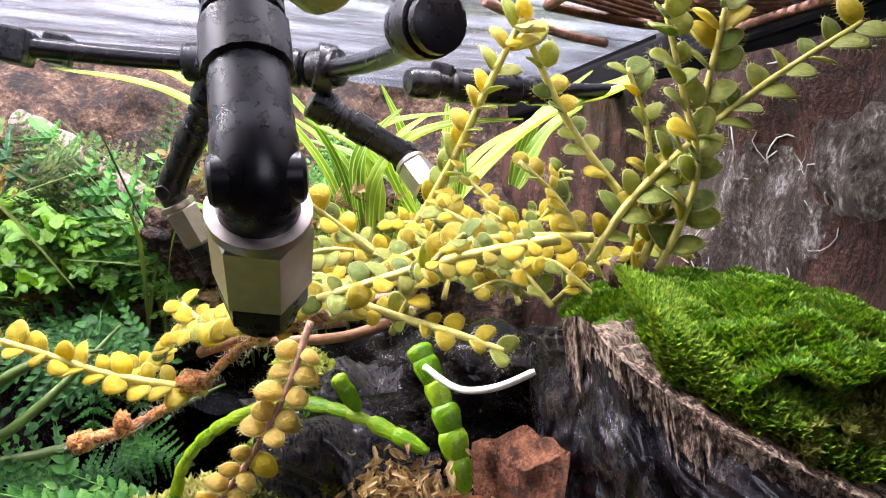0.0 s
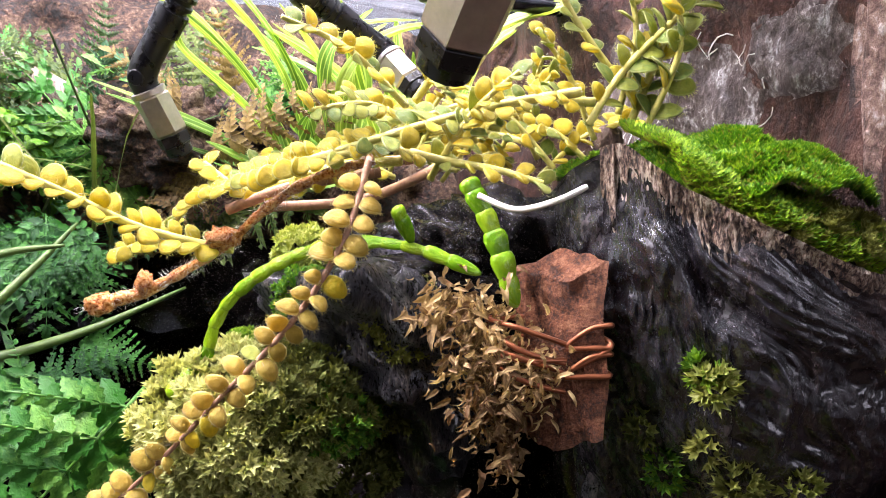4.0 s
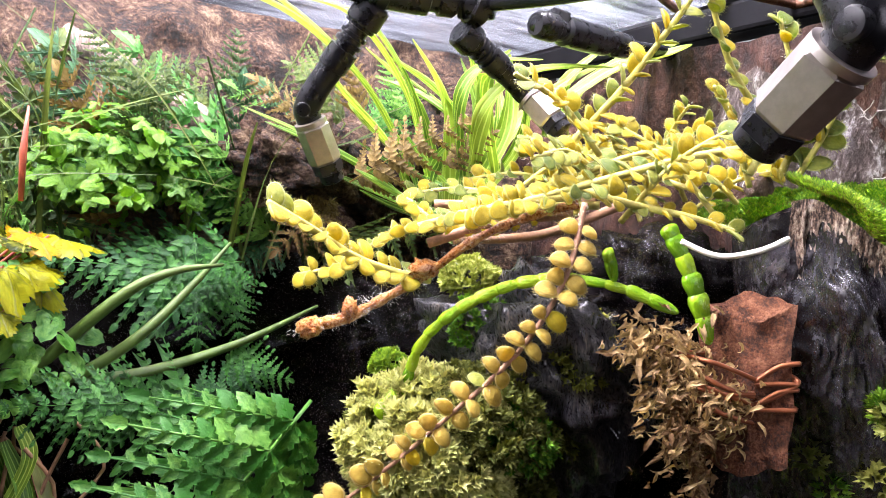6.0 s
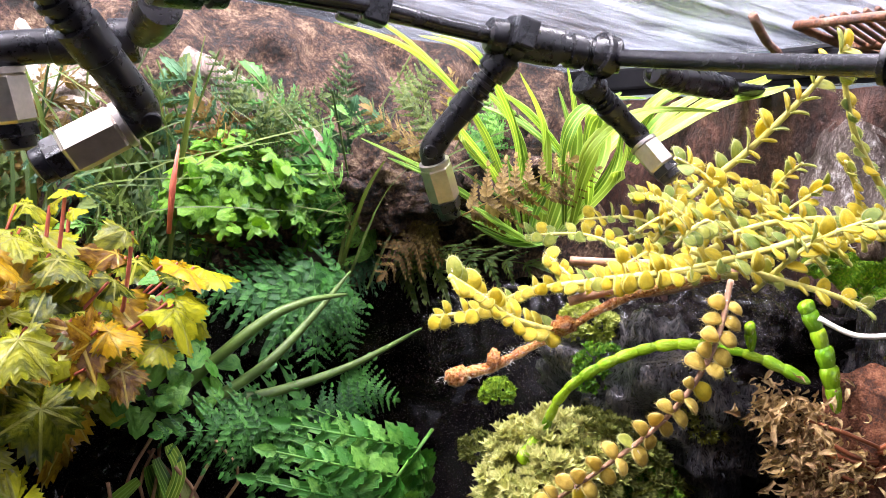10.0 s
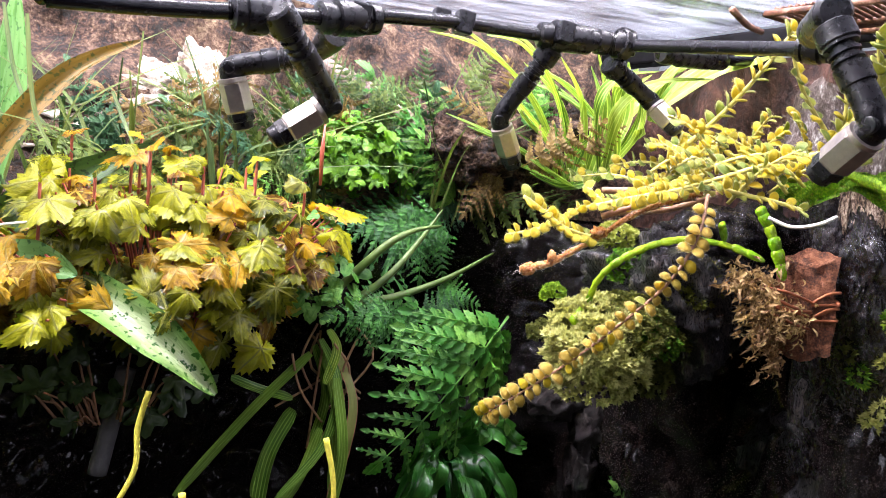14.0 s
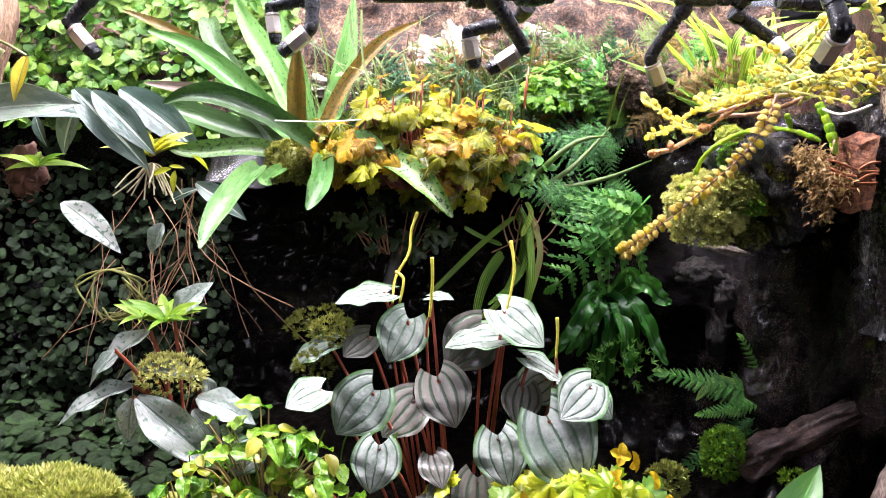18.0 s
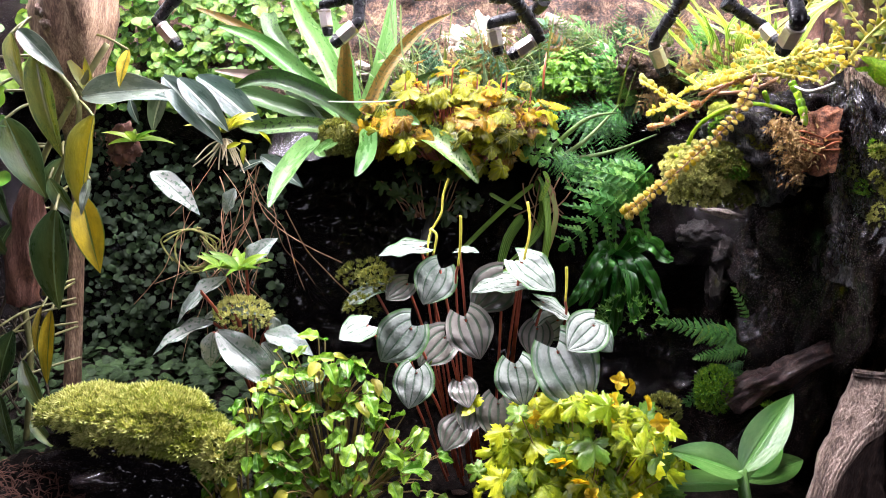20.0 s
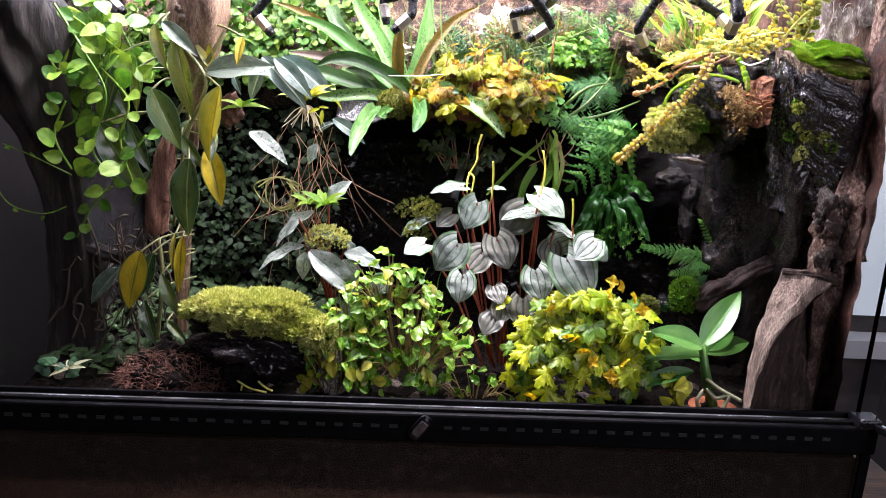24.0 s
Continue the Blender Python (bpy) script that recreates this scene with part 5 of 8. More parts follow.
# ---- soil ledge dressing: pale stones, driftwood, grass blades ----
for k, (c, s) in enumerate((((0.069, 0.370, 0.529), (0.05, 0.03, 0.028)), ((0.040, 0.370, 0.514), (0.055, 0.03, 0.02)), ((-0.036, 0.370, 0.497), (0.04, 0.03, 0.016)), ((0.592, 0.330, 0.583), (0.05, 0.03, 0.02)), ((0.091, 0.370, 0.538), (0.03, 0.02, 0.03)))):
    solo("pale_stone", lump("pale_stone", c, Vector(s) * 0.72, PALEROCK, 0.6, 2.4, 5, 3.3 * k), "pale cream stone lying on the clay bank", "stone", group="pale stones on the bank")
stick = Geo()
sp = spline([(0.151, 0.335, 0.562), (0.182, 0.325, 0.548), (0.212, 0.310, 0.528), (0.231, 0.300, 0.511)], 10)
stick.tube(sp, [0.006 + 0.0022 * noise.noise((i * 0.4, 2, 0)) for i in range(len(sp))], 10)
solo("grey_stick", stick.mesh("grey_stick", GREYWOOD), "weathered grey stick lying across the ledge", "stick")
for k, (c, s) in enumerate((((0.251, 0.290, 0.513), (0.03, 0.02, 0.022)), ((0.246, 0.300, 0.510), (0.035, 0.025, 0.02)), ((0.216, 0.330, 0.480), (0.05, 0.03, 0.03)), ((0.324, 0.330, 0.523), (0.05, 0.03, 0.04)))):
    solo("clay_clod", lump("clay_clod", c, s, CLAY, 0.4, 2.2, 5, 1.7 + k), "crumbly red brown clay clod on the ledge", "soil clod", group="clay clods on the ledge")
GRASS = leaf_mat("thin_green_blade", (0.025, 0.07, 0.010), (0.16, 0.22, 0.035), rough=0.5, glow=0.3, coat=0.0)
blades = thing("wild_grass", (0.164, 0.320, 0.502), "thin wild grass and rush blades on the bank", "grass")
rnd = random.Random(9)
for k in range(130):
    x = rnd.uniform(-0.05, 0.26)
    a = Vector((x, rnd.uniform(0.28, 0.36), 0.462))
    h = rnd.uniform(0.05, 0.115)
    l = Vector((rnd.uniform(-0.05, 0.05), rnd.uniform(-0.05, 0.02), h))
    part("blade", ribbon([a, a + l * 0.5 + Vector((0, 0, 0.006)), a + l + Vector((l.x * 0.7, 0, -0.012))], rnd.uniform(0.0008, 0.0024), n=5).mesh("blade", GRASS), blades)
for pts in (((0.039, 0.280, 0.528), (0.045, 0.270, 0.512), (0.051, 0.250, 0.499)), ((0.154, 0.200, 0.550), (0.183, 0.210, 0.527), (0.207, 0.220, 0.495)), ((0.005, 0.250, 0.558), (0.009, 0.240, 0.514), (0.023, 0.230, 0.487)), ((-0.007, 0.270, 0.564), (0.001, 0.260, 0.523), (0.026, 0.240, 0.495))):
    part("blade", ribbon(pts, 0.0016).mesh("blade", GRASS), blades)

# ---- ferns ----
FERN = leaf_mat("deep_green_fern", (0.010, 0.085, 0.012), (0.085, 0.31, 0.042), rough=0.36, glow=0.25, coat=0.15)
FERNL = leaf_mat("fresh_green_fern", (0.05, 0.24, 0.025), (0.30, 0.66, 0.11), rough=0.32, glow=0.3, coat=0.5)
FERNB = leaf_mat("blue_green_fern", (0.02, 0.09, 0.035), (0.09, 0.24, 0.10), rough=0.35, glow=0.25)
FERNO = leaf_mat("tan_dying_fern", (0.16, 0.10, 0.02), (0.44, 0.30, 0.08), rough=0.5, glow=0.4)
FERNY = leaf_mat("olive_green_fern", (0.03, 0.085, 0.010), (0.16, 0.23, 0.035), rough=0.45, glow=0.4)
FM = {}
def frond(parent, p, q, material, width=0.6, up=(0, -0.6, 0.8), var=0, twist=0.0, pairs=11, tri=1.0, bend=0.5):
    key = (material.name, var, pairs, tri, bend, round(width, 2))
    if key not in FM:
        FM[key] = fern(max(6, round(pairs * 0.9)), width * 0.80, 9, bend, tri, 0.44, var).mesh("frond", material)
    return part("frond", FM[key], parent, aim(p, q, up, 1.0, twist))
f1 = thing("rabbit_foot_fern", (0.154, 0.240, 0.420), "deep green finely cut ferns drooping over the ledge", "fern")
frond(f1, (0.240, 0.200, 0.424), (0.163, 0.168, 0.345), FERNL, 0.62, (0.15, -1, 0.25), 1, 0, 9)
frond(f1, (0.216, 0.265, 0.458), (0.149, 0.250, 0.475), FERN, 0.62, (0.1, -0.8, 0.7), 2, 0, 11)
frond(f1, (0.205, 0.270, 0.478), (0.209, 0.240, 0.435), FERN, 0.75, (0.2, -1, 0.2), 3, 0, 10)
frond(f1, (0.195, 0.260, 0.455), (0.227, 0.250, 0.463), FERN, 0.6, (0.0, -0.9, 0.5), 4, 0, 9)
frond(f1, (0.207, 0.240, 0.408), (0.152, 0.225, 0.428), FERN, 0.7, (0.1, -0.9, 0.5), 5, 0, 10)
frond(f1, (0.203, 0.235, 0.413), (0.236, 0.235, 0.429), FERN, 0.6, (0, -0.9, 0.5), 6, 0, 8)
frond(f1, (0.180, 0.220, 0.420), (0.141, 0.205, 0.427), FERN, 0.6, (0.1, -0.9, 0.5), 7, 0, 8)
frond(f1, (0.236, 0.235, 0.409), (0.185, 0.195, 0.388), FERNL, 0.72, (0.2, -0.9, 0.4), 8, 0, 9)
frond(f1, (0.216, 0.250, 0.427), (0.247, 0.240, 0.421), FERN, 0.7, (0, -0.9, 0.4), 9, 0, 9)
frond(f1, (0.227, 0.270, 0.466), (0.172, 0.250, 0.470), FERN, 0.6, (0.1, -0.8, 0.6), 10, 0, 10)
frond(f1, (0.216, 0.270, 0.468), (0.226, 0.250, 0.436), FERN, 0.7, (0.1, -1, 0.3), 11, 0, 10)
f2 = thing("upper_fern", (0.238, 0.310, 0.477), "blue green and olive ferns growing on the ledge", "fern")
for k, (p, q, m_, w) in enumerate((((0.234, 0.310, 0.476), (0.207, 0.295, 0.533), FERNB, 0.55), ((0.245, 0.310, 0.484), (0.236, 0.300, 0.534), FERNB, 0.5), ((0.237, 0.310, 0.483), (0.195, 0.295, 0.515), FERNB, 0.6), ((0.256, 0.300, 0.475), (0.279, 0.280, 0.482), FERNY, 0.5), ((0.248, 0.300, 0.478), (0.223, 0.280, 0.464), FERNB, 0.6),
    ((0.262, 0.240, 0.505), (0.306, 0.215, 0.542), FERNO, 0.36), ((0.264, 0.280, 0.521), (0.228, 0.270, 0.554), FERNO, 0.45), ((0.275, 0.290, 0.534), (0.246, 0.290, 0.566), FERNY, 0.45), ((0.282, 0.290, 0.538), (0.273, 0.280, 0.575), FERNO, 0.4), ((0.270, 0.280, 0.498), (0.237, 0.260, 0.474), FERNO, 0.5), ((0.258, 0.280, 0.504), (0.274, 0.265, 0.481), FERNO, 0.45),
    ((0.306, 0.240, 0.516), (0.322, 0.225, 0.537), FERNO, 0.4), ((0.204, 0.300, 0.506), (0.174, 0.290, 0.531), FERNY, 0.5), ((0.216, 0.310, 0.529), (0.184, 0.310, 0.557), FERNY, 0.5), ((0.225, 0.310, 0.539), (0.229, 0.310, 0.578), FERNY, 0.45), ((0.258, 0.320, 0.553), (0.282, 0.320, 0.587), FERNY, 0.45), ((0.176, 0.280, 0.530), (0.200, 0.260, 0.552), FERNY, 0.5), ((0.183, 0.280, 0.508), (0.182, 0.260, 0.540), FERNY, 0.5), ((0.180, 0.300, 0.538), (0.161, 0.300, 0.567), FERNY, 0.5), ((0.312, 0.300, 0.541), (0.300, 0.300, 0.574), FERNL, 0.5), ((0.297, 0.300, 0.529), (0.314, 0.300, 0.562), FERNL, 0.6))):
    frond(f2, p, q, m_, w * 1.1, (0.1 * ((k % 3) - 1), -0.8, 0.6), 20 + k % 4, (k * 37) % 40 - 20, 9, 0.6)
rnd = random.Random(41)
for k in range(34):
    p = Vector((rnd.uniform(0.03, 0.30), rnd.uniform(0.29, 0.345), rnd.uniform(0.462, 0.50)))
    d = Vector((rnd.uniform(-0.6, 0.6), rnd.uniform(-0.7, -0.1), rnd.uniform(0.15, 1.0))).normalized() * rnd.uniform(0.055, 0.10)
    frond(f2, p, p + d, (FERNY, FERNO, FERNB, FERNL, FERNY)[k % 5], 0.5, (rnd.uniform(-0.3, 0.3), -0.8, 0.6), 20 + k % 4, rnd.uniform(-25, 25), 9, 0.6)
    if k % 2:
        g = Geo()
        e = p + Vector((rnd.uniform(-0.03, 0.03), rnd.uniform(-0.03, 0.0), rnd.uniform(0.05, 0.10)))
        g.tube(spline([p, p.lerp(e, 0.5) + Vector((rnd.uniform(-0.008, 0.008), -0.004, 0.004)), e], 4), 0.0005, 5, False)
        part("wiry_stem", g.mesh("wiry_stem", GRASS), f2)
STEM = plain_mat("thick_green_stem", (0.075, 0.13, 0.025), 0.4, var=0.3, scale=150, coat=0.3)
stems = thing("thick_stemmed_plant", (0.150, 0.240, 0.420), "thick green tapering stems without leaves", "plant")
for pts, r in ((((0.150, 0.240, 0.428), (0.176, 0.235, 0.455), (0.193, 0.235, 0.465), (0.213, 0.240, 0.468)), 0.0034), (((0.157, 0.240, 0.420), (0.182, 0.240, 0.438), (0.201, 0.245, 0.457), (0.217, 0.250, 0.476)), 0.0032), (((0.153, 0.240, 0.422), (0.185, 0.245, 0.424), (0.222, 0.250, 0.434), (0.258, 0.258, 0.449)), 0.0036)):
    g = Geo()
    ln = spline(pts, 8)
    g.tube(ln, [0.72 * r * (1 - 0.85 * (i / len(ln)) ** 2) for i in range(len(ln))], 9)
    part("stem", g.mesh("stem", STEM), stems)
part("rootstock", lump("rootstock", (0.153, 0.245, 0.418), (0.014, 0.012, 0.012), EARTH, 0.4, 3, 4, 2.0), stems)

# ---- hanging strap leaves under the ledge ----
hang = thing("hanging_strap_orchid", (0.146, 0.230, 0.406), "bundle of hanging green and pink strap leaves", "orchid")
for k, (pts, w, m_) in enumerate((
    (((0.143, 0.230, 0.406), (0.151, 0.220, 0.384), (0.144, 0.215, 0.352), (0.119, 0.210, 0.327)), 0.0045, DSTRAP), (((0.152, 0.230, 0.399), (0.160, 0.220, 0.374), (0.156, 0.215, 0.347), (0.147, 0.210, 0.322)), 0.0048, PINKS), (((0.147, 0.230, 0.411), (0.151, 0.225, 0.401), (0.144, 0.220, 0.384)), 0.0045, STRAP), (((0.138, 0.230, 0.398), (0.108, 0.225, 0.371), (0.070, 0.220, 0.330)), 0.0055, DSTRAP), (((0.097, 0.230, 0.387), (0.111, 0.230, 0.380), (0.129, 0.228, 0.374)), 0.006, DSTRAP),
    (((0.146, 0.235, 0.398), (0.154, 0.230, 0.364), (0.154, 0.230, 0.313)), 0.006, DSTRAP), (((0.141, 0.235, 0.401), (0.148, 0.232, 0.373), (0.140, 0.230, 0.342)), 0.005, DSTRAP), (((0.132, 0.240, 0.363), (0.119, 0.235, 0.342), (0.111, 0.230, 0.318)), 0.007, DSTRAP), (((0.128, 0.220, 0.370), (0.115, 0.215, 0.348), (0.109, 0.210, 0.318)), 0.0065, DSTRAP), (((0.143, 0.220, 0.359), (0.127, 0.215, 0.326), (0.097, 0.210, 0.305)), 0.005, DSTRAP), (((0.150, 0.220, 0.387), (0.153, 0.210, 0.348), (0.146, 0.210, 0.309)), 0.0055, DSTRAP))):
    part("leaf", ribbon(pts, w, blunt=True).mesh("leaf", m_), hang)
g = Geo()
for k in range(9):
    a = Vector((0.144, 0.235, 0.408)) + Vector((rnd.uniform(-0.02, 0.02), rnd.uniform(-0.01, 0.01), rnd.uniform(-0.01, 0.01)))
    g.tube(spline([a, a + Vector((rnd.uniform(-0.015, 0.015), 0, -0.02)), a + Vector((rnd.uniform(-0.03, 0.03), 0, rnd.uniform(-0.06, -0.03)))], 4), 0.0007, 5, False)
tagged(part("root_mass", g.mesh("root_mass", BROWNVINE), hang), kind="stuff")

# ---- green lobed-leaf cushion, small bright leaves ----
LOBE = lobed(5, 0.46, 0.05, 0.15, 32)
LOBE3 = lobed(3, 0.42, 0.04, 0.12, 26)
CUSH = leaf_mat("vivid_green_small_leaf", (0.035, 0.16, 0.004), (0.19, 0.46, 0.010), rough=0.4, glow=0.4)
def leaf_mound(name, base, label, category, centre, size, count, leaf, mesh, seed, low=-0.2, face=(0, -0.7, 0.7), spread=0.5, stemmat=None, rise=0.0, thing_=None, tuck=0.55, uneven=0.45, droop=0.55):
    rnd = random.Random(seed)
    th = thing_ or thing(name, base, label, category)
    pick = on_ellipsoid(centre, size, low)
    sg = Geo()
    for k in range(count):
        p, n = pick(rnd)
        if p.y > centre[1] + size[1] * 0.5:
            continue
        p = Vector(centre) + (p - Vector(centre)) * (1 + uneven * noise.noise((p - Vector(centre)) * 42 + Vector((seed, 0, 0))))
        depth = rnd.random() ** 0.6
        p = Vector(centre).lerp(p, tuck + (1 - tuck) * depth)
        n = (n.normalized() * 0.7 + Vector(face) + Vector((rnd.gauss(0, spread), rnd.gauss(0, spread), rnd.gauss(0, spread)))).normalized()
        d = (n.cross(Vector((rnd.uniform(-1, 1), rnd.uniform(-1, 1), 0.2))).normalized() + Vector((0, -0.2, -droop)))
        d.normalize()
        L = leaf * rnd.uniform(0.65, 1.2)
        me = rnd.choice(mesh)
        part("leaf", me, th, aim(p, p + d * L, n))
        if stemmat:
            c = Vector((centre[0] + (p.x - centre[0]) * 0.45, centre[1] + (p.y - centre[1]) * 0.5, centre[2] - size[2] * 0.8))
            sg.tube([c, c.lerp(p, 0.6) + Vector((0, 0, 0.004)), p], [0.0008, 0.0006, 0.0005], 5, False)
    if stemmat:
        tagged(part("stalk_mass", sg.mesh("stalk_mass", stemmat), th), kind="stuff")
    return th
leaf_mound("green_leaf_cushion", (0.176, 0.280, 0.488), "vivid green cushion of small lobed leaves on the ledge", "plant", (0.176, 0.285, 0.500), (0.032, 0.02, 0.026), 620, 0.0072, [LOBE.mesh("leaf", CUSH), LOBE3.mesh("leaf", CUSH)], 4, -0.4)
leaf_mound("green_leaf_cushion", (0.210, 0.260, 0.487), "vivid green cushion of small lobed leaves on the ledge", "plant", (0.202, 0.310, 0.482), (0.03, 0.02, 0.015), 60, 0.012, [LOBE.mesh("leaf", CUSH)], 5, -0.4)
leaf_mound("green_leaf_cushion", (0.150, 0.240, 0.446), "small green leaves and moss below the ledge edge", "plant", (0.147, 0.235, 0.442), (0.018, 0.012, 0.03), 55, 0.008, [LOBE3.mesh("leaf", FERNL)], 6, -0.9)
seedl = thing("small_leaf_seedling", (0.149, 0.235, 0.448), "seedling with a few light green and yellow leaves", "plant")
YLEAF = leaf_mat("yellow_green_blade", (0.40, 0.48, 0.02), (0.72, 0.72, 0.05), rough=0.3, glow=0.45)
part("leaf", blade(0.42, "lance", 0.9, 0.2).mesh("leaf", YLEAF), seedl, aim((0.142, 0.240, 0.467), (0.154, 0.232, 0.458), (0.5, -0.8, 0.5)))
part("leaf", LOBE.mesh("leaf", FERNL), seedl, aim((0.145, 0.235, 0.446), (0.139, 0.230, 0.432), (0, -1, 0.3)))
part("leaf", LOBE3.mesh("leaf", YLEAF), seedl, aim((0.126, 0.232, 0.429), (0.130, 0.230, 0.418), (0, -1, 0.3)))
part("leaf", LOBE3.mesh("leaf", YLEAF), seedl, aim((0.132, 0.235, 0.440), (0.131, 0.232, 0.432), (0, -1, 0.3)))

# ---- begonia with glossy orange-yellow maple leaves ----
BEG = leaf_mat("glossy_amber_leaf", (0.12, 0.05, 0.003), (0.70, 0.44, 0.016), vein=(0.30, 0.22, 0.03), veins=1.0, vein_width=0.02, rough=0.10, glow=0.4, coat=0.9, size=110, relief=1.2)
BEGG = leaf_mat("glossy_olive_leaf", (0.05, 0.075, 0.004), (0.50, 0.52, 0.020), vein=(0.26, 0.27, 0.04), veins=1.0, vein_width=0.02, rough=0.10, glow=0.4, coat=0.9, size=110, relief=1.2)
REDST = plain_mat("red_stalk", (0.30, 0.065, 0.035), 0.45, var=0.3)
BL = [lobed(5, 0.24, 0.11, 0.16 + 0.06 * k, 58, k).mesh("leaf", (BEG, BEGG, BEGG)[k % 3]) for k in range(6)]
beg = leaf_mound("maple_leaf_begonia", (0.061, 0.200, 0.421), "begonia mound of glossy amber and olive maple shaped leaves", "plant", (0.064, 0.235, 0.453), (0.078, 0.062, 0.042), 330, 0.0175, BL, 12, -0.35, (0, -0.6, 0.95), 0.36, REDST, droop=0.3)
leaf_mound("", None, "", "", (0.026, 0.205, 0.446), (0.042, 0.03, 0.020), 60, 0.0185, BL, 13, -0.9, (0, -1, 0.4), 0.4, None, 0, beg)
leaf_mound("", None, "", "", (0.092, 0.205, 0.440), (0.032, 0.03, 0.030), 55, 0.0175, BL, 14, -0.9, (0, -1, 0.4), 0.4, None, 0, beg)
rnd = random.Random(44)
for k in range(16):
    e = Vector((rnd.uniform(0.0, 0.13), rnd.uniform(0.20, 0.27), rnd.uniform(0.485, 0.512)))
    g = Geo()
    g.tube(spline([e - Vector((0.004, -0.01, 0.05)), e - Vector((0.001, 0, 0.025)), e], 4), [0.0007] * 8 + [0.0005], 6, False)
    st = part("flower_stalk", g.mesh("flower_stalk", REDST), beg)
    part("leaf_bud", BL[k % 6], st, aim(e, e + Vector((rnd.uniform(-1, 1), -0.6, rnd.uniform(-0.3, 0.8))).normalized() * rnd.uniform(0.007, 0.013), (0, -0.6, 0.8)))
# ivy under the ledge, the hollow's shade put into its leaf colour
IVY = leaf_mat("shade_toned_ivy_leaf", (0.02, 0.06, 0.012), (0.08, 0.14, 0.03), rough=0.5, glow=0.2)
leaf_mound("trailing_ivy", (0.030, 0.260, 0.402), "trailing ivy with small lobed leaves under the ledge, toned dark for shade", "plant", (0.040, 0.260, 0.384), (0.05, 0.012, 0.035), 34, 0.016, [LOBE.mesh("leaf", IVY)], 15, -0.9, (0, -1, 0.2), 0.2, BROWNVINE)
redbud = thing("red_shoot", (0.142, 0.250, 0.505), "slender red leaf shoot beside the begonia", "plant")
g = Geo()
g.tube([(0.143, 0.250, 0.487), (0.143, 0.250, 0.505), (0.144, 0.250, 0.521)], [0.0009, 0.0013, 0.0004], 7)
part("shoot", g.mesh("shoot", REDST), redbud)

# ---- bromeliad ----
BROM = leaf_mat("green_bromeliad_leaf", (0.022, 0.07, 0.012), (0.09, 0.19, 0.04), rough=0.4, glow=0.25, spots=(0.010, 0.028, 0.006), spot_scale=420, spot_at=0.55, coat=0.2)
BROMP = leaf_mat("pale_bromeliad_leaf", (0.04, 0.14, 0.025), (0.17, 0.36, 0.10), rough=0.28, glow=0.3, spots=(0.03, 0.10, 0.02), spot_scale=380, spot_at=0.60, coat=0.2)
BROMB = leaf_mat("bronze_bromeliad_leaf", (0.10, 0.06, 0.010), (0.28, 0.18, 0.03), rough=0.32, glow=0.3, spots=(0.05, 0.055, 0.012), spot_scale=420, spot_at=0.54, coat=0.3)
BROMG = leaf_mat("fresh_bromeliad_leaf", (0.05, 0.15, 0.02), (0.20, 0.38, 0.08), rough=0.24, glow=0.3, spots=(0.025, 0.09, 0.012), spot_scale=420, spot_at=0.57, coat=0.6, patch=(0.50, 0.58, 0.34))
BROMD = leaf_mat("dark_bromeliad_leaf", (0.025, 0.07, 0.02), (0.09, 0.18, 0.06), rough=0.3, glow=0.2, coat=0.4)
BROMV = leaf_mat("purple_grey_bromeliad_leaf", (0.12, 0.08, 0.07), (0.28, 0.22, 0.17), rough=0.35, glow=0.2)
brom = thing("bromeliad", (-0.031, 0.235, 0.439), "large bromeliad with spotted green and bronze strap leaves", "bromeliad")
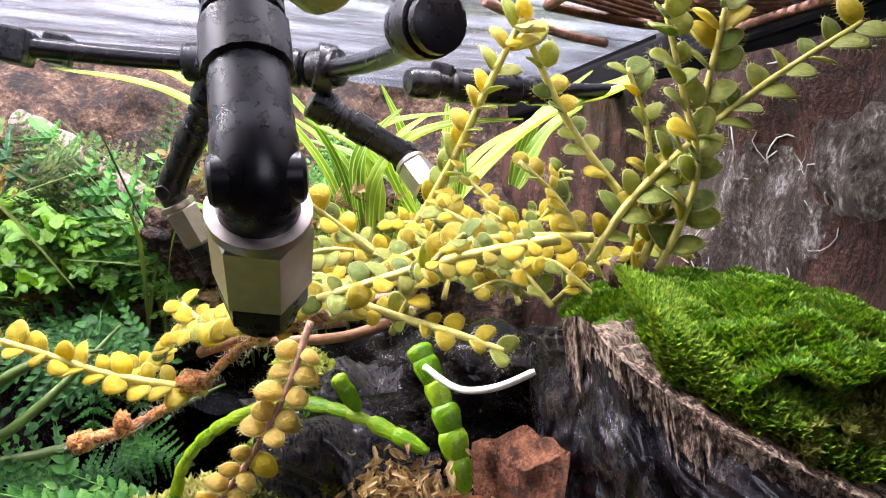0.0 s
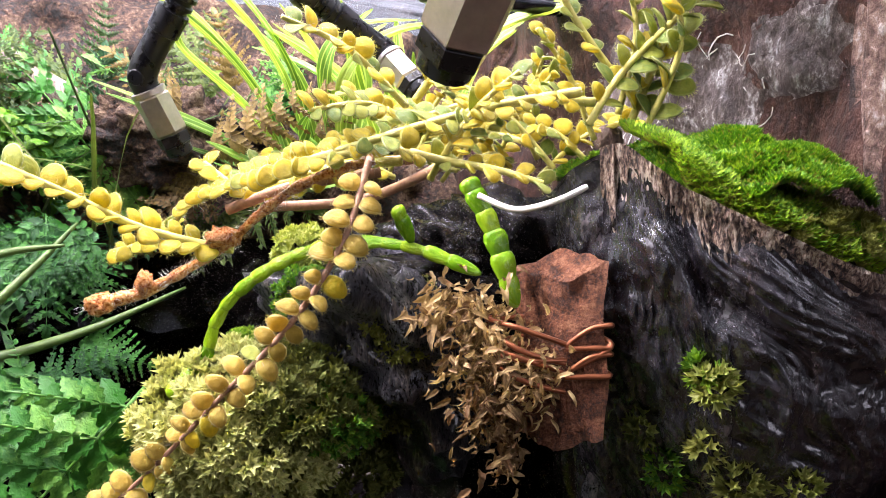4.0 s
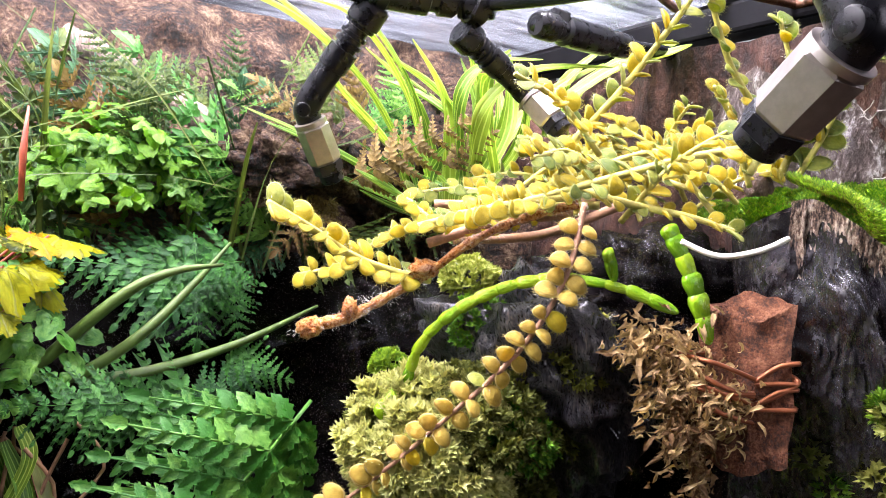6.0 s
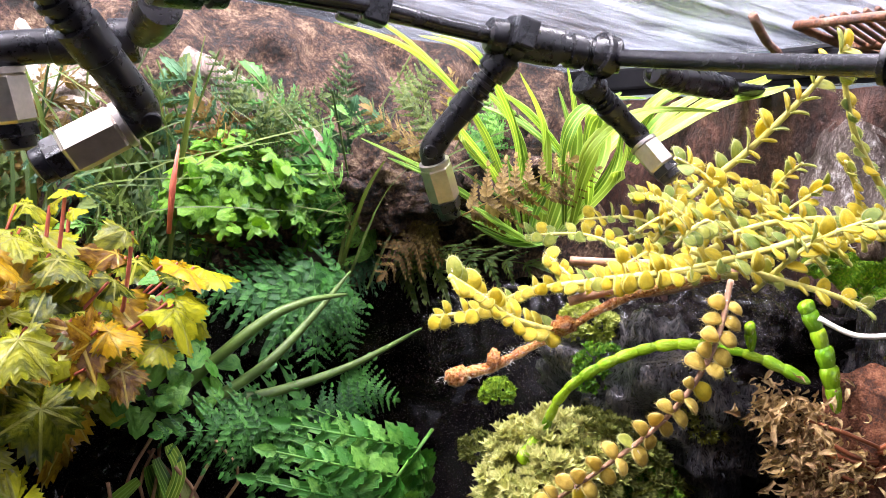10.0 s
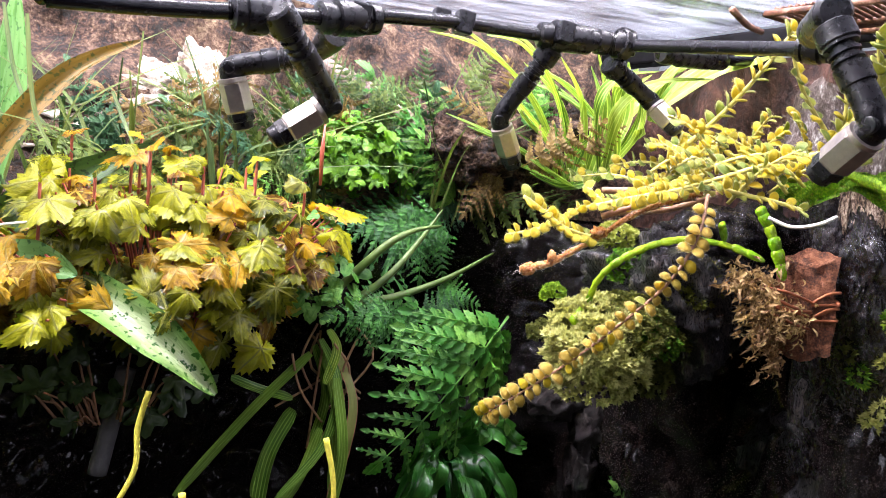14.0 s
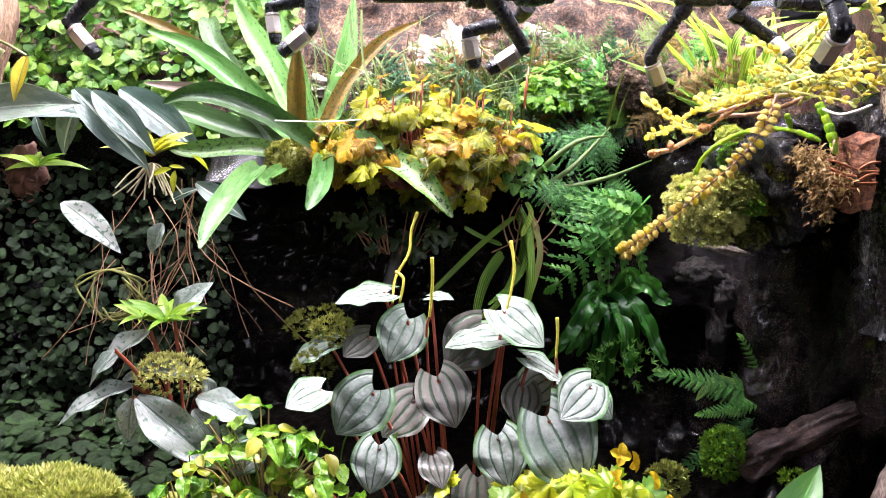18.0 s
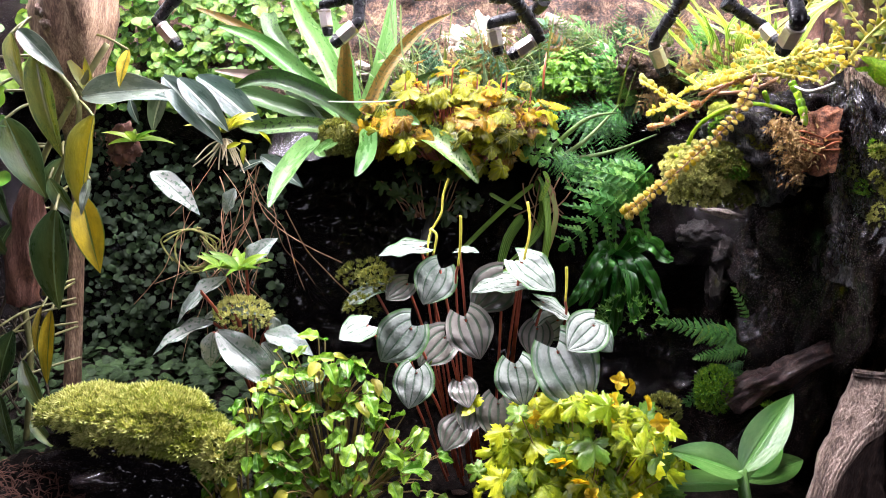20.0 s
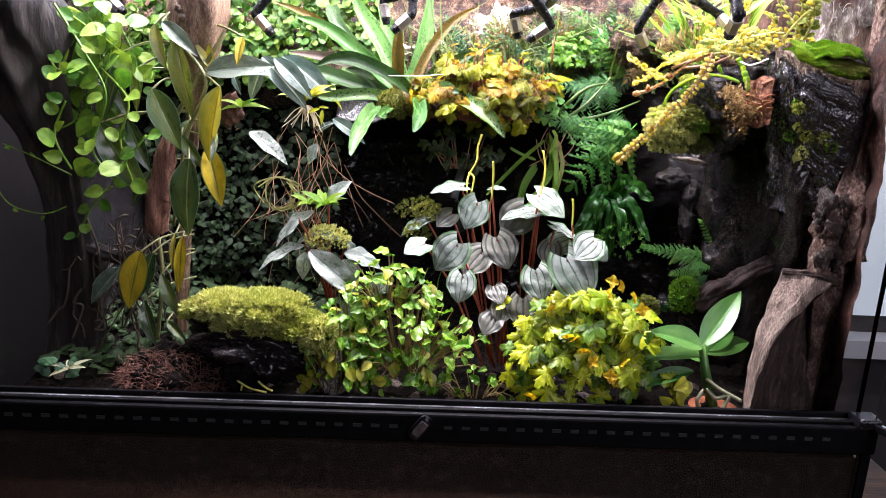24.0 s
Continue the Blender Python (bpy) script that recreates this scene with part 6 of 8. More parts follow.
for pts, w, m_ in (
    (((-0.026, 0.235, 0.451), (-0.007, 0.245, 0.497), (0.022, 0.250, 0.534), (0.052, 0.250, 0.552)), 0.020, BROMB), (((-0.042, 0.235, 0.450), (-0.043, 0.230, 0.490), (-0.043, 0.230, 0.527)), 0.027, BROMB), (((-0.047, 0.240, 0.454), (-0.085, 0.250, 0.488), (-0.130, 0.255, 0.520), (-0.169, 0.260, 0.533)), 0.034, BROMP), (((-0.053, 0.250, 0.457), (-0.098, 0.270, 0.496), (-0.154, 0.280, 0.534), (-0.199, 0.285, 0.551)), 0.024, BROMB), (((-0.042, 0.260, 0.457), (-0.065, 0.270, 0.503), (-0.092, 0.280, 0.543), (-0.104, 0.280, 0.567)), 0.036, BROMP),
    (((-0.039, 0.270, 0.457), (-0.055, 0.285, 0.513), (-0.073, 0.290, 0.562)), 0.034, BROMP), (((-0.028, 0.280, 0.457), (-0.013, 0.300, 0.512), (-0.007, 0.310, 0.575)), 0.036, BROMP), (((-0.023, 0.220, 0.448), (-0.052, 0.190, 0.469), (-0.087, 0.175, 0.483), (-0.112, 0.175, 0.483), (-0.130, 0.180, 0.476)), 0.032, BROM), (((-0.063, 0.280, 0.460), (-0.117, 0.290, 0.483), (-0.184, 0.290, 0.492)), 0.030, BROMV), (((-0.042, 0.240, 0.438), (-0.078, 0.220, 0.445), (-0.124, 0.210, 0.441), (-0.142, 0.210, 0.449)), 0.028, BROM),
    (((-0.040, 0.250, 0.441), (-0.103, 0.270, 0.458), (-0.156, 0.280, 0.472), (-0.197, 0.290, 0.478)), 0.036, BROMD), (((-0.065, 0.200, 0.434), (-0.073, 0.160, 0.421), (-0.080, 0.125, 0.402), (-0.083, 0.106, 0.386)), 0.030, BROMP), (((-0.017, 0.200, 0.444), (-0.013, 0.165, 0.431), (-0.015, 0.145, 0.419), (-0.019, 0.135, 0.410)), 0.028, BROMP), (((0.026, 0.196, 0.446), (0.046, 0.172, 0.439), (0.066, 0.160, 0.425), (0.0825, 0.161, 0.4055)), 0.033, BROMG), (((-0.049, 0.210, 0.432), (-0.057, 0.180, 0.425), (-0.050, 0.170, 0.422)), 0.018, BROMP),
    (((-0.014, 0.240, 0.452), (0.011, 0.235, 0.478), (0.063, 0.235, 0.505)), 0.030, BROM), (((-0.015, 0.220, 0.449), (0.011, 0.190, 0.456), (0.030, 0.180, 0.452)), 0.030, BROMP), (((-0.063, 0.260, 0.448), (-0.082, 0.270, 0.468), (-0.110, 0.280, 0.474)), 0.03, BROM), (((-0.131, 0.300, 0.551), (-0.124, 0.290, 0.529), (-0.090, 0.270, 0.497)), 0.03, BROM), (((0.010, 0.250, 0.444), (0.069, 0.240, 0.465), (0.094, 0.235, 0.470)), 0.026, BROM)):
    part("leaf", ribbon(pts, w * 0.54, 0.7, n=10, up=(0.1, -0.9, 0.5)).mesh("leaf", m_), brom)
part("crown", lump("crown", (-0.028, 0.240, 0.438), (0.022, 0.02, 0.016), BROMB, 0.3, 2, 3, 1.0), brom)
mb = thing("moss_ball", (-0.048, 0.222, 0.434), "round olive moss ball under the bromeliad", "moss")
part("core", lump("core", (-0.048, 0.226, 0.434), (0.014, 0.012, 0.013), OMOSS, 0.2, 2, 3), mb)
part("moss", tufts(on_ellipsoid((-0.048, 0.226, 0.434), (0.016, 0.014, 0.015), -0.9), 700, 0.003, 51).mesh("moss", OMOSS, False), mb)
g = Geo()
g.tube(spline([(-0.050, 0.180, 0.468), (-0.015, 0.185, 0.469), (0.014, 0.190, 0.472)], 5), 0.0005, 6)
solo("pale_thread", g.mesh("pale_thread", HAIR), "thin pale nylon thread stretched by the bromeliad", "thread")

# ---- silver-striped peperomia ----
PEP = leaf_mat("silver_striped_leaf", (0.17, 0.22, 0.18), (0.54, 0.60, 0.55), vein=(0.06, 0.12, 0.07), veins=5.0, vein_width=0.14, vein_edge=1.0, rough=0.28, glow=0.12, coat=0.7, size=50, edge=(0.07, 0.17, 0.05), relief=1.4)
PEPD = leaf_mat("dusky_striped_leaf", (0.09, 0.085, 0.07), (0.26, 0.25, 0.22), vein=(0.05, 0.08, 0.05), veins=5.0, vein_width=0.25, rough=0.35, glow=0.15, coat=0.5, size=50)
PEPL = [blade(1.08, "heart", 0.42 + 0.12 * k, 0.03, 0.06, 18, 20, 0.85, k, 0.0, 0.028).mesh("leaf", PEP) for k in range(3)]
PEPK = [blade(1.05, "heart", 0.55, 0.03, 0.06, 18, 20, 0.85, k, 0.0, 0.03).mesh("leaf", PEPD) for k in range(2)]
pep = thing("peperomia", (0.11, 0.11, 0.15), "peperomia with heart shaped silver leaves striped dark green on red stalks", "plant")
sg = Geo()
for k, (b, t, u, dk, w) in enumerate((
    ((0.0379, 0.143, 0.3522), (-0.0043, 0.137, 0.351), (0, -0.12, 1), 0, 1.00), ((0.0541, 0.128, 0.3377), (0.0405, 0.106, 0.3097), (0.05, -0.9, 0.6), 0, 1.00), ((0.1223, 0.125, 0.3293), (0.0736, 0.119, 0.3346), (0, -0.12, 1), 0, 1.00), ((0.1171, 0.118, 0.3497), (0.1527, 0.102, 0.3313), (0.05, -0.6, 0.9), 0, 1.00),
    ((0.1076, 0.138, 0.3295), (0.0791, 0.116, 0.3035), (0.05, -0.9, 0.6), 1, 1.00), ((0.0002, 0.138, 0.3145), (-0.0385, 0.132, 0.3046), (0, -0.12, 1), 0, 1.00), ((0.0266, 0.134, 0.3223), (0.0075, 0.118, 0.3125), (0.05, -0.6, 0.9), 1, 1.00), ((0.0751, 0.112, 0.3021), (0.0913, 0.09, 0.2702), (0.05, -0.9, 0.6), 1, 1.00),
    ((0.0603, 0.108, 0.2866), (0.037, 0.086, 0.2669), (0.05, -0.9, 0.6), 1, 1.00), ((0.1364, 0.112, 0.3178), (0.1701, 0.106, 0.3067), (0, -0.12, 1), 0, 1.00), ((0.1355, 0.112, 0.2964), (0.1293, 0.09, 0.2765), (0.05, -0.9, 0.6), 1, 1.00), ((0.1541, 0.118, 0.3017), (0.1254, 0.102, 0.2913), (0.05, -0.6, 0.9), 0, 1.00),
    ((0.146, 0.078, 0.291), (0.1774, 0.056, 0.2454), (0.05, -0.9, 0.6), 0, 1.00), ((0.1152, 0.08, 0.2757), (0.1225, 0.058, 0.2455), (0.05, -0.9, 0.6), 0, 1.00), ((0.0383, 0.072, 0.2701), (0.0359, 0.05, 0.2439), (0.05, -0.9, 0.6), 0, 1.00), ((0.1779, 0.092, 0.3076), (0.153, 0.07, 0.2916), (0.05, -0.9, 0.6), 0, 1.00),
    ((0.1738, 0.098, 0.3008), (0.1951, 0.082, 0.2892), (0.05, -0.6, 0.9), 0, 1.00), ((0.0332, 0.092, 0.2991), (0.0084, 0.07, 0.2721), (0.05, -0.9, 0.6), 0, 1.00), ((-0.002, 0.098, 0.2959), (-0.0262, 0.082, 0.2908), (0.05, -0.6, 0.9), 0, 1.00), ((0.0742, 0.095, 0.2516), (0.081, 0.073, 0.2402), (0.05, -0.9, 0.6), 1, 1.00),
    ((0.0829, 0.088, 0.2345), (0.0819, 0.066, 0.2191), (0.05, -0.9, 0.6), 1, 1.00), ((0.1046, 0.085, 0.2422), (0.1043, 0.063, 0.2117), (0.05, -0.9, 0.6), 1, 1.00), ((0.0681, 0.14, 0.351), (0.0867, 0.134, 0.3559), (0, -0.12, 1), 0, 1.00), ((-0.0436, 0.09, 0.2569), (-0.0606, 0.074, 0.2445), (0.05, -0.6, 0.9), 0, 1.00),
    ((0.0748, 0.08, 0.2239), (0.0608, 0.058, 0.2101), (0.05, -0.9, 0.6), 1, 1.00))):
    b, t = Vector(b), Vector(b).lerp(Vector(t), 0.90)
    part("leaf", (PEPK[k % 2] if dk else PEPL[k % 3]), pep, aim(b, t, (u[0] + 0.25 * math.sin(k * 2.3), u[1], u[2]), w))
    foot = Vector((0.105 + (b.x - 0.105) * 0.35, 0.12 + 0.2 * (b.y - 0.12), 0.15))
    sg = Geo()
    sg.tube(spline([foot, foot.lerp(b, 0.55) + Vector((0, 0, 0.014)), b + (Vector(t) - b) * 0.06], 6), 0.0012, 7, False)
    part("stalk", sg.mesh("stalk", REDST), pep)
SPIKE = plain_mat("yellow_flower_spike", (0.55, 0.50, 0.06), 0.5, var=0.25, scale=500, bump=0.6)
for pts in (((0.042, 0.140, 0.345), (0.043, 0.150, 0.361), (0.052, 0.155, 0.379), (0.053, 0.160, 0.394), (0.057, 0.163, 0.408)), ((0.068, 0.120, 0.342), (0.069, 0.122, 0.364), (0.068, 0.124, 0.383)), ((0.121, 0.120, 0.348), (0.125, 0.125, 0.375), (0.122, 0.130, 0.396)), ((0.047, 0.140, 0.346), (0.049, 0.142, 0.362), (0.043, 0.145, 0.367)), ((0.156, 0.110, 0.319), (0.156, 0.112, 0.336), (0.155, 0.113, 0.347))):
    g = Geo()
    ln = spline(pts, 7)
    g.tube(ln, [0.0009 + 0.0004 * (i / len(ln)) for i in range(len(ln))], 8)
    spike = part("flower_spike", g.mesh("flower_spike", SPIKE), pep, label="yellow flower spike")
    g = Geo()
    g.tube(spline([(0.105 + 0.5 * (ln[0].x - 0.105), 0.12, 0.16), ln[0] + Vector((0, 0.004, -0.03)), ln[0]], 5), 0.0011, 6, False)
    part("spike_stalk", g.mesh("spike_stalk", REDST), spike)

# ---- silvery lance-leaved plant on the left ----
SILV = leaf_mat("silvery_lance_leaf", (0.30, 0.36, 0.32), (0.62, 0.66, 0.62), vein=(0.18, 0.25, 0.2), veins=2.0, vein_width=0.05, rough=0.28, glow=0.15, coat=0.6, spots=(0.14, 0.22, 0.16), spot_scale=16, spot_at=0.56)
SL = [blade(0.36, "lance", 0.7, 0.2, 0.18, 16, 8, 0, k).mesh("leaf", SILV) for k in range(3)]
SW = [blade(0.52, "lance", 0.6, 0.18, 0.18, 16, 8, 0, k).mesh("leaf", SILV) for k in range(2)]
silv = thing("silver_leaf_plant", (-0.115, 0.16, 0.2), "plant with silvery lance shaped leaves on red stalks", "plant")
sg = Geo()
for k, (b, t, u, w) in enumerate((
    ((-0.127, 0.135, 0.319), (-0.179, 0.120, 0.292), (0, -0.6, 0.9), 0), ((-0.136, 0.125, 0.282), (-0.192, 0.110, 0.271), (0, -0.5, 1), 0), ((-0.128, 0.110, 0.280), (-0.065, 0.085, 0.241), (-0.3, -1, 0.5), 0), ((-0.133, 0.115, 0.277), (-0.137, 0.105, 0.247), (0, -1, 0.3), 1), ((-0.091, 0.120, 0.277), (-0.047, 0.110, 0.271), (0, -0.7, 0.8), 1), ((-0.092, 0.115, 0.270), (-0.070, 0.105, 0.250), (0, -0.9, 0.5), 1), ((-0.112, 0.140, 0.331), (-0.089, 0.140, 0.357), (0, -1, 0.3), 1), ((-0.210, 0.190, 0.399), (-0.160, 0.170, 0.376), (0.2, -0.9, 0.5), 0), ((-0.129, 0.170, 0.390), (-0.141, 0.165, 0.367), (0, -1, 0.3), 1), ((-0.087, 0.130, 0.288), (-0.081, 0.125, 0.267), (0.6, -0.8, 0.2), 1), ((-0.122, 0.130, 0.296), (-0.149, 0.120, 0.289), (0, -0.6, 0.8), 0), ((-0.137, 0.100, 0.317), (-0.154, 0.090, 0.302), (0, -0.7, 0.7), 0), ((-0.127, 0.130, 0.293), (-0.094, 0.125, 0.298), (0, -0.6, 0.8), 1))):
    part("leaf", (SW if w else SL)[k % 2], silv, aim(b, t, (u[0], u[1], u[2] + 0.5), 1.0))
    b = Vector(b)
    if b.z < 0.36:
        sg.tube(spline([(-0.112, 0.165, 0.19), Vector((-0.112, 0.16, 0.23)).lerp(b, 0.6), b], 5), 0.0013, 6, False)
tagged(part("stalk_mass", sg.mesh("stalk_mass", REDST), silv), kind="stuff")
upper = thing("upper_silver_plant", (-0.219, 0.200, 0.432), "long grey green leaves spreading from the branch", "plant")
GREYG = leaf_mat("grey_green_long_leaf", (0.04, 0.08, 0.06), (0.16, 0.23, 0.19), vein=(0.4, 0.46, 0.4), veins=1.0, vein_width=0.03, rough=0.3, glow=0.15, coat=0.4)
GL = [blade(0.30, "lance", 0.7, 0.22, 0.03, 12, 6, 0, k).mesh("leaf", GREYG) for k in range(2)]
for b, t, u in (((-0.258, 0.160, 0.463), (-0.180, 0.160, 0.484), (0, -0.7, 0.8)), ((-0.188, 0.170, 0.483), (-0.132, 0.160, 0.434), (0.2, -0.9, 0.5)), ((-0.189, 0.180, 0.477), (-0.211, 0.175, 0.433), (0, -1, 0.3)), ((-0.177, 0.220, 0.485), (-0.107, 0.210, 0.445), (0, -0.8, 0.6)), ((-0.226, 0.190, 0.462), (-0.218, 0.180, 0.442), (0, -1, 0.2)), ((-0.117, 0.210, 0.416), (-0.074, 0.200, 0.395), (0, -0.8, 0.6)), ((-0.175, 0.170, 0.482), (-0.128, 0.160, 0.445), (0.2, -0.9, 0.5)), ((-0.134, 0.200, 0.402), (-0.114, 0.200, 0.417), (0, -0.8, 0.6))):
    part("leaf", GL[0], upper, aim(b, t, u, 1.15))

RFIB = plain_mat("red_brown_fibre", (0.10, 0.042, 0.028), 0.8, var=0.5)
# green rosette and yellow moss above the silver plant
ROS = leaf_mat("fresh_green_narrow_leaf", (0.12, 0.30, 0.02), (0.36, 0.55, 0.06), rough=0.35, glow=0.35)
YROS = leaf_mat("yellow_green_narrow_leaf", (0.40, 0.46, 0.02), (0.72, 0.66, 0.05), rough=0.35, glow=0.4)
NL = blade(0.24, "lance", 0.7, 0.3, 0, 8, 4)
def rosette(name, centre, n, L, material, seed, label, category, up=0.5):
    rnd = random.Random(seed)
    th = thing(name, centre, label, category)
    me = NL.mesh("leaf", material)
    for k in range(n):
        a = 6.283 * k / n + rnd.uniform(-0.3, 0.3)
        d = Vector((math.cos(a), math.sin(a) * 0.8, up + rnd.uniform(-0.3, 0.7))).normalized()
        part("leaf", me, th, aim(centre, Vector(centre) + d * L * rnd.uniform(0.7, 1.15), (0, -0.5, 1), rnd.uniform(0.8, 1.3)))
    return th
rosette("green_rosette", (-0.116, 0.135, 0.326), 13, 0.03, ROS, 3, "small rosette of narrow fresh green leaves", "plant")
rosette("green_rosette", (-0.134, 0.140, 0.327), 9, 0.022, ROS, 4, "small rosette of narrow fresh green leaves", "plant")
air = rosette("air_plant", (-0.146, 0.198, 0.436), 22, 0.034, YROS, 5, "yellow green air plant with hanging pale roots", "air plant", 0.7)
g = Geo()
rnd = random.Random(6)
for k in range(26):
    a = Vector((-0.146, 0.197, 0.431))
    d = Vector((rnd.uniform(-1, 1), rnd.uniform(-0.6, 0.2), rnd.uniform(-1.1, 0.0)))
    g.tube(spline([a, a + d * 0.012, a + d * 0.022 + Vector((rnd.uniform(-0.006, 0.006), 0, rnd.uniform(-0.012, 0)))], 4), 0.0006, 5, False)
part("root_mass", g.mesh("root_mass", plain_mat("pale_tan_roots", (0.60, 0.52, 0.36), 0.6, var=0.2)), air)
leaf_mound("", None, "", "", (-0.122, 0.195, 0.429), (0.02, 0.01, 0.016), 10, 0.016, [blade(0.3, "lance", 0.6, 0.2).mesh("leaf", YLEAF)], 7, -0.9, thing_=air)
for k, (c, s, n) in enumerate((((-0.110, 0.125, 0.291), (0.022, 0.012, 0.012), 420), ((-0.000, 0.140, 0.321), (0.014, 0.01, 0.010), 220), ((-0.012, 0.130, 0.301), (0.012, 0.01, 0.008), 150), ((-0.013, 0.160, 0.318), (0.02, 0.01, 0.014), 200))):
    mt = thing("moss_tuft", c, "yellow green moss tuft on the peat", "moss", "moss tufts on the peat")
    part("moss", tufts(on_ellipsoid(c, s, -0.6), int(n * 0.8), 0.0034, 60 + k, 0.7, 6, 0.14).mesh("moss", YMOSS if k < 1 else OMOSS, False), mt)
small = rosette("strap_seedling", (-0.211, 0.160, 0.428), 9, 0.03, ROS, 8, "tuft of thick green leaves on a cork mount", "plant", 0.3)
part("cork_mount", lump("cork_mount", (-0.226, 0.172, 0.424), (0.012, 0.010, 0.017), RFIB, 0.5, 3, 4, 2), small)
part("fibre", moss_rags((-0.226, 0.165, 0.420), (0.015, 0.01, 0.018), 160, 3, RFIB, "fibre"), small)

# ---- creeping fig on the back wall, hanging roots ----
# one fig in two tones: shade and lamplight are put into the leaf colours
FIG_SHADED = leaf_mat("shaded_tone_fig_leaf", (0.006, 0.024, 0.004), (0.030, 0.075, 0.014), rough=0.75, glow=0.2, coat=0.0)
FIG_LIT = leaf_mat("lit_tone_fig_leaf", (0.05, 0.17, 0.010), (0.28, 0.46, 0.05), rough=0.45, glow=0.35)
def wall_leaves(name, label, material, x0, x1, z0, z1, y, n, size, seed, group=""):
    rnd = random.Random(seed)
    g = Geo()
    lb = lobed(3, 0.25, 0.0, 0.1, 14)
    for _ in range(n):
        x, z = rnd.uniform(x0, x1), rnd.uniform(z0, z1)
        p = Vector((x, y + 0.012 * fbm((x, z, 5), 20) + rnd.uniform(-0.006, 0.004), z))
        d = Vector((rnd.uniform(-1, 1), -0.3, rnd.uniform(-1, 0.5))).normalized()
        g.put(lb, aim(p, p + d * size * rnd.uniform(0.6, 1.2), (rnd.uniform(-0.4, 0.4), -1, rnd.uniform(0.0, 0.9))))
    return solo(name, g.mesh(name, material), label, "creeping fig", "stuff")
wall_leaves("creeping_fig", "creeping fig on the peat wall, shade put into its dark green", FIG_SHADED, -0.40, -0.13, 0.13, 0.44, 0.362, 1900, 0.0072, 5)
wall_leaves("creeping_fig", "creeping fig under the lamp, lamplight put into its bright green", FIG_LIT, -0.40, -0.06, 0.45, 0.585, 0.335, 1700, 0.009, 6)
fig = Geo()
lb_ = lobed(3, 0.25, 0.0, 0.1, 14)
for _ in range(900):
    x, y = rnd.uniform(-0.425, -0.10), rnd.uniform(0.10, 0.37)
    p = Vector(ground_at((x + 0.439) / 0.878, (y - 0.0172) / 0.434)) + Vector((0, 0, rnd.uniform(0.002, 0.022)))
    h = rnd.uniform(0, 6.28)
    fig.put(lb_, aim(p, p + Vector((math.cos(h), math.sin(h), rnd.uniform(-0.3, 0.4))) * rnd.uniform(0.007, 0.012), (rnd.uniform(-0.5, 0.5), -0.5, 1)))
solo("creeping_fig", fig.mesh("creeping_fig", FIG_SHADED), "creeping fig over the soil, shade put into its dark green", "creeping fig", "stuff")
g = Geo()
for k in range(34):
    a = Vector((rnd.uniform(-0.19, -0.11), rnd.uniform(0.2, 0.3), rnd.uniform(0.30, 0.42)))
    p = [a]
    d = Vector((rnd.uniform(-0.6, 0.6), rnd.uniform(-0.4, 0.3), -1))
    for _ in range(5):
        d = d + Vector((rnd.uniform(-0.5, 0.5), rnd.uniform(-0.3, 0.3), rnd.uniform(-0.3, 0.3)))
        p.append(p[-1] + d.normalized() * rnd.uniform(0.012, 0.03))
    g.tube(spline(p, 3), rnd.uniform(0.0003, 0.0006), 5, False)
solo("hanging_roots", g.mesh("hanging_roots", BROWNVINE), "tangle of thin brown hanging roots on the wall", "roots", "stuff")
VINER = plain_mat("olive_vine", (0.20, 0.20, 0.05), 0.6, var=0.3)
g = Geo()
for k in range(9):
    c = Vector((-0.180, 0.200, 0.326))
    a0 = rnd.uniform(0, 6.28)
    g.tube(spline([c + Vector((math.cos(a0 + j) * 0.03 * rnd.uniform(0.5, 1.2), rnd.uniform(-0.01, 0.01), math.sin(a0 + j) * 0.02)) for j in range(4)], 6), 0.0009, 5, False)
solo("curling_vines", g.mesh("curling_vines", VINER), "curling olive vine stems before the wall", "vine", "stuff")
rod = Geo()
rod.tube(spline([(0.047, 0.300, 0.371), (0.040, 0.295, 0.346), (0.032, 0.290, 0.312)], 6), 0.0055, 12)
solo("grey_pump_tube", rod.mesh("grey_pump_tube", plain_mat("grey_tube", (0.16, 0.16, 0.17), 0.5, var=0.3)), "dull grey water tube in the hollow", "tube")

DARKBARK = rough_mat("dark_wet_bark", [(0.3, (0.006, 0.004, 0.004)), (0.6, (0.016, 0.010, 0.009)), (0.85, (0.05, 0.034, 0.028))], 40, 0.4, 1.0, 6, coat=0.2, dist=0.004)
# ---- dark strap fern, small ferns and scraps on the right wall ----
JF = leaf_mat("dark_glossy_strap_fern", (0.012, 0.09, 0.012), (0.07, 0.28, 0.036), vein=(0.02, 0.08, 0.012), veins=1.0, vein_width=0.05, rough=0.25, glow=0.2, coat=0.6)
jf = thing("strap_fern", (0.225, 0.250, 0.327), "dark glossy strap fern with wavy hanging leaves", "fern")
rnd = random.Random(15)
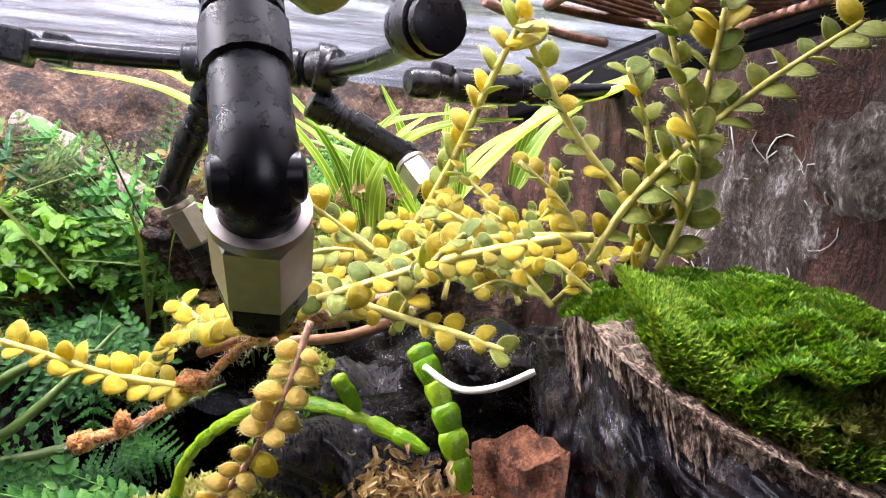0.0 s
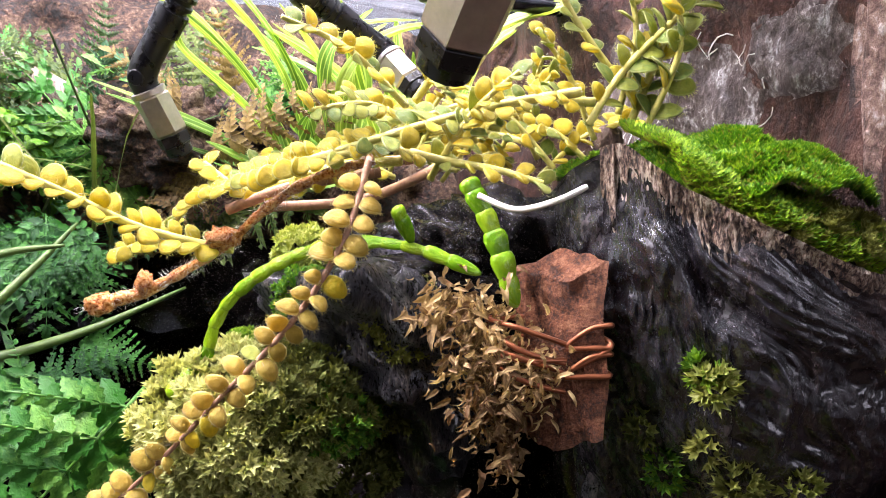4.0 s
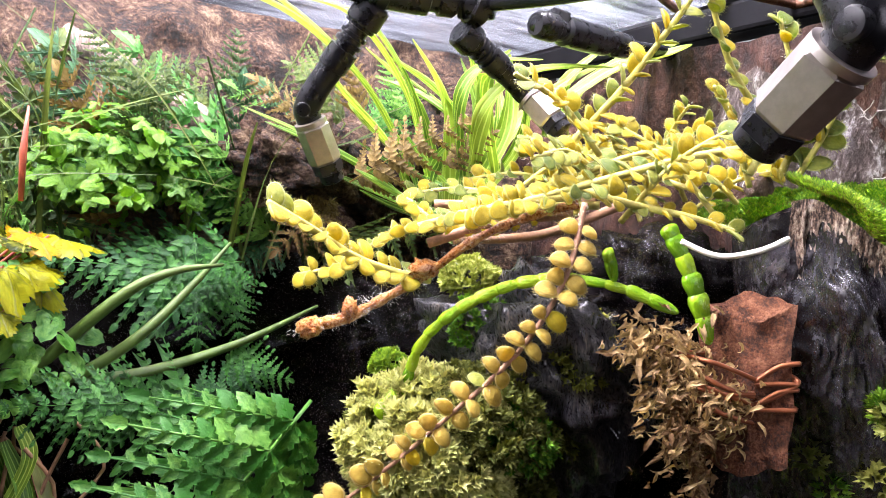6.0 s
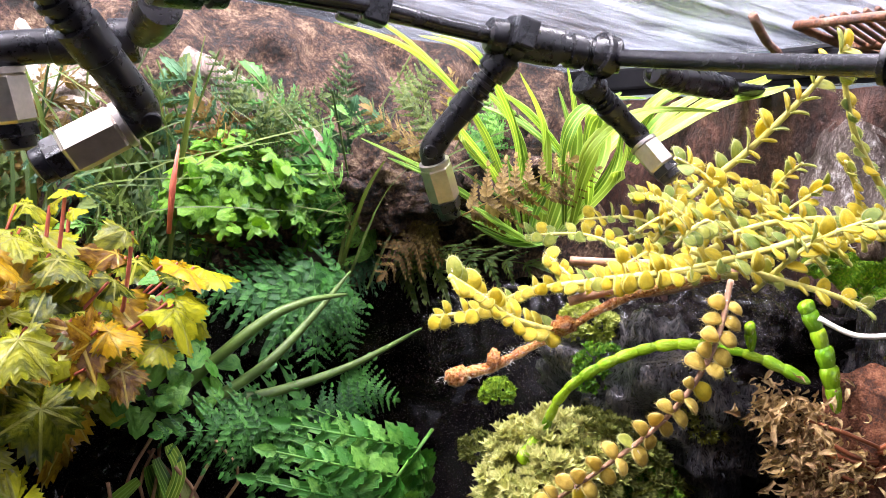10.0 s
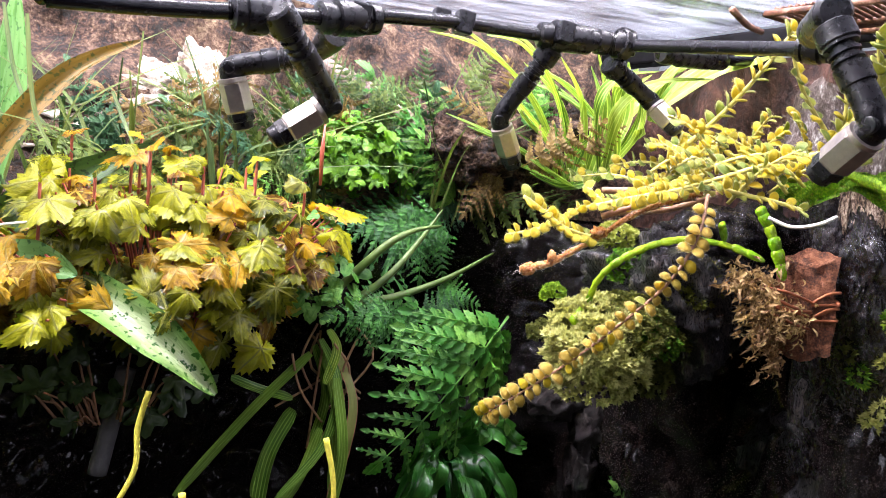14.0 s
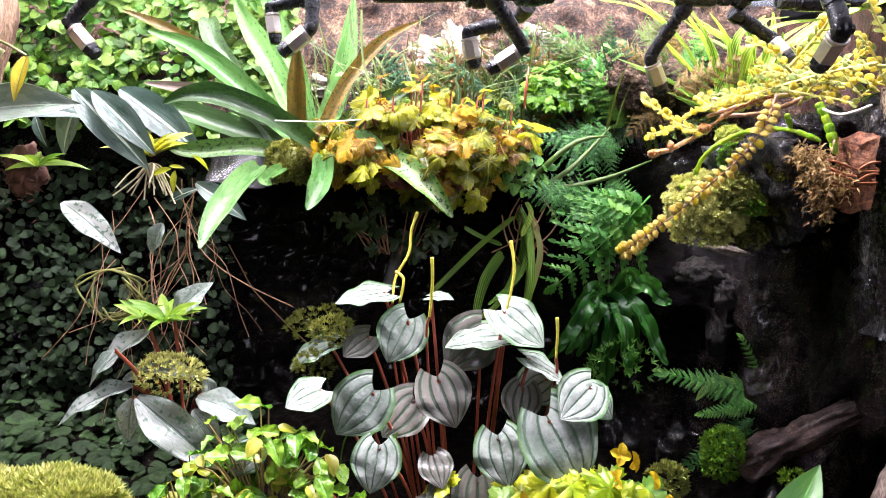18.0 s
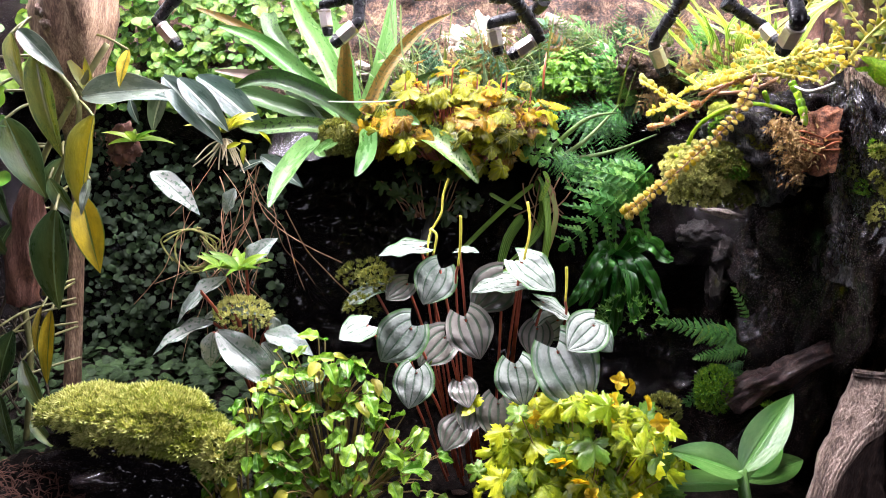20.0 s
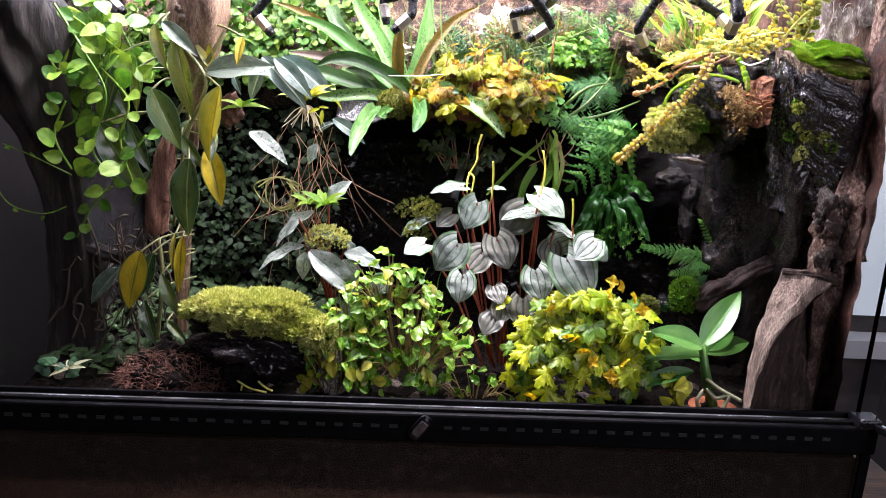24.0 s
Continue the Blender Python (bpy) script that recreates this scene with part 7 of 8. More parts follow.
for k, (x, y) in enumerate(((1010, 605), (1035, 590), (1058, 600), (1080, 640), (1105, 650), (1130, 610), (1155, 600), (1188, 590), (1200, 500), (1145, 470), (1040, 525), (1015, 560), (1170, 560), (1095, 590), (1120, 570), (1060, 560))):
    base = Vector((0.226, 0.250, 0.321))
    tip = Vector((0.220, 0.215, 0.298)) + Vector(((x - 1090) / 1228 * 0.66, rnd.uniform(-0.02, 0.02), -(y - 560) / 1228 * 0.66))
    mid = base.lerp(tip, 0.45) + Vector((0, -0.015, 0.022))
    part("leaf", ribbon([base, mid, base.lerp(tip, 0.8) + Vector((0, -0.008, 0.006)), tip], rnd.uniform(0.010, 0.015), 0.5, up=(0, -1, 0.3), n=12, wave=0.5).mesh("leaf", JF), jf)
frill = tufts(on_ellipsoid((0.238, 0.210, 0.280), (0.025, 0.012, 0.02), -0.9), 60, 0.005, 71, 0.9, 5, 0.16)
tagged(part("frilled_tip", frill.mesh("frilled_tip", FERNL, False), jf), kind="stuff")
rf = thing("ladder_fern", (0.351, 0.200, 0.240), "small ladder fern with narrow leaflets on the dark wall", "fern")
for k, (b, t) in enumerate((((0.346, 0.205, 0.252), (0.268, 0.200, 0.286)), ((0.355, 0.205, 0.260), (0.342, 0.205, 0.311)), ((0.343, 0.200, 0.245), (0.299, 0.190, 0.248)), ((0.343, 0.200, 0.240), (0.289, 0.180, 0.204)), ((0.353, 0.200, 0.241), (0.324, 0.185, 0.222)), ((0.358, 0.200, 0.246), (0.364, 0.190, 0.255)), ((0.351, 0.200, 0.240), (0.340, 0.185, 0.217)))):
    frond(rf, b, t, FERN if k % 2 else FERNL, 0.15, (0.1, -0.8, 0.6), 30 + k % 2, 0, 16, 0.2)
for k, (b, t) in enumerate((((0.3642, 0.2, 0.2529), (0.3354, 0.188, 0.3162)), ((0.3572, 0.195, 0.2607), (0.2643, 0.183, 0.2903)), ((0.3457, 0.185, 0.2597), (0.2933, 0.173, 0.2555)), ((0.3439, 0.18, 0.2399), (0.2868, 0.168, 0.2061)), ((0.3577, 0.19, 0.2592), (0.3771, 0.178, 0.2763)), ((0.3387, 0.178, 0.2499), (0.3068, 0.166, 0.2279)))):
    frond(rf, b, t, (FERNL, FERN)[k % 2], 0.17, (0.1, -0.8, 0.6), 32 + k % 2, 0, 16, 0.2)
part("leaf", ribbon([(0.342, 0.205, 0.265), (0.314, 0.200, 0.273), (0.296, 0.195, 0.256)], 0.008).mesh("leaf", DSTRAP), rf)
wb = thing("wall_root", (0.330, 0.160, 0.246), "dark wet root stub with green moss on the wall", "root")
part("root", limb("root", [(0.3151, 0.150, 0.2207), (0.334, 0.146, 0.236), (0.3531, 0.140, 0.2512), (0.378, 0.134, 0.272), (0.4032, 0.130, 0.2873)], [0.010, 0.011, 0.009, 0.008, 0.006], rough_mat("dark_red_root", [(0.3, (0.012, 0.006, 0.006)), (0.55, (0.05, 0.025, 0.022)), (0.82, (0.17, 0.11, 0.095))], 44, 0.4, 1.0, 6, coat=0.4), 3.1, 0.5, 40, 16), wb)
part("moss", tufts(on_ellipsoid((0.302, 0.150, 0.232), (0.014, 0.01, 0.02), -0.9), 520, 0.0034, 72).mesh("moss", MOSS, False), wb)
part("moss", tufts(on_ellipsoid((0.249, 0.120, 0.225), (0.012, 0.01, 0.010), -0.9), 260, 0.0036, 73).mesh("moss", OMOSS, False), wb)
for k, (c, n) in enumerate((((0.390, 0.190, 0.265), 130), ((0.433, 0.140, 0.235), 40), ((0.346, 0.130, 0.225), 60))):
    mt = thing("moss_spot", c, "little green moss spot on black peat", "moss", "moss spots on the wall")
    part("moss", tufts(on_ellipsoid(c, (0.008, 0.004, 0.005), -0.9), n, 0.003, 80 + k).mesh("moss", MOSS, False), mt)
solo("pale_bark_flake", lump("pale_bark_flake", (0.308, 0.200, 0.383), (0.018, 0.005, 0.004), PALEROCK, 0.5, 2, 3, 5, (0, 8, 0)), "pale bark flake stuck on the dark wall", "bark flake")
for k, (c, s) in enumerate((((0.330, 0.235, 0.338), (0.014, 0.01, 0.016)), ((0.326, 0.235, 0.305), (0.010, 0.01, 0.02)), ((0.304, 0.240, 0.354), (0.02, 0.01, 0.012)))):
    solo("peat_lump", lump("peat_lump", c, s, DARKBARK, 0.5, 2.5, 4, k * 2.3), "knotty dark lump in the peat wall", "peat", group="peat lumps in the wall")

# ---- green small-leaved plant and yellow-flowered plant in front ----
PIL = leaf_mat("glossy_round_green_leaf", (0.06, 0.22, 0.010), (0.34, 0.60, 0.04), vein=(0.14, 0.30, 0.05), veins=1.0, vein_width=0.05, rough=0.28, glow=0.3, coat=0.5)
PILY = leaf_mat("yellow_round_leaf", (0.36, 0.40, 0.03), (0.62, 0.60, 0.08), rough=0.3, glow=0.4, coat=0.4)
PM = [blade(0.58, "ovate", 0.7, 0.3, 0.3, 9, 6, 0, 2).mesh("leaf", PIL), blade(0.66, "ovate", 0.5, 0.2, 0.3, 9, 6, 0, 4).mesh("leaf", PIL), blade(0.7, "ovate", 0.6, 0.15, 0, 8, 6).mesh("leaf", PILY)]
PMX = [PM[0], PM[1]] * 4 + [PM[2]]
STALKY = plain_mat("olive_brown_stalk", (0.28, 0.20, 0.07), 0.5, var=0.3)
pil = leaf_mound("small_round_leaf_plant", (-0.02, 0.07, 0.15), "bushy plant with small glossy round green leaves", "plant", (-0.018, 0.070, 0.205), (0.070, 0.045, 0.045), 210, 0.0165, PMX, 31, -0.9, (0, -0.35, 1.1), 0.4, STALKY, droop=0.1)
leaf_mound("", None, "", "", (-0.035, 0.085, 0.255), (0.048, 0.028, 0.030), 80, 0.0165, PMX, 37, -0.9, (0, -0.35, 1.1), 0.4, STALKY, 0, pil, droop=0.1)
leaf_mound("", None, "", "", (-0.078, 0.075, 0.218), (0.03, 0.025, 0.04), 70, 0.0165, PMX, 38, -0.9, (0, -0.35, 1.1), 0.4, STALKY, 0, pil, droop=0.1)
leaf_mound("", None, "", "", (-0.09, 0.055, 0.185), (0.040, 0.03, 0.045), 90, 0.0155, [PM[0], PM[2], PM[0]], 32, -0.9, (0, -0.4, 1.0), 0.4, STALKY, 0, pil, droop=0.1)
leaf_mound("", None, "", "", (-0.035, 0.045, 0.165), (0.055, 0.022, 0.03), 50, 0.015, PMX, 33, -0.9, (0, -0.8, 0.6), 0.35, None, 0, pil, droop=0.25)
YB = leaf_mat("yellow_green_lobed_leaf", (0.24, 0.40, 0.010), (0.78, 0.84, 0.03), rough=0.3, glow=0.4, coat=0.4, size=70)
YG = leaf_mat("green_lobed_leaf", (0.08, 0.22, 0.02), (0.26, 0.42, 0.04), rough=0.3, glow=0.35, coat=0.4)
YM = [lobed(5, 0.40, 0.14, 0.2, 44, 1).mesh("leaf", YB), lobed(5, 0.38, 0.15, 0.26, 44, 2).mesh("leaf", YB), lobed(5, 0.36, 0.10, 0.2, 44, 3).mesh("leaf", YG)]
yfl = leaf_mound("yellow_flower_begonia", (0.19, 0.06, 0.15), "yellow green begonia with small bright yellow flowers", "plant", (0.178, 0.070, 0.205), (0.072, 0.04, 0.050), 170, 0.026, [YM[0], YM[1], YM[0], YM[2]], 34, -0.3, (0, -0.7, 0.8), 0.35, STALKY, droop=0.3)
leaf_mound("", None, "", "", (0.165, 0.055, 0.178), (0.075, 0.03, 0.035), 90, 0.022, [YM[2], YM[0]], 35, -0.9, (0, -0.9, 0.5), 0.35, None, 0, yfl)
PETAL = leaf_mat("bright_yellow_petal", (0.80, 0.52, 0.01), (0.90, 0.66, 0.02), rough=0.5, glow=0.4, coat=0.0)
pet = blade(0.8, "round", 0.8, 0.3, 0, 6, 4)
fg = Geo()
for k in range(4):
    a = 1.57 * k
    fg.put(pet, aim((0, 0, 0), (math.cos(a) * 0.5, math.sin(a) * 0.5, 0.25), (0, 0, 1)))
fm = fg.mesh("flower", PETAL)
for k, e in enumerate(((0.196, 0.085, 0.265), (0.205, 0.085, 0.260), (0.218, 0.080, 0.250), (0.182, 0.060, 0.242), (0.145, 0.040, 0.218), (0.151, 0.040, 0.215), (0.172, 0.035, 0.195), (0.189, 0.030, 0.183), (0.195, 0.030, 0.177), (0.216, 0.050, 0.226), (0.110, 0.030, 0.157), (0.162, 0.035, 0.205), (0.204, 0.035, 0.194), (0.190, 0.070, 0.255), (0.223, 0.060, 0.244), (0.131, 0.070, 0.237))):
    part("flower", fm, yfl, Matrix.Translation(Vector(e) - Vector((0, 0.010, -0.002))) @ pose(0, 0, 0, 60 + 20 * math.sin(k), 15 * math.cos(k * 2), k * 50) @ Matrix.Scale(0.0145, 4), "bright yellow flower")
g = Geo()
for k in range(5):
    a = Vector((-0.02 + 0.016 * k, 0.09, 0.24))
    g.tube(spline([a, a + Vector((0.002, 0, 0.02)), a + Vector((0.006, -0.004, 0.032))], 4), 0.0006, 5, False)
part("flower_stalk", g.mesh("flower_stalk", ROS), pil)
leaf_mound("pebble_plant", (0.06, 0.05, 0.15), "low dim plant of dull round leaves by the bar", "plant", (0.055, 0.05, 0.16), (0.05, 0.015, 0.02), 40, 0.011, [PM[1]], 36, -0.9, (0, -1, 0.4), 0.3, STALKY)

# ---- orchid in a clay pot ----
ORC = leaf_mat("thick_orchid_leaf", (0.045, 0.19, 0.025), (0.15, 0.33, 0.075), vein=(0.09, 0.24, 0.05), veins=1.0, vein_width=0.04, rough=0.35, glow=0.18, coat=0.3)
orc = thing("potted_orchid", (0.305, 0.040, 0.142), "orchid with thick green leaves in a small clay pot", "orchid")
TERRA = rough_mat("terracotta", [(0.3, (0.30, 0.08, 0.035)), (0.7, (0.52, 0.17, 0.08))], 60, 0.8, 0.4)
pc = Vector((0.308, 0.045, 0.138))
part("pot", turned(pc - Vector((0, 0, 0.03)), pc + Vector((0, 0, 0.004)), [(0, 0.018), (0.8, 0.023), (0.82, 0.025), (1.0, 0.0255), (0.99, 0.021), (0.8, 0.02)], 24).mesh("pot", TERRA), orc)
part("bark_mix", lump("bark_mix", pc + Vector((0, 0, -0.002)), (0.02, 0.02, 0.007), EARTH, 0.4, 3, 3), orc)
for b, t, u, w in (((0.290, 0.052, 0.208), (0.334, 0.072, 0.270), (-0.5, -0.9, 0.3), 0.36), ((0.290, 0.050, 0.207), (0.236, 0.045, 0.233), (0, -0.6, 0.9), 0.46), ((0.289, 0.050, 0.197), (0.212, 0.045, 0.206), (0, -0.4, 1), 0.26), ((0.282, 0.045, 0.182), (0.214, 0.030, 0.177), (0, -0.5, 0.9), 0.26), ((0.297, 0.055, 0.198), (0.361, 0.080, 0.213), (0, -0.7, 0.8), 0.32), ((0.295, 0.060, 0.201), (0.338, 0.075, 0.221), (0, -0.8, 0.6), 0.4), ((0.297, 0.060, 0.187), (0.268, 0.080, 0.203), (0, -0.7, 0.7), 0.4)):
    part("leaf", blade(w, "lance", 0.5, 0.22, 0, 12, 6).mesh("leaf", ORC), orc, aim(b, t, u))
g = Geo()
g.tube([(0.290, 0.052, 0.209), (0.297, 0.050, 0.178), pc], [0.004, 0.005, 0.006], 9)
part("stem", g.mesh("stem", ORC), orc)
for pts in (((0.296, 0.045, 0.174), (0.308, 0.035, 0.167), (0.329, 0.030, 0.157)), ((0.298, 0.045, 0.162), (0.305, 0.035, 0.157), (0.316, 0.032, 0.162), (0.311, 0.030, 0.147)), ((0.298, 0.050, 0.159), (0.290, 0.045, 0.149), (0.295, 0.045, 0.136))):
    g = Geo()
    g.tube(spline(pts, 6), 0.0022, 8)
    part("root", g.mesh("root", plain_mat("grey_green_root", (0.26, 0.27, 0.16), 0.5, var=0.3)), orc)
leaf_mound("", None, "", "", (0.267, 0.035, 0.165), (0.025, 0.01, 0.02), 9, 0.018, [YM[0], PM[2]], 41, -0.9, (0, -1, 0.3), 0.3, None, 0, orc)

# ---- driftwood in the front corner ----
def slab(name, left, right, thick, material, seed=0.0, bulge=0.02, nv=50, nu=30, ridge=0.0018):
    L, Rr = spline(left, nv // (len(left) - 1)), spline(right, nv // (len(right) - 1))
    n = min(len(L), len(Rr))
    g = Geo()
    rows, uvs = [], []
    for i in range(n):
        row, q = [], []
        for j in range(2 * nu):
            s = j / nu if j <= nu else 2 - j / nu
            back = j > nu
            p = L[i].lerp(Rr[i], s)
            h = bulge * math.sin(math.pi * s) + 0.004 * fbm((p.x * 1.0, p.z, seed), 45) + ridge * math.sin(s * 40 + 5 * noise.noise((i * 0.08, s * 3, seed)))
            p = p + Vector((0.15, -1, 0.1)) * h + (Vector((0.1, 1, 0)) * thick if back else Vector())
            row.append(p)
            q.append((s, i / n))
        row.append(row[0])
        q.append(q[0])
        rows.append(row)
        uvs.append(q)
    g.grid(rows, uvs)
    return g.mesh(name, material)
dw = thing("corner_driftwood", (0.386, 0.040, 0.145), "weathered grey brown driftwood piece in the front corner", "driftwood")
DARKDRIFT = rough_mat("dark_brown_driftwood", [(0.3, (0.018, 0.010, 0.008)), (0.55, (0.065, 0.038, 0.030)), (0.8, (0.15, 0.10, 0.078))], 34, 0.6, 1.0, 6, stretch=(2.4, 2.4, 0.35))
LIP = [(0.3361, 0.026, 0.1467), (0.3429, 0.024, 0.2041), (0.3588, 0.026, 0.2401), (0.406, 0.036, 0.284)]
# the light on the outer band is put into this paler wood colour
part("shell", slab("shell", [(0.3345, 0.034, 0.1459), (0.336, 0.036, 0.2031), (0.3417, 0.040, 0.2389), (0.3619, 0.050, 0.2933)], LIP, 0.006, rough_mat("lit_tone_driftwood", [(0.3, (0.11, 0.078, 0.062)), (0.5, (0.24, 0.175, 0.14)), (0.72, (0.42, 0.33, 0.27))], 16, 0.75, 0.9, 8, stretch=(2.2, 2.2, 0.3), dist=0.003), 2.0, 0.004, ridge=0.0003), dw, label="weathered outer face, light put into its pale colour")
part("inner_wood", slab("inner_wood", [tuple(Vector(q) + Vector((0.001, 0.002, -0.001))) for q in LIP], [(0.4342, 0.050, 0.1369), (0.4155, 0.052, 0.1817), (0.4042, 0.055, 0.215), (0.4359, 0.060, 0.2764)], 0.006, DARKDRIFT, 4.0, -0.012, ridge=0.0008), dw, label="dark hollowed inner face")
part("top_ridge", limb("top_ridge", [(0.360, 0.050, 0.292), (0.385, 0.044, 0.291), (0.408, 0.044, 0.285), (0.430, 0.054, 0.278), (0.437, 0.060, 0.270)], [0.002, 0.0036, 0.0042, 0.004, 0.002], DARKDRIFT, 3.0, 0.6, 24, 14), dw)
slabbark = thing("bark_column", (0.425, 0.060, 0.135), "brown flaky bark slab standing in the front corner", "bark")
FLAKY = rough_mat("flaky_red_brown_bark", [(0.3, (0.03, 0.015, 0.011)), (0.46, (0.12, 0.065, 0.047)), (0.62, (0.26, 0.165, 0.125)), (0.80, (0.52, 0.46, 0.42))], 30, 0.7, 1.0, 5, stretch=(1, 1, 0.6), dist=0.005)
part("bark", limb("bark", [(0.438, 0.075, 0.590), (0.436, 0.070, 0.520), (0.432, 0.066, 0.450), (0.426, 0.064, 0.390), (0.421, 0.060, 0.330), (0.418, 0.066, 0.285), (0.424, 0.070, 0.12)], [0.012, 0.012, 0.012, 0.014, 0.022, 0.020, 0.014], FLAKY, 9.0, 0.42, 80, 26), slabbark)
rnd = random.Random(29)
for k in range(44):
    q = Vector((rnd.uniform(0.385, 0.434), rnd.uniform(0.042, 0.054), rnd.uniform(0.288, 0.37)))
    part("bark_flake", lump("bark_flake", q, (rnd.uniform(0.003, 0.008), 0.003, rnd.uniform(0.004, 0.011)), (FLAKY, LIME, DARKDRIFT, LIME)[k % 4], 0.6, 2.6, 3, k * 1.7, (rnd.uniform(-20, 20), rnd.uniform(-40, 40), 0)), slabbark)

# ---- moss rock, root mound and litter in front on the left ----
mr = thing("moss_rock", (-0.183, 0.055, 0.159), "black lava rock with a thick yellow green moss cap", "rock")
part("rock", lump("rock", (-0.179, 0.065, 0.187), (0.068, 0.04, 0.034), PEAT, 0.5, 2.2, 5, 9.4), mr)
part("rock", lump("rock", (-0.095, 0.050, 0.167), (0.014, 0.012, 0.028), rough_mat("white_flecked_stone", [(0.45, (0.03, 0.028, 0.026)), (0.55, (0.5, 0.48, 0.45))], 160, 0.6, 0.8), 0.4, 2, 4, 3), mr)
for k, (c, s, n, m_) in enumerate((((-0.164, 0.060, 0.230), (0.036, 0.026, 0.014), 1900, YMOSS), ((-0.205, 0.060, 0.231), (0.028, 0.022, 0.012), 1100, YMOSS), ((-0.179, 0.048, 0.217), (0.03, 0.014, 0.012), 700, YMOSS), ((-0.134, 0.055, 0.214), (0.026, 0.02, 0.014), 900, YMOSS), ((-0.106, 0.045, 0.203), (0.016, 0.012, 0.02), 420, YMOSS), ((-0.238, 0.070, 0.222), (0.014, 0.014, 0.008), 300, YMOSS))):
    part("moss_clump", tufts(on_ellipsoid(c, s, -0.5), int(n * 1.35), 0.0056, 90 + k, 0.55, 6, 0.15).mesh("moss_clump", m_, False), mr)
fm_ = thing("root_fibre_mound", (-0.249, 0.040, 0.150), "mound of red brown root fibres by the front bar", "root mound")
part("core", lump("core", (-0.257, 0.060, 0.148), (0.06, 0.04, 0.03), EARTH, 0.4, 2.2, 5, 1.1), fm_)
g = Geo()
rnd = random.Random(18)
for k in range(900):
    d = Vector((rnd.gauss(0, 1), rnd.gauss(0, 1) - 0.4, abs(rnd.gauss(0, 1)))).normalized()
    a = Vector((-0.257, 0.060, 0.148)) + Vector((d.x * 0.062, d.y * 0.042, d.z * 0.032)) * rnd.uniform(0.9, 1.05)
    t = Vector((rnd.uniform(-1, 1), rnd.uniform(-1, 0.3), rnd.uniform(-0.5, 0.6))).normalized() * rnd.uniform(0.006, 0.016)
    g.tube([a, a + t * 0.5 + Vector((0, 0, 0.002)), a + t], [0.0005, 0.0004, 0.0002], 4, False)
tagged(part("fibre_mass", g.mesh("fibre_mass", RFIB), fm_), kind="stuff")
for pts in (((-0.185, 0.020, 0.167), (-0.172, 0.018, 0.160), (-0.155, 0.016, 0.157)), ((-0.164, 0.020, 0.167), (-0.156, 0.018, 0.161), (-0.149, 0.016, 0.159)), ((-0.180, 0.020, 0.163), (-0.181, 0.018, 0.157))):
    g = Geo()
    g.tube(spline(pts, 4), 0.0011, 6)
    solo("dry_twig", g.mesh("dry_twig", VINE), "dry pale twig lying by the bar", "twig", group="dry twigs by the bar")
sp_ = rosette("cream_leaf_seedling", (-0.368, 0.050, 0.160), 6, 0.022, leaf_mat("cream_leaf", (0.5, 0.52, 0.3), (0.75, 0.74, 0.5), rough=0.4, glow=0.3), 9, "tiny seedling with cream and green leaves", "plant", 0.3)
leaf_mound("", None, "", "", (-0.386, 0.055, 0.159), (0.025, 0.012, 0.012), 14, 0.012, [LOBE3.mesh("leaf", FERNB)], 43, -0.5, thing_=sp_)
rnd = random.Random(19)
chip = [lump("bark_chip", (0, 0, 0), (0.5, 0.32, 0.14), m_, 0.5, 2.5, 2, k * 1.3) for k, m_ in enumerate((BARK, EARTH, GREYWOOD))]
for k in range(120):
    x, y = rnd.uniform(-0.42, 0.42), rnd.uniform(0.022, 0.12)
    z = ground_at((x + 0.439) / 0.878, (y - 0.0172) / 0.434)[2]
    solo("bark_chip", rnd.choice(chip), "dark bark chip lying on the soil", "bark chip", group="bark chips on the soil", m=Matrix.Translation((x, y, z + 0.001)) @ pose(0, 0, 0, rnd.uniform(-25, 25), rnd.uniform(-25, 25), rnd.uniform(0, 360)) @ Matrix.Scale(rnd.uniform(0.008, 0.02), 4))

# ---- branches and vines on the left ----
br = thing("tan_branch", (-0.298, 0.160, 0.304), "smooth tan branch standing up to the lid", "branch")
part("branch", limb("branch", [(-0.240, 0.150, 0.590), (-0.250, 0.150, 0.530), (-0.258, 0.158, 0.476), (-0.270, 0.180, 0.420), (-0.283, 0.200, 0.363), (-0.292, 0.205, 0.309), (-0.310, 0.200, 0.117)], [0.030, 0.029, 0.018, 0.008, 0.006, 0.006, 0.009], TANWOOD, 1.0, 0.2, 40, 18), br)
part("split_bark", limb("split_bark", [(-0.278, 0.130, 0.408), (-0.286, 0.128, 0.372), (-0.296, 0.132, 0.330), (-0.304, 0.138, 0.290)], [0.003, 0.010, 0.014, 0.011], rough_mat("red_brown_split_bark", [(0.3, (0.09, 0.032, 0.022)), (0.7, (0.30, 0.14, 0.10))], 50, 0.7, 0.8, 6, stretch=(2, 2, 0.3)), 2.0, 0.3), br)
part("knot", lump("knot", (-0.259, 0.125, 0.528), (0.006, 0.006, 0.006), BARK, 0.4, 2, 3, 1.5), br)
part("knot", lump("knot", (-0.256, 0.125, 0.519), (0.006, 0.006, 0.005), BARK, 0.4, 2, 3, 2.5), br)
DARKW = rough_mat("dark_swirled_driftwood", [(0.3, (0.005, 0.003, 0.003)), (0.5, (0.012, 0.007, 0.006)), (0.7, (0.034, 0.022, 0.017)), (0.88, (0.09, 0.065, 0.05))], 22, 0.55, 1.0, 7, stretch=(3, 3, 0.5), coat=0.2, dist=0.004)
dk = thing("dark_driftwood", (-0.430, 0.120, 0.135), "dark swirled driftwood trunk against the side pane", "driftwood")
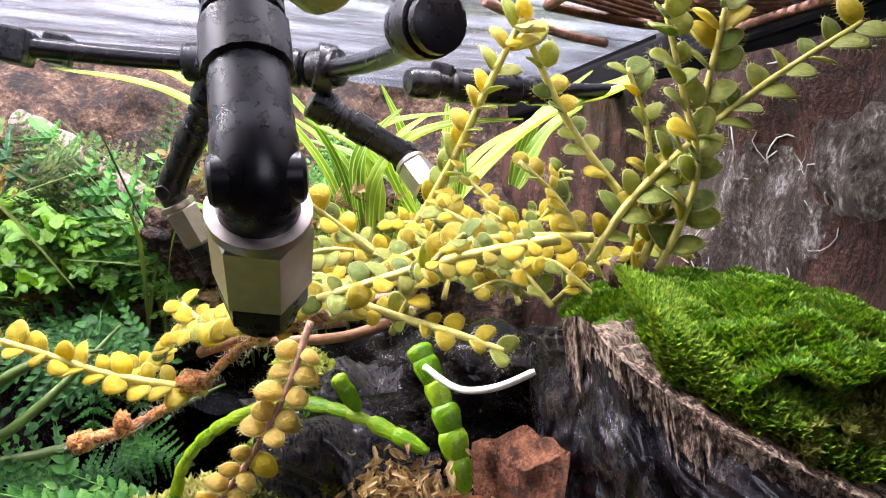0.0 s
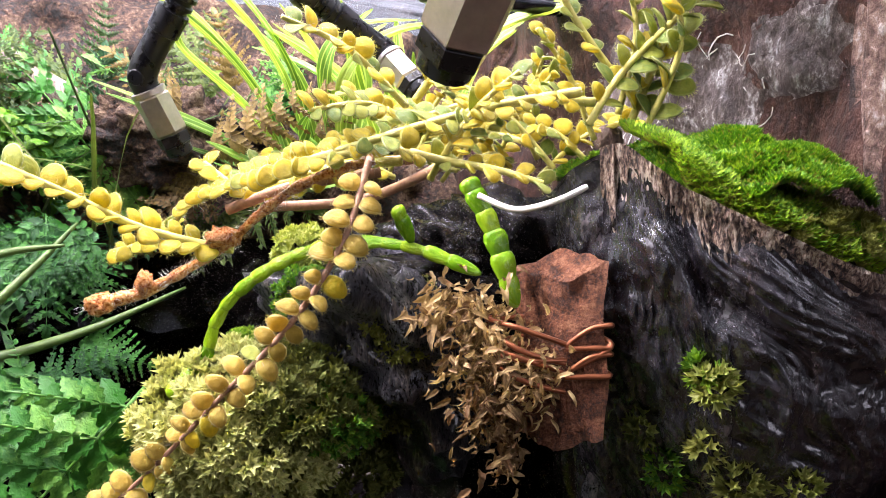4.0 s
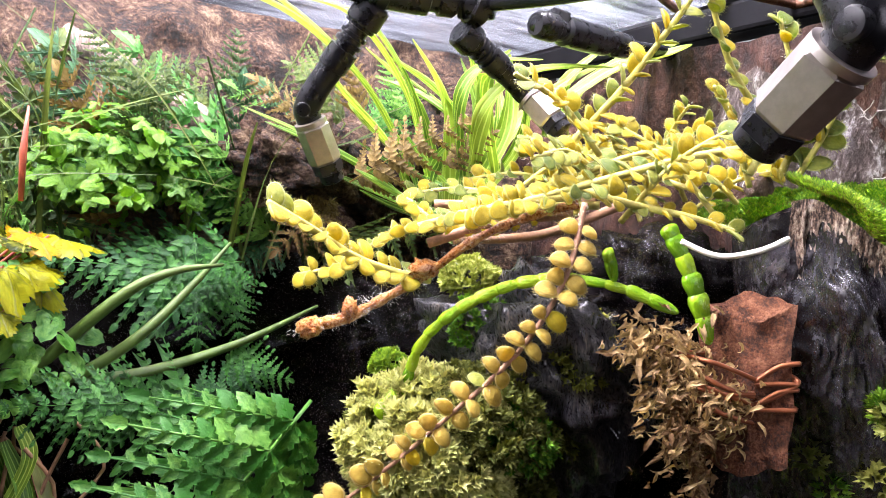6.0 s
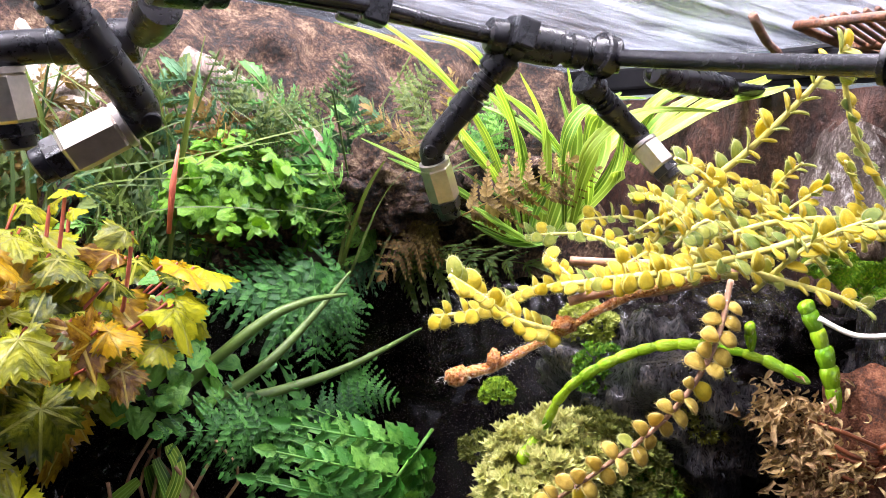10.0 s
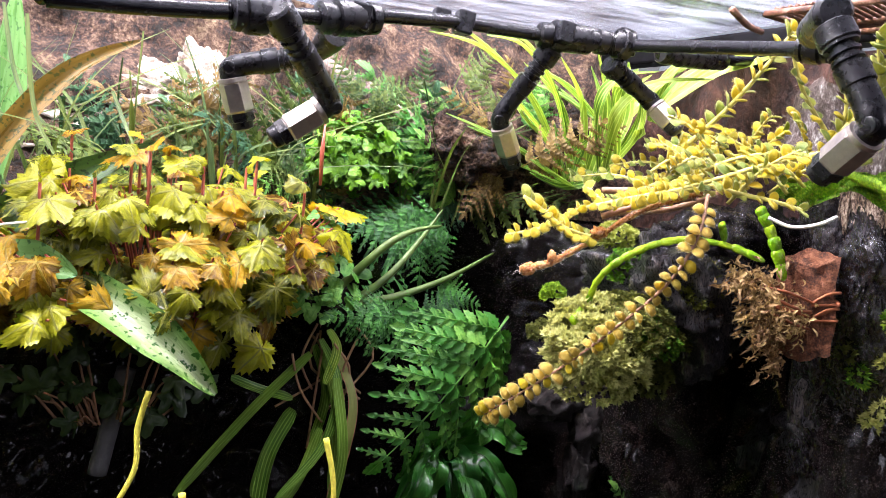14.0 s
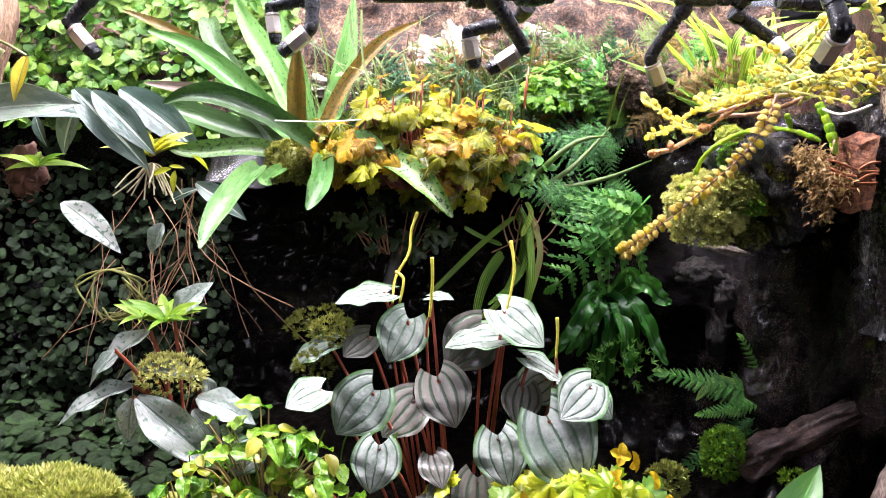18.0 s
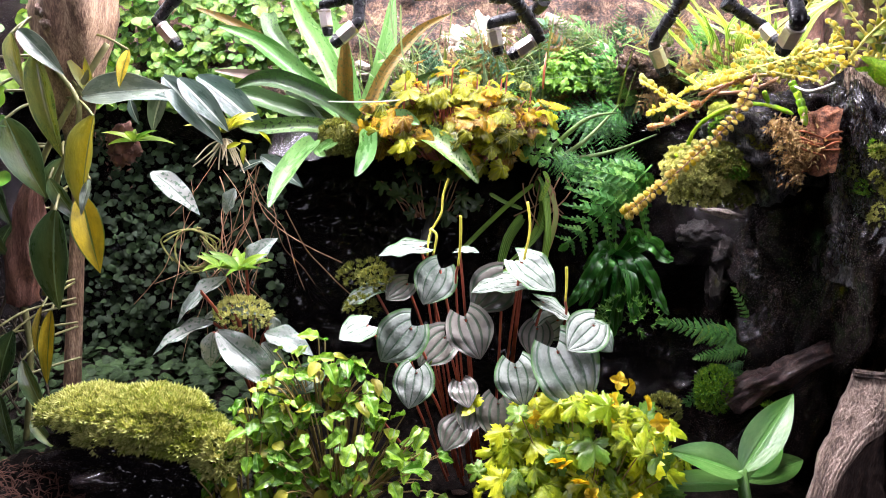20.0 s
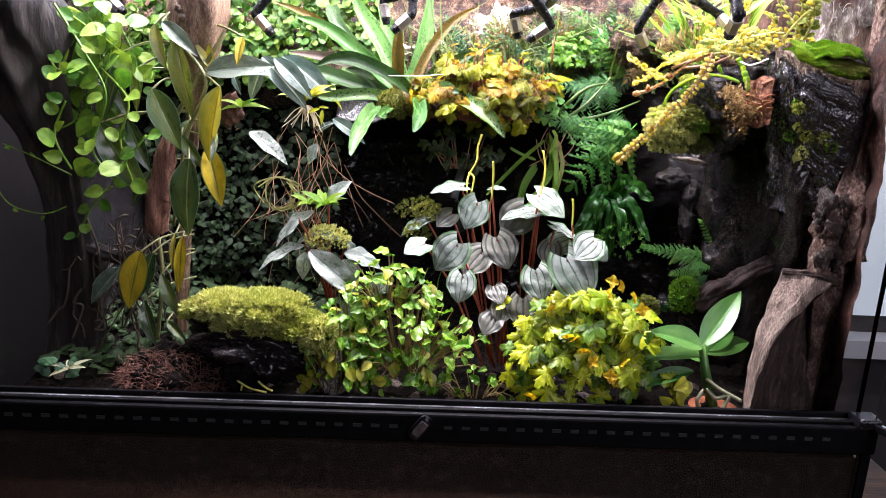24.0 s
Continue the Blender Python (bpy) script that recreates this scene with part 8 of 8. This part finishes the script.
part("trunk", limb("trunk", [(-0.455, 0.110, 0.561), (-0.421, 0.100, 0.507), (-0.410, 0.110, 0.453), (-0.407, 0.130, 0.387), (-0.411, 0.150, 0.302), (-0.415, 0.160, 0.205), (-0.422, 0.160, 0.088)], [0.045, 0.05, 0.036, 0.024, 0.02, 0.022, 0.035], DARKW, 5.0, 0.34, 72, 22), dk)
part("side_limb", limb("side_limb", [(-0.400, 0.160, 0.267), (-0.355, 0.155, 0.253), (-0.321, 0.155, 0.244), (-0.300, 0.160, 0.271)], [0.009, 0.007, 0.007, 0.006], DARKW, 6.0, 0.25), dk)
HOY = leaf_mat("dark_green_hoya_leaf", (0.016, 0.060, 0.018), (0.10, 0.19, 0.065), vein=(0.20, 0.30, 0.16), veins=2.0, vein_width=0.035, rough=0.3, glow=0.15, coat=0.8, patch=(0.16, 0.18, 0.03), spots=(0.16, 0.24, 0.09), spot_scale=420, spot_at=0.62)
HOYY = leaf_mat("yellowing_hoya_leaf", (0.30, 0.26, 0.02), (0.90, 0.66, 0.03), vein=(0.16, 0.22, 0.04), veins=2.0, vein_width=0.06, rough=0.35, glow=0.25, coat=0.4, edge=(0.07, 0.12, 0.03), spots=(0.10, 0.13, 0.03), spot_scale=300, spot_at=0.60)
HL = [blade(0.40, "lance", 0.35 + 0.2 * k, 0.2, 0.05, 14, 8, 0, k).mesh("leaf", HOY) for k in range(3)]
HY = [blade(0.40, "lance", 0.4, 0.2, 0.05, 14, 8, 0, 5).mesh("leaf", HOYY)]
hoy = thing("hoya_vine", (-0.298, 0.140, 0.295), "hoya vine with long dark green and yellowing leaves", "vine")
HST = plain_mat("green_brown_hoya_stem", (0.16, 0.16, 0.06), 0.5, var=0.3)
HOYM = leaf_mat("olive_mottled_hoya_leaf", (0.045, 0.12, 0.03), (0.40, 0.42, 0.06), patch=(0.72, 0.58, 0.03), vein=(0.30, 0.34, 0.12), veins=2.0, vein_width=0.035, rough=0.3, glow=0.2, coat=0.6, spots=(0.42, 0.36, 0.05), spot_scale=380, spot_at=0.58)
HOYP = leaf_mat("grey_green_hoya_leaf", (0.10, 0.15, 0.11), (0.30, 0.36, 0.29), vein=(0.38, 0.44, 0.34), veins=2.0, vein_width=0.03, rough=0.28, glow=0.15, coat=0.7)
HM = [blade(0.40, "lance", 0.45, 0.3, 0.06, 16, 8, 0, 2).mesh("leaf", HOYM)]
HP = [blade(0.40, "lance", 0.5, 0.25, 0.06, 16, 8, 0, 3).mesh("leaf", HOYP)]
for k, (b, t, tone, w) in enumerate((
    ((-0.2635, 0.117, 0.4974), (-0.2489, 0.101, 0.4169), 2, 0.62), ((-0.2883, 0.112, 0.4457), (-0.2575, 0.096, 0.3878), 0, 1.05), ((-0.2171, 0.107, 0.4507), (-0.2366, 0.091, 0.3756), 2, 0.85),
    ((-0.2333, 0.112, 0.3884), (-0.2175, 0.096, 0.3280), 1, 0.95), ((-0.2523, 0.107, 0.3759), (-0.2620, 0.091, 0.2910), 0, 0.95), ((-0.3429, 0.107, 0.4096), (-0.2981, 0.091, 0.3316), 0, 0.85),
    ((-0.3141, 0.112, 0.4822), (-0.3369, 0.096, 0.4107), 0, 0.42), ((-0.2870, 0.127, 0.5106), (-0.2770, 0.111, 0.4666), 2, 0.75), ((-0.2752, 0.117, 0.5128), (-0.2379, 0.101, 0.4850), 3, 0.80),
    ((-0.3054, 0.097, 0.2765), (-0.3218, 0.081, 0.2136), 1, 1.15), ((-0.3339, 0.107, 0.2541), (-0.3692, 0.091, 0.2186), 3, 0.95), ((-0.2985, 0.112, 0.2713), (-0.3173, 0.096, 0.2185), 0, 0.85),
    ((-0.3055, 0.097, 0.2208), (-0.2931, 0.081, 0.1731), 0, 0.80), ((-0.2868, 0.102, 0.2503), (-0.2668, 0.086, 0.2039), 0, 0.70), ((-0.2840, 0.102, 0.1968), (-0.2596, 0.086, 0.1803), 0, 0.75),
    ((-0.2727, 0.112, 0.2941), (-0.2772, 0.096, 0.2572), 1, 0.45), ((-0.2652, 0.112, 0.2910), (-0.2705, 0.096, 0.2277), 1, 0.50), ((-0.3050, 0.127, 0.4676), (-0.3094, 0.111, 0.4232), 2, 0.70),
    ((-0.3238, 0.132, 0.4116), (-0.3012, 0.116, 0.3586), 0, 0.80), ((-0.3042, 0.132, 0.3582), (-0.3239, 0.116, 0.3199), 0, 0.70), ((-0.2375, 0.132, 0.4651), (-0.1683, 0.116, 0.4812), 3, 0.95),
    ((-0.1985, 0.132, 0.5019), (-0.2029, 0.116, 0.4747), 1, 0.80), ((-0.2597, 0.137, 0.4137), (-0.2772, 0.121, 0.3775), 0, 0.90), ((-0.2665, 0.127, 0.3980), (-0.2418, 0.111, 0.3638), 0, 0.80),
    ((-0.2205, 0.102, 0.4022), (-0.2232, 0.086, 0.3778), 3, 0.60), ((-0.3350, 0.132, 0.4549), (-0.3190, 0.116, 0.4130), 0, 0.75), ((-0.2485, 0.142, 0.5055), (-0.2260, 0.126, 0.4594), 2, 0.70),
    ((-0.2866, 0.137, 0.3723), (-0.3009, 0.121, 0.3366), 0, 0.80))):
    part("leaf", (HL[k % 3], HY[0], HM[0], HP[0])[tone], hoy, aim(b, t, (0.25 * math.sin(k * 2.4), -1, 0.5), w))
    b = Vector(b)
    e = Vector((-0.268, 0.155, b.z + 0.012))
    g = Geo()
    g.tube(spline([e, e.lerp(b, 0.6) + Vector((0, 0, 0.006)), b], 5), 0.0011, 6, False)
    part("leaf_stalk", g.mesh("leaf_stalk", HST), hoy)
g = Geo()
g.tube(spline([(-0.219, 0.140, 0.506), (-0.249, 0.135, 0.458), (-0.285, 0.140, 0.397), (-0.305, 0.140, 0.321), (-0.297, 0.130, 0.245), (-0.308, 0.130, 0.163)], 8), 0.0026, 8)
g.tube(spline([(-0.258, 0.130, 0.487), (-0.237, 0.125, 0.453), (-0.263, 0.130, 0.392), (-0.281, 0.130, 0.298)], 8), 0.002, 8)
part("stem", g.mesh("stem", HST), hoy)
g = Geo()
rnd = random.Random(23)
for k in range(60):
    a = Vector((-0.358, 0.150, 0.237)) + Vector((rnd.uniform(-0.05, 0.05), rnd.uniform(-0.02, 0.03), rnd.uniform(-0.03, 0.07)))
    p = [a]
    for _ in range(4):
        p.append(p[-1] + Vector((rnd.uniform(-0.012, 0.012), rnd.uniform(-0.006, 0.006), rnd.uniform(-0.03, 0.004))))
    g.tube(spline(p, 3), rnd.uniform(0.0006, 0.0016), 5, False)
part("root_mass", g.mesh("root_mass", plain_mat("grey_brown_roots", (0.07, 0.052, 0.036), 0.7, var=0.4)), hoy)
RND = leaf_mat("soft_round_vine_leaf", (0.06, 0.22, 0.02), (0.32, 0.52, 0.06), rough=0.35, glow=0.35, coat=0.3)
RM = [blade(0.86, "round", 0.4, 0.12, 0, 10, 6).mesh("leaf", RND), blade(0.8, "ovate", 0.4, 0.12, 0, 10, 6).mesh("leaf", RND)]
rv = thing("round_leaf_vine", (-0.366, 0.110, 0.361), "trailing vine with round light green leaves", "vine")
rnd = random.Random(25)
leaf_mound("", None, "", "", (-0.358, 0.140, 0.492), (0.050, 0.030, 0.042), 130, 0.022, RM, 91, -0.9, (0, -0.8, 0.7), 0.5, ROS, 0, rv)
leaf_mound("", None, "", "", (-0.362, 0.135, 0.425), (0.034, 0.025, 0.040), 60, 0.023, RM, 92, -0.9, (0, -0.9, 0.5), 0.5, ROS, 0, rv)
for k, pts in enumerate((((-0.374, 0.100, 0.525), (-0.342, 0.085, 0.482), (-0.321, 0.080, 0.439), (-0.339, 0.080, 0.388), (-0.321, 0.085, 0.365), (-0.288, 0.090, 0.401)), ((-0.369, 0.120, 0.516), (-0.325, 0.110, 0.489), (-0.304, 0.110, 0.468)), ((-0.377, 0.090, 0.497), (-0.372, 0.085, 0.465), (-0.342, 0.080, 0.460)), ((-0.334, 0.100, 0.466), (-0.306, 0.095, 0.434), (-0.315, 0.090, 0.394), (-0.306, 0.095, 0.347)), ((-0.437, 0.070, 0.358), (-0.422, 0.068, 0.330), (-0.390, 0.070, 0.320), (-0.368, 0.075, 0.327)), ((-0.425, 0.075, 0.389), (-0.398, 0.075, 0.378), (-0.362, 0.080, 0.359)), ((-0.384, 0.120, 0.284), (-0.357, 0.110, 0.324), (-0.337, 0.110, 0.344)), ((-0.369, 0.095, 0.432), (-0.381, 0.090, 0.397), (-0.364, 0.085, 0.364)), ((-0.327, 0.130, 0.513), (-0.308, 0.120, 0.479), (-0.300, 0.110, 0.445)), ((-0.372, 0.130, 0.533), (-0.346, 0.120, 0.506), (-0.338, 0.110, 0.472)))):
    ln = spline(pts, 8)
    g = Geo()
    g.tube(ln, 0.0012 if k not in (4, 5) else 0.0006, 6)
    part("stem", g.mesh("stem", ROS), rv)
    for i in range(1, len(ln), 3 if k not in (4, 5) else 8):
        L = rnd.uniform(0.015, 0.026) if k not in (4, 5) else 0.009
        d = Vector((rnd.uniform(-1, 1), rnd.uniform(-0.6, 0.1), rnd.uniform(-0.9, 0.5))).normalized()
        part("leaf", RM[i % 2], rv, aim(ln[i] + d * 0.003, ln[i] + d * L, (rnd.uniform(-0.5, 0.5), -1, rnd.uniform(0, 0.9))))

RIMLINE = spline(RIM, 24)
FOOTLINE = spline([(0.368, 0.116, 0.36), (0.376, 0.098, 0.36), (0.390, 0.080, 0.36), (0.408, 0.068, 0.36), (0.428, 0.066, 0.36)], 48)


def on_line(ln, u):
    k = max(0.0, min(0.9999, u)) * (len(ln) - 1)
    return ln[int(k)].lerp(ln[int(k) + 1], k % 1)


def face_at(u, v, lift=0.0):
    """The charred front: folds and sharp ridges of grain that sweep down from the upper corner."""
    p = on_line(RIMLINE, u).lerp(on_line(FOOTLINE, u), v)
    warp = 0.5 * noise.noise((u * 2.4, v * 2.6, 2.0)) + 0.16 * noise.noise((u * 7, v * 7, 5.0))
    s = v * 0.9 - u * 0.62 + warp * 0.55
    fold = noise.noise((s * 7.0, u * 1.6, 3.0))
    ridge = 1 - abs(math.sin(24 * s))
    fine = 1 - abs(math.sin(74 * s + 3 * noise.noise((u * 9, v * 9, 1.0))))
    mask = max(0.0, min(1.0, 0.5 + 1.6 * noise.noise((u * 4.0, v * 4.5, 8.0))))
    h = 0.006 * math.sin(math.pi * min(1.0, v * 1.5)) + 0.0042 * fold + 0.0016 * ridge * mask + 0.0011 * fine * mask + 0.0022 * noise.noise((u * 12, v * 15, 4.0)) + 0.0010 * noise.noise((u * 40, v * 46, 4.0))
    return p + Vector((-0.5, -0.85, 0.05)) * (h * min(1.0, 0.35 + v * 6) + lift)


TORN = rough_mat("torn_tan_wood", [(0.30, (0.030, 0.018, 0.014)), (0.42, (0.18, 0.105, 0.07)), (0.55, (0.46, 0.32, 0.22)), (0.72, (0.80, 0.68, 0.53))], 90, 0.5, 1.0, 4, stretch=(1.6, 1.6, 0.6), coat=0.2, dist=0.004)


def torn_at(u, v):
    """A ragged strip of torn fibres that hangs from the rim over the charred face."""
    w = 0.18 + 0.84 * u
    deep = 0.035 + 0.11 * max(0.0, noise.noise((u * 9, 1.5, 0)) + 0.35) * (0.4 + abs(math.sin(u * 61 + 4 * noise.noise((u * 20, 0, 2)))))
    return face_at(w, v * deep, 0.0014 * (1 - v) + 0.0012 * abs(noise.noise((u * 70, v * 3, 6.0))) - 0.0006 * v) + Vector((0, 0, 0.0016 * (1 - v)))


def crown_at(u, v):
    """Broken wood between the rim and the moss."""
    p = on_line(RIMLINE, u).lerp(Vector((0.392, 0.112, 0.494)), v * 0.8)
    return p + Vector((0, 0, 0.004 * math.sin(math.pi * v) + 0.004 * v * noise.noise((u * 8, v * 5, 0)) + 0.0016 * noise.noise((u * 40, v * 9, 3)) - 0.001))


part("crown_wood", terrain("crown_wood", 160, 24, crown_at, TORN), stump, label="broken brown wood round the moss")
part("torn_edge", terrain("torn_edge", 260, 16, torn_at, TORN), stump, label="torn tan wood edge")
CHARBROWN = rough_mat("charred_brown_wood", [(0.25, (0.005, 0.005, 0.007)), (0.50, (0.014, 0.012, 0.016)), (0.68, (0.028, 0.023, 0.026)), (0.92, (0.085, 0.06, 0.05))], 22, 0.24, 0.5, 5, stretch=(1.6, 1.6, 0.7), coat=1.0, dist=0.003, spec=0.7)
part("front_face", terrain("front_face", 240, 220, face_at, CHARBROWN), stump, label="swirled charred wood grain")
rnd = random.Random(61)
for k in range(11):
    p = face_at(rnd.uniform(0.25, 0.9), rnd.uniform(0.28, 0.7))
    s = rnd.uniform(0.003, 0.006)
    part("moss_patch", tufts(on_ellipsoid(p, (s, 0.003, s * rnd.uniform(0.6, 1.2)), -0.9), int(26000 * s * rnd.uniform(0.4, 1.0)), 0.0024, 120 + k).mesh("moss_patch", (OMOSS, YMOSS, MOSS)[k % 3], False), stump)
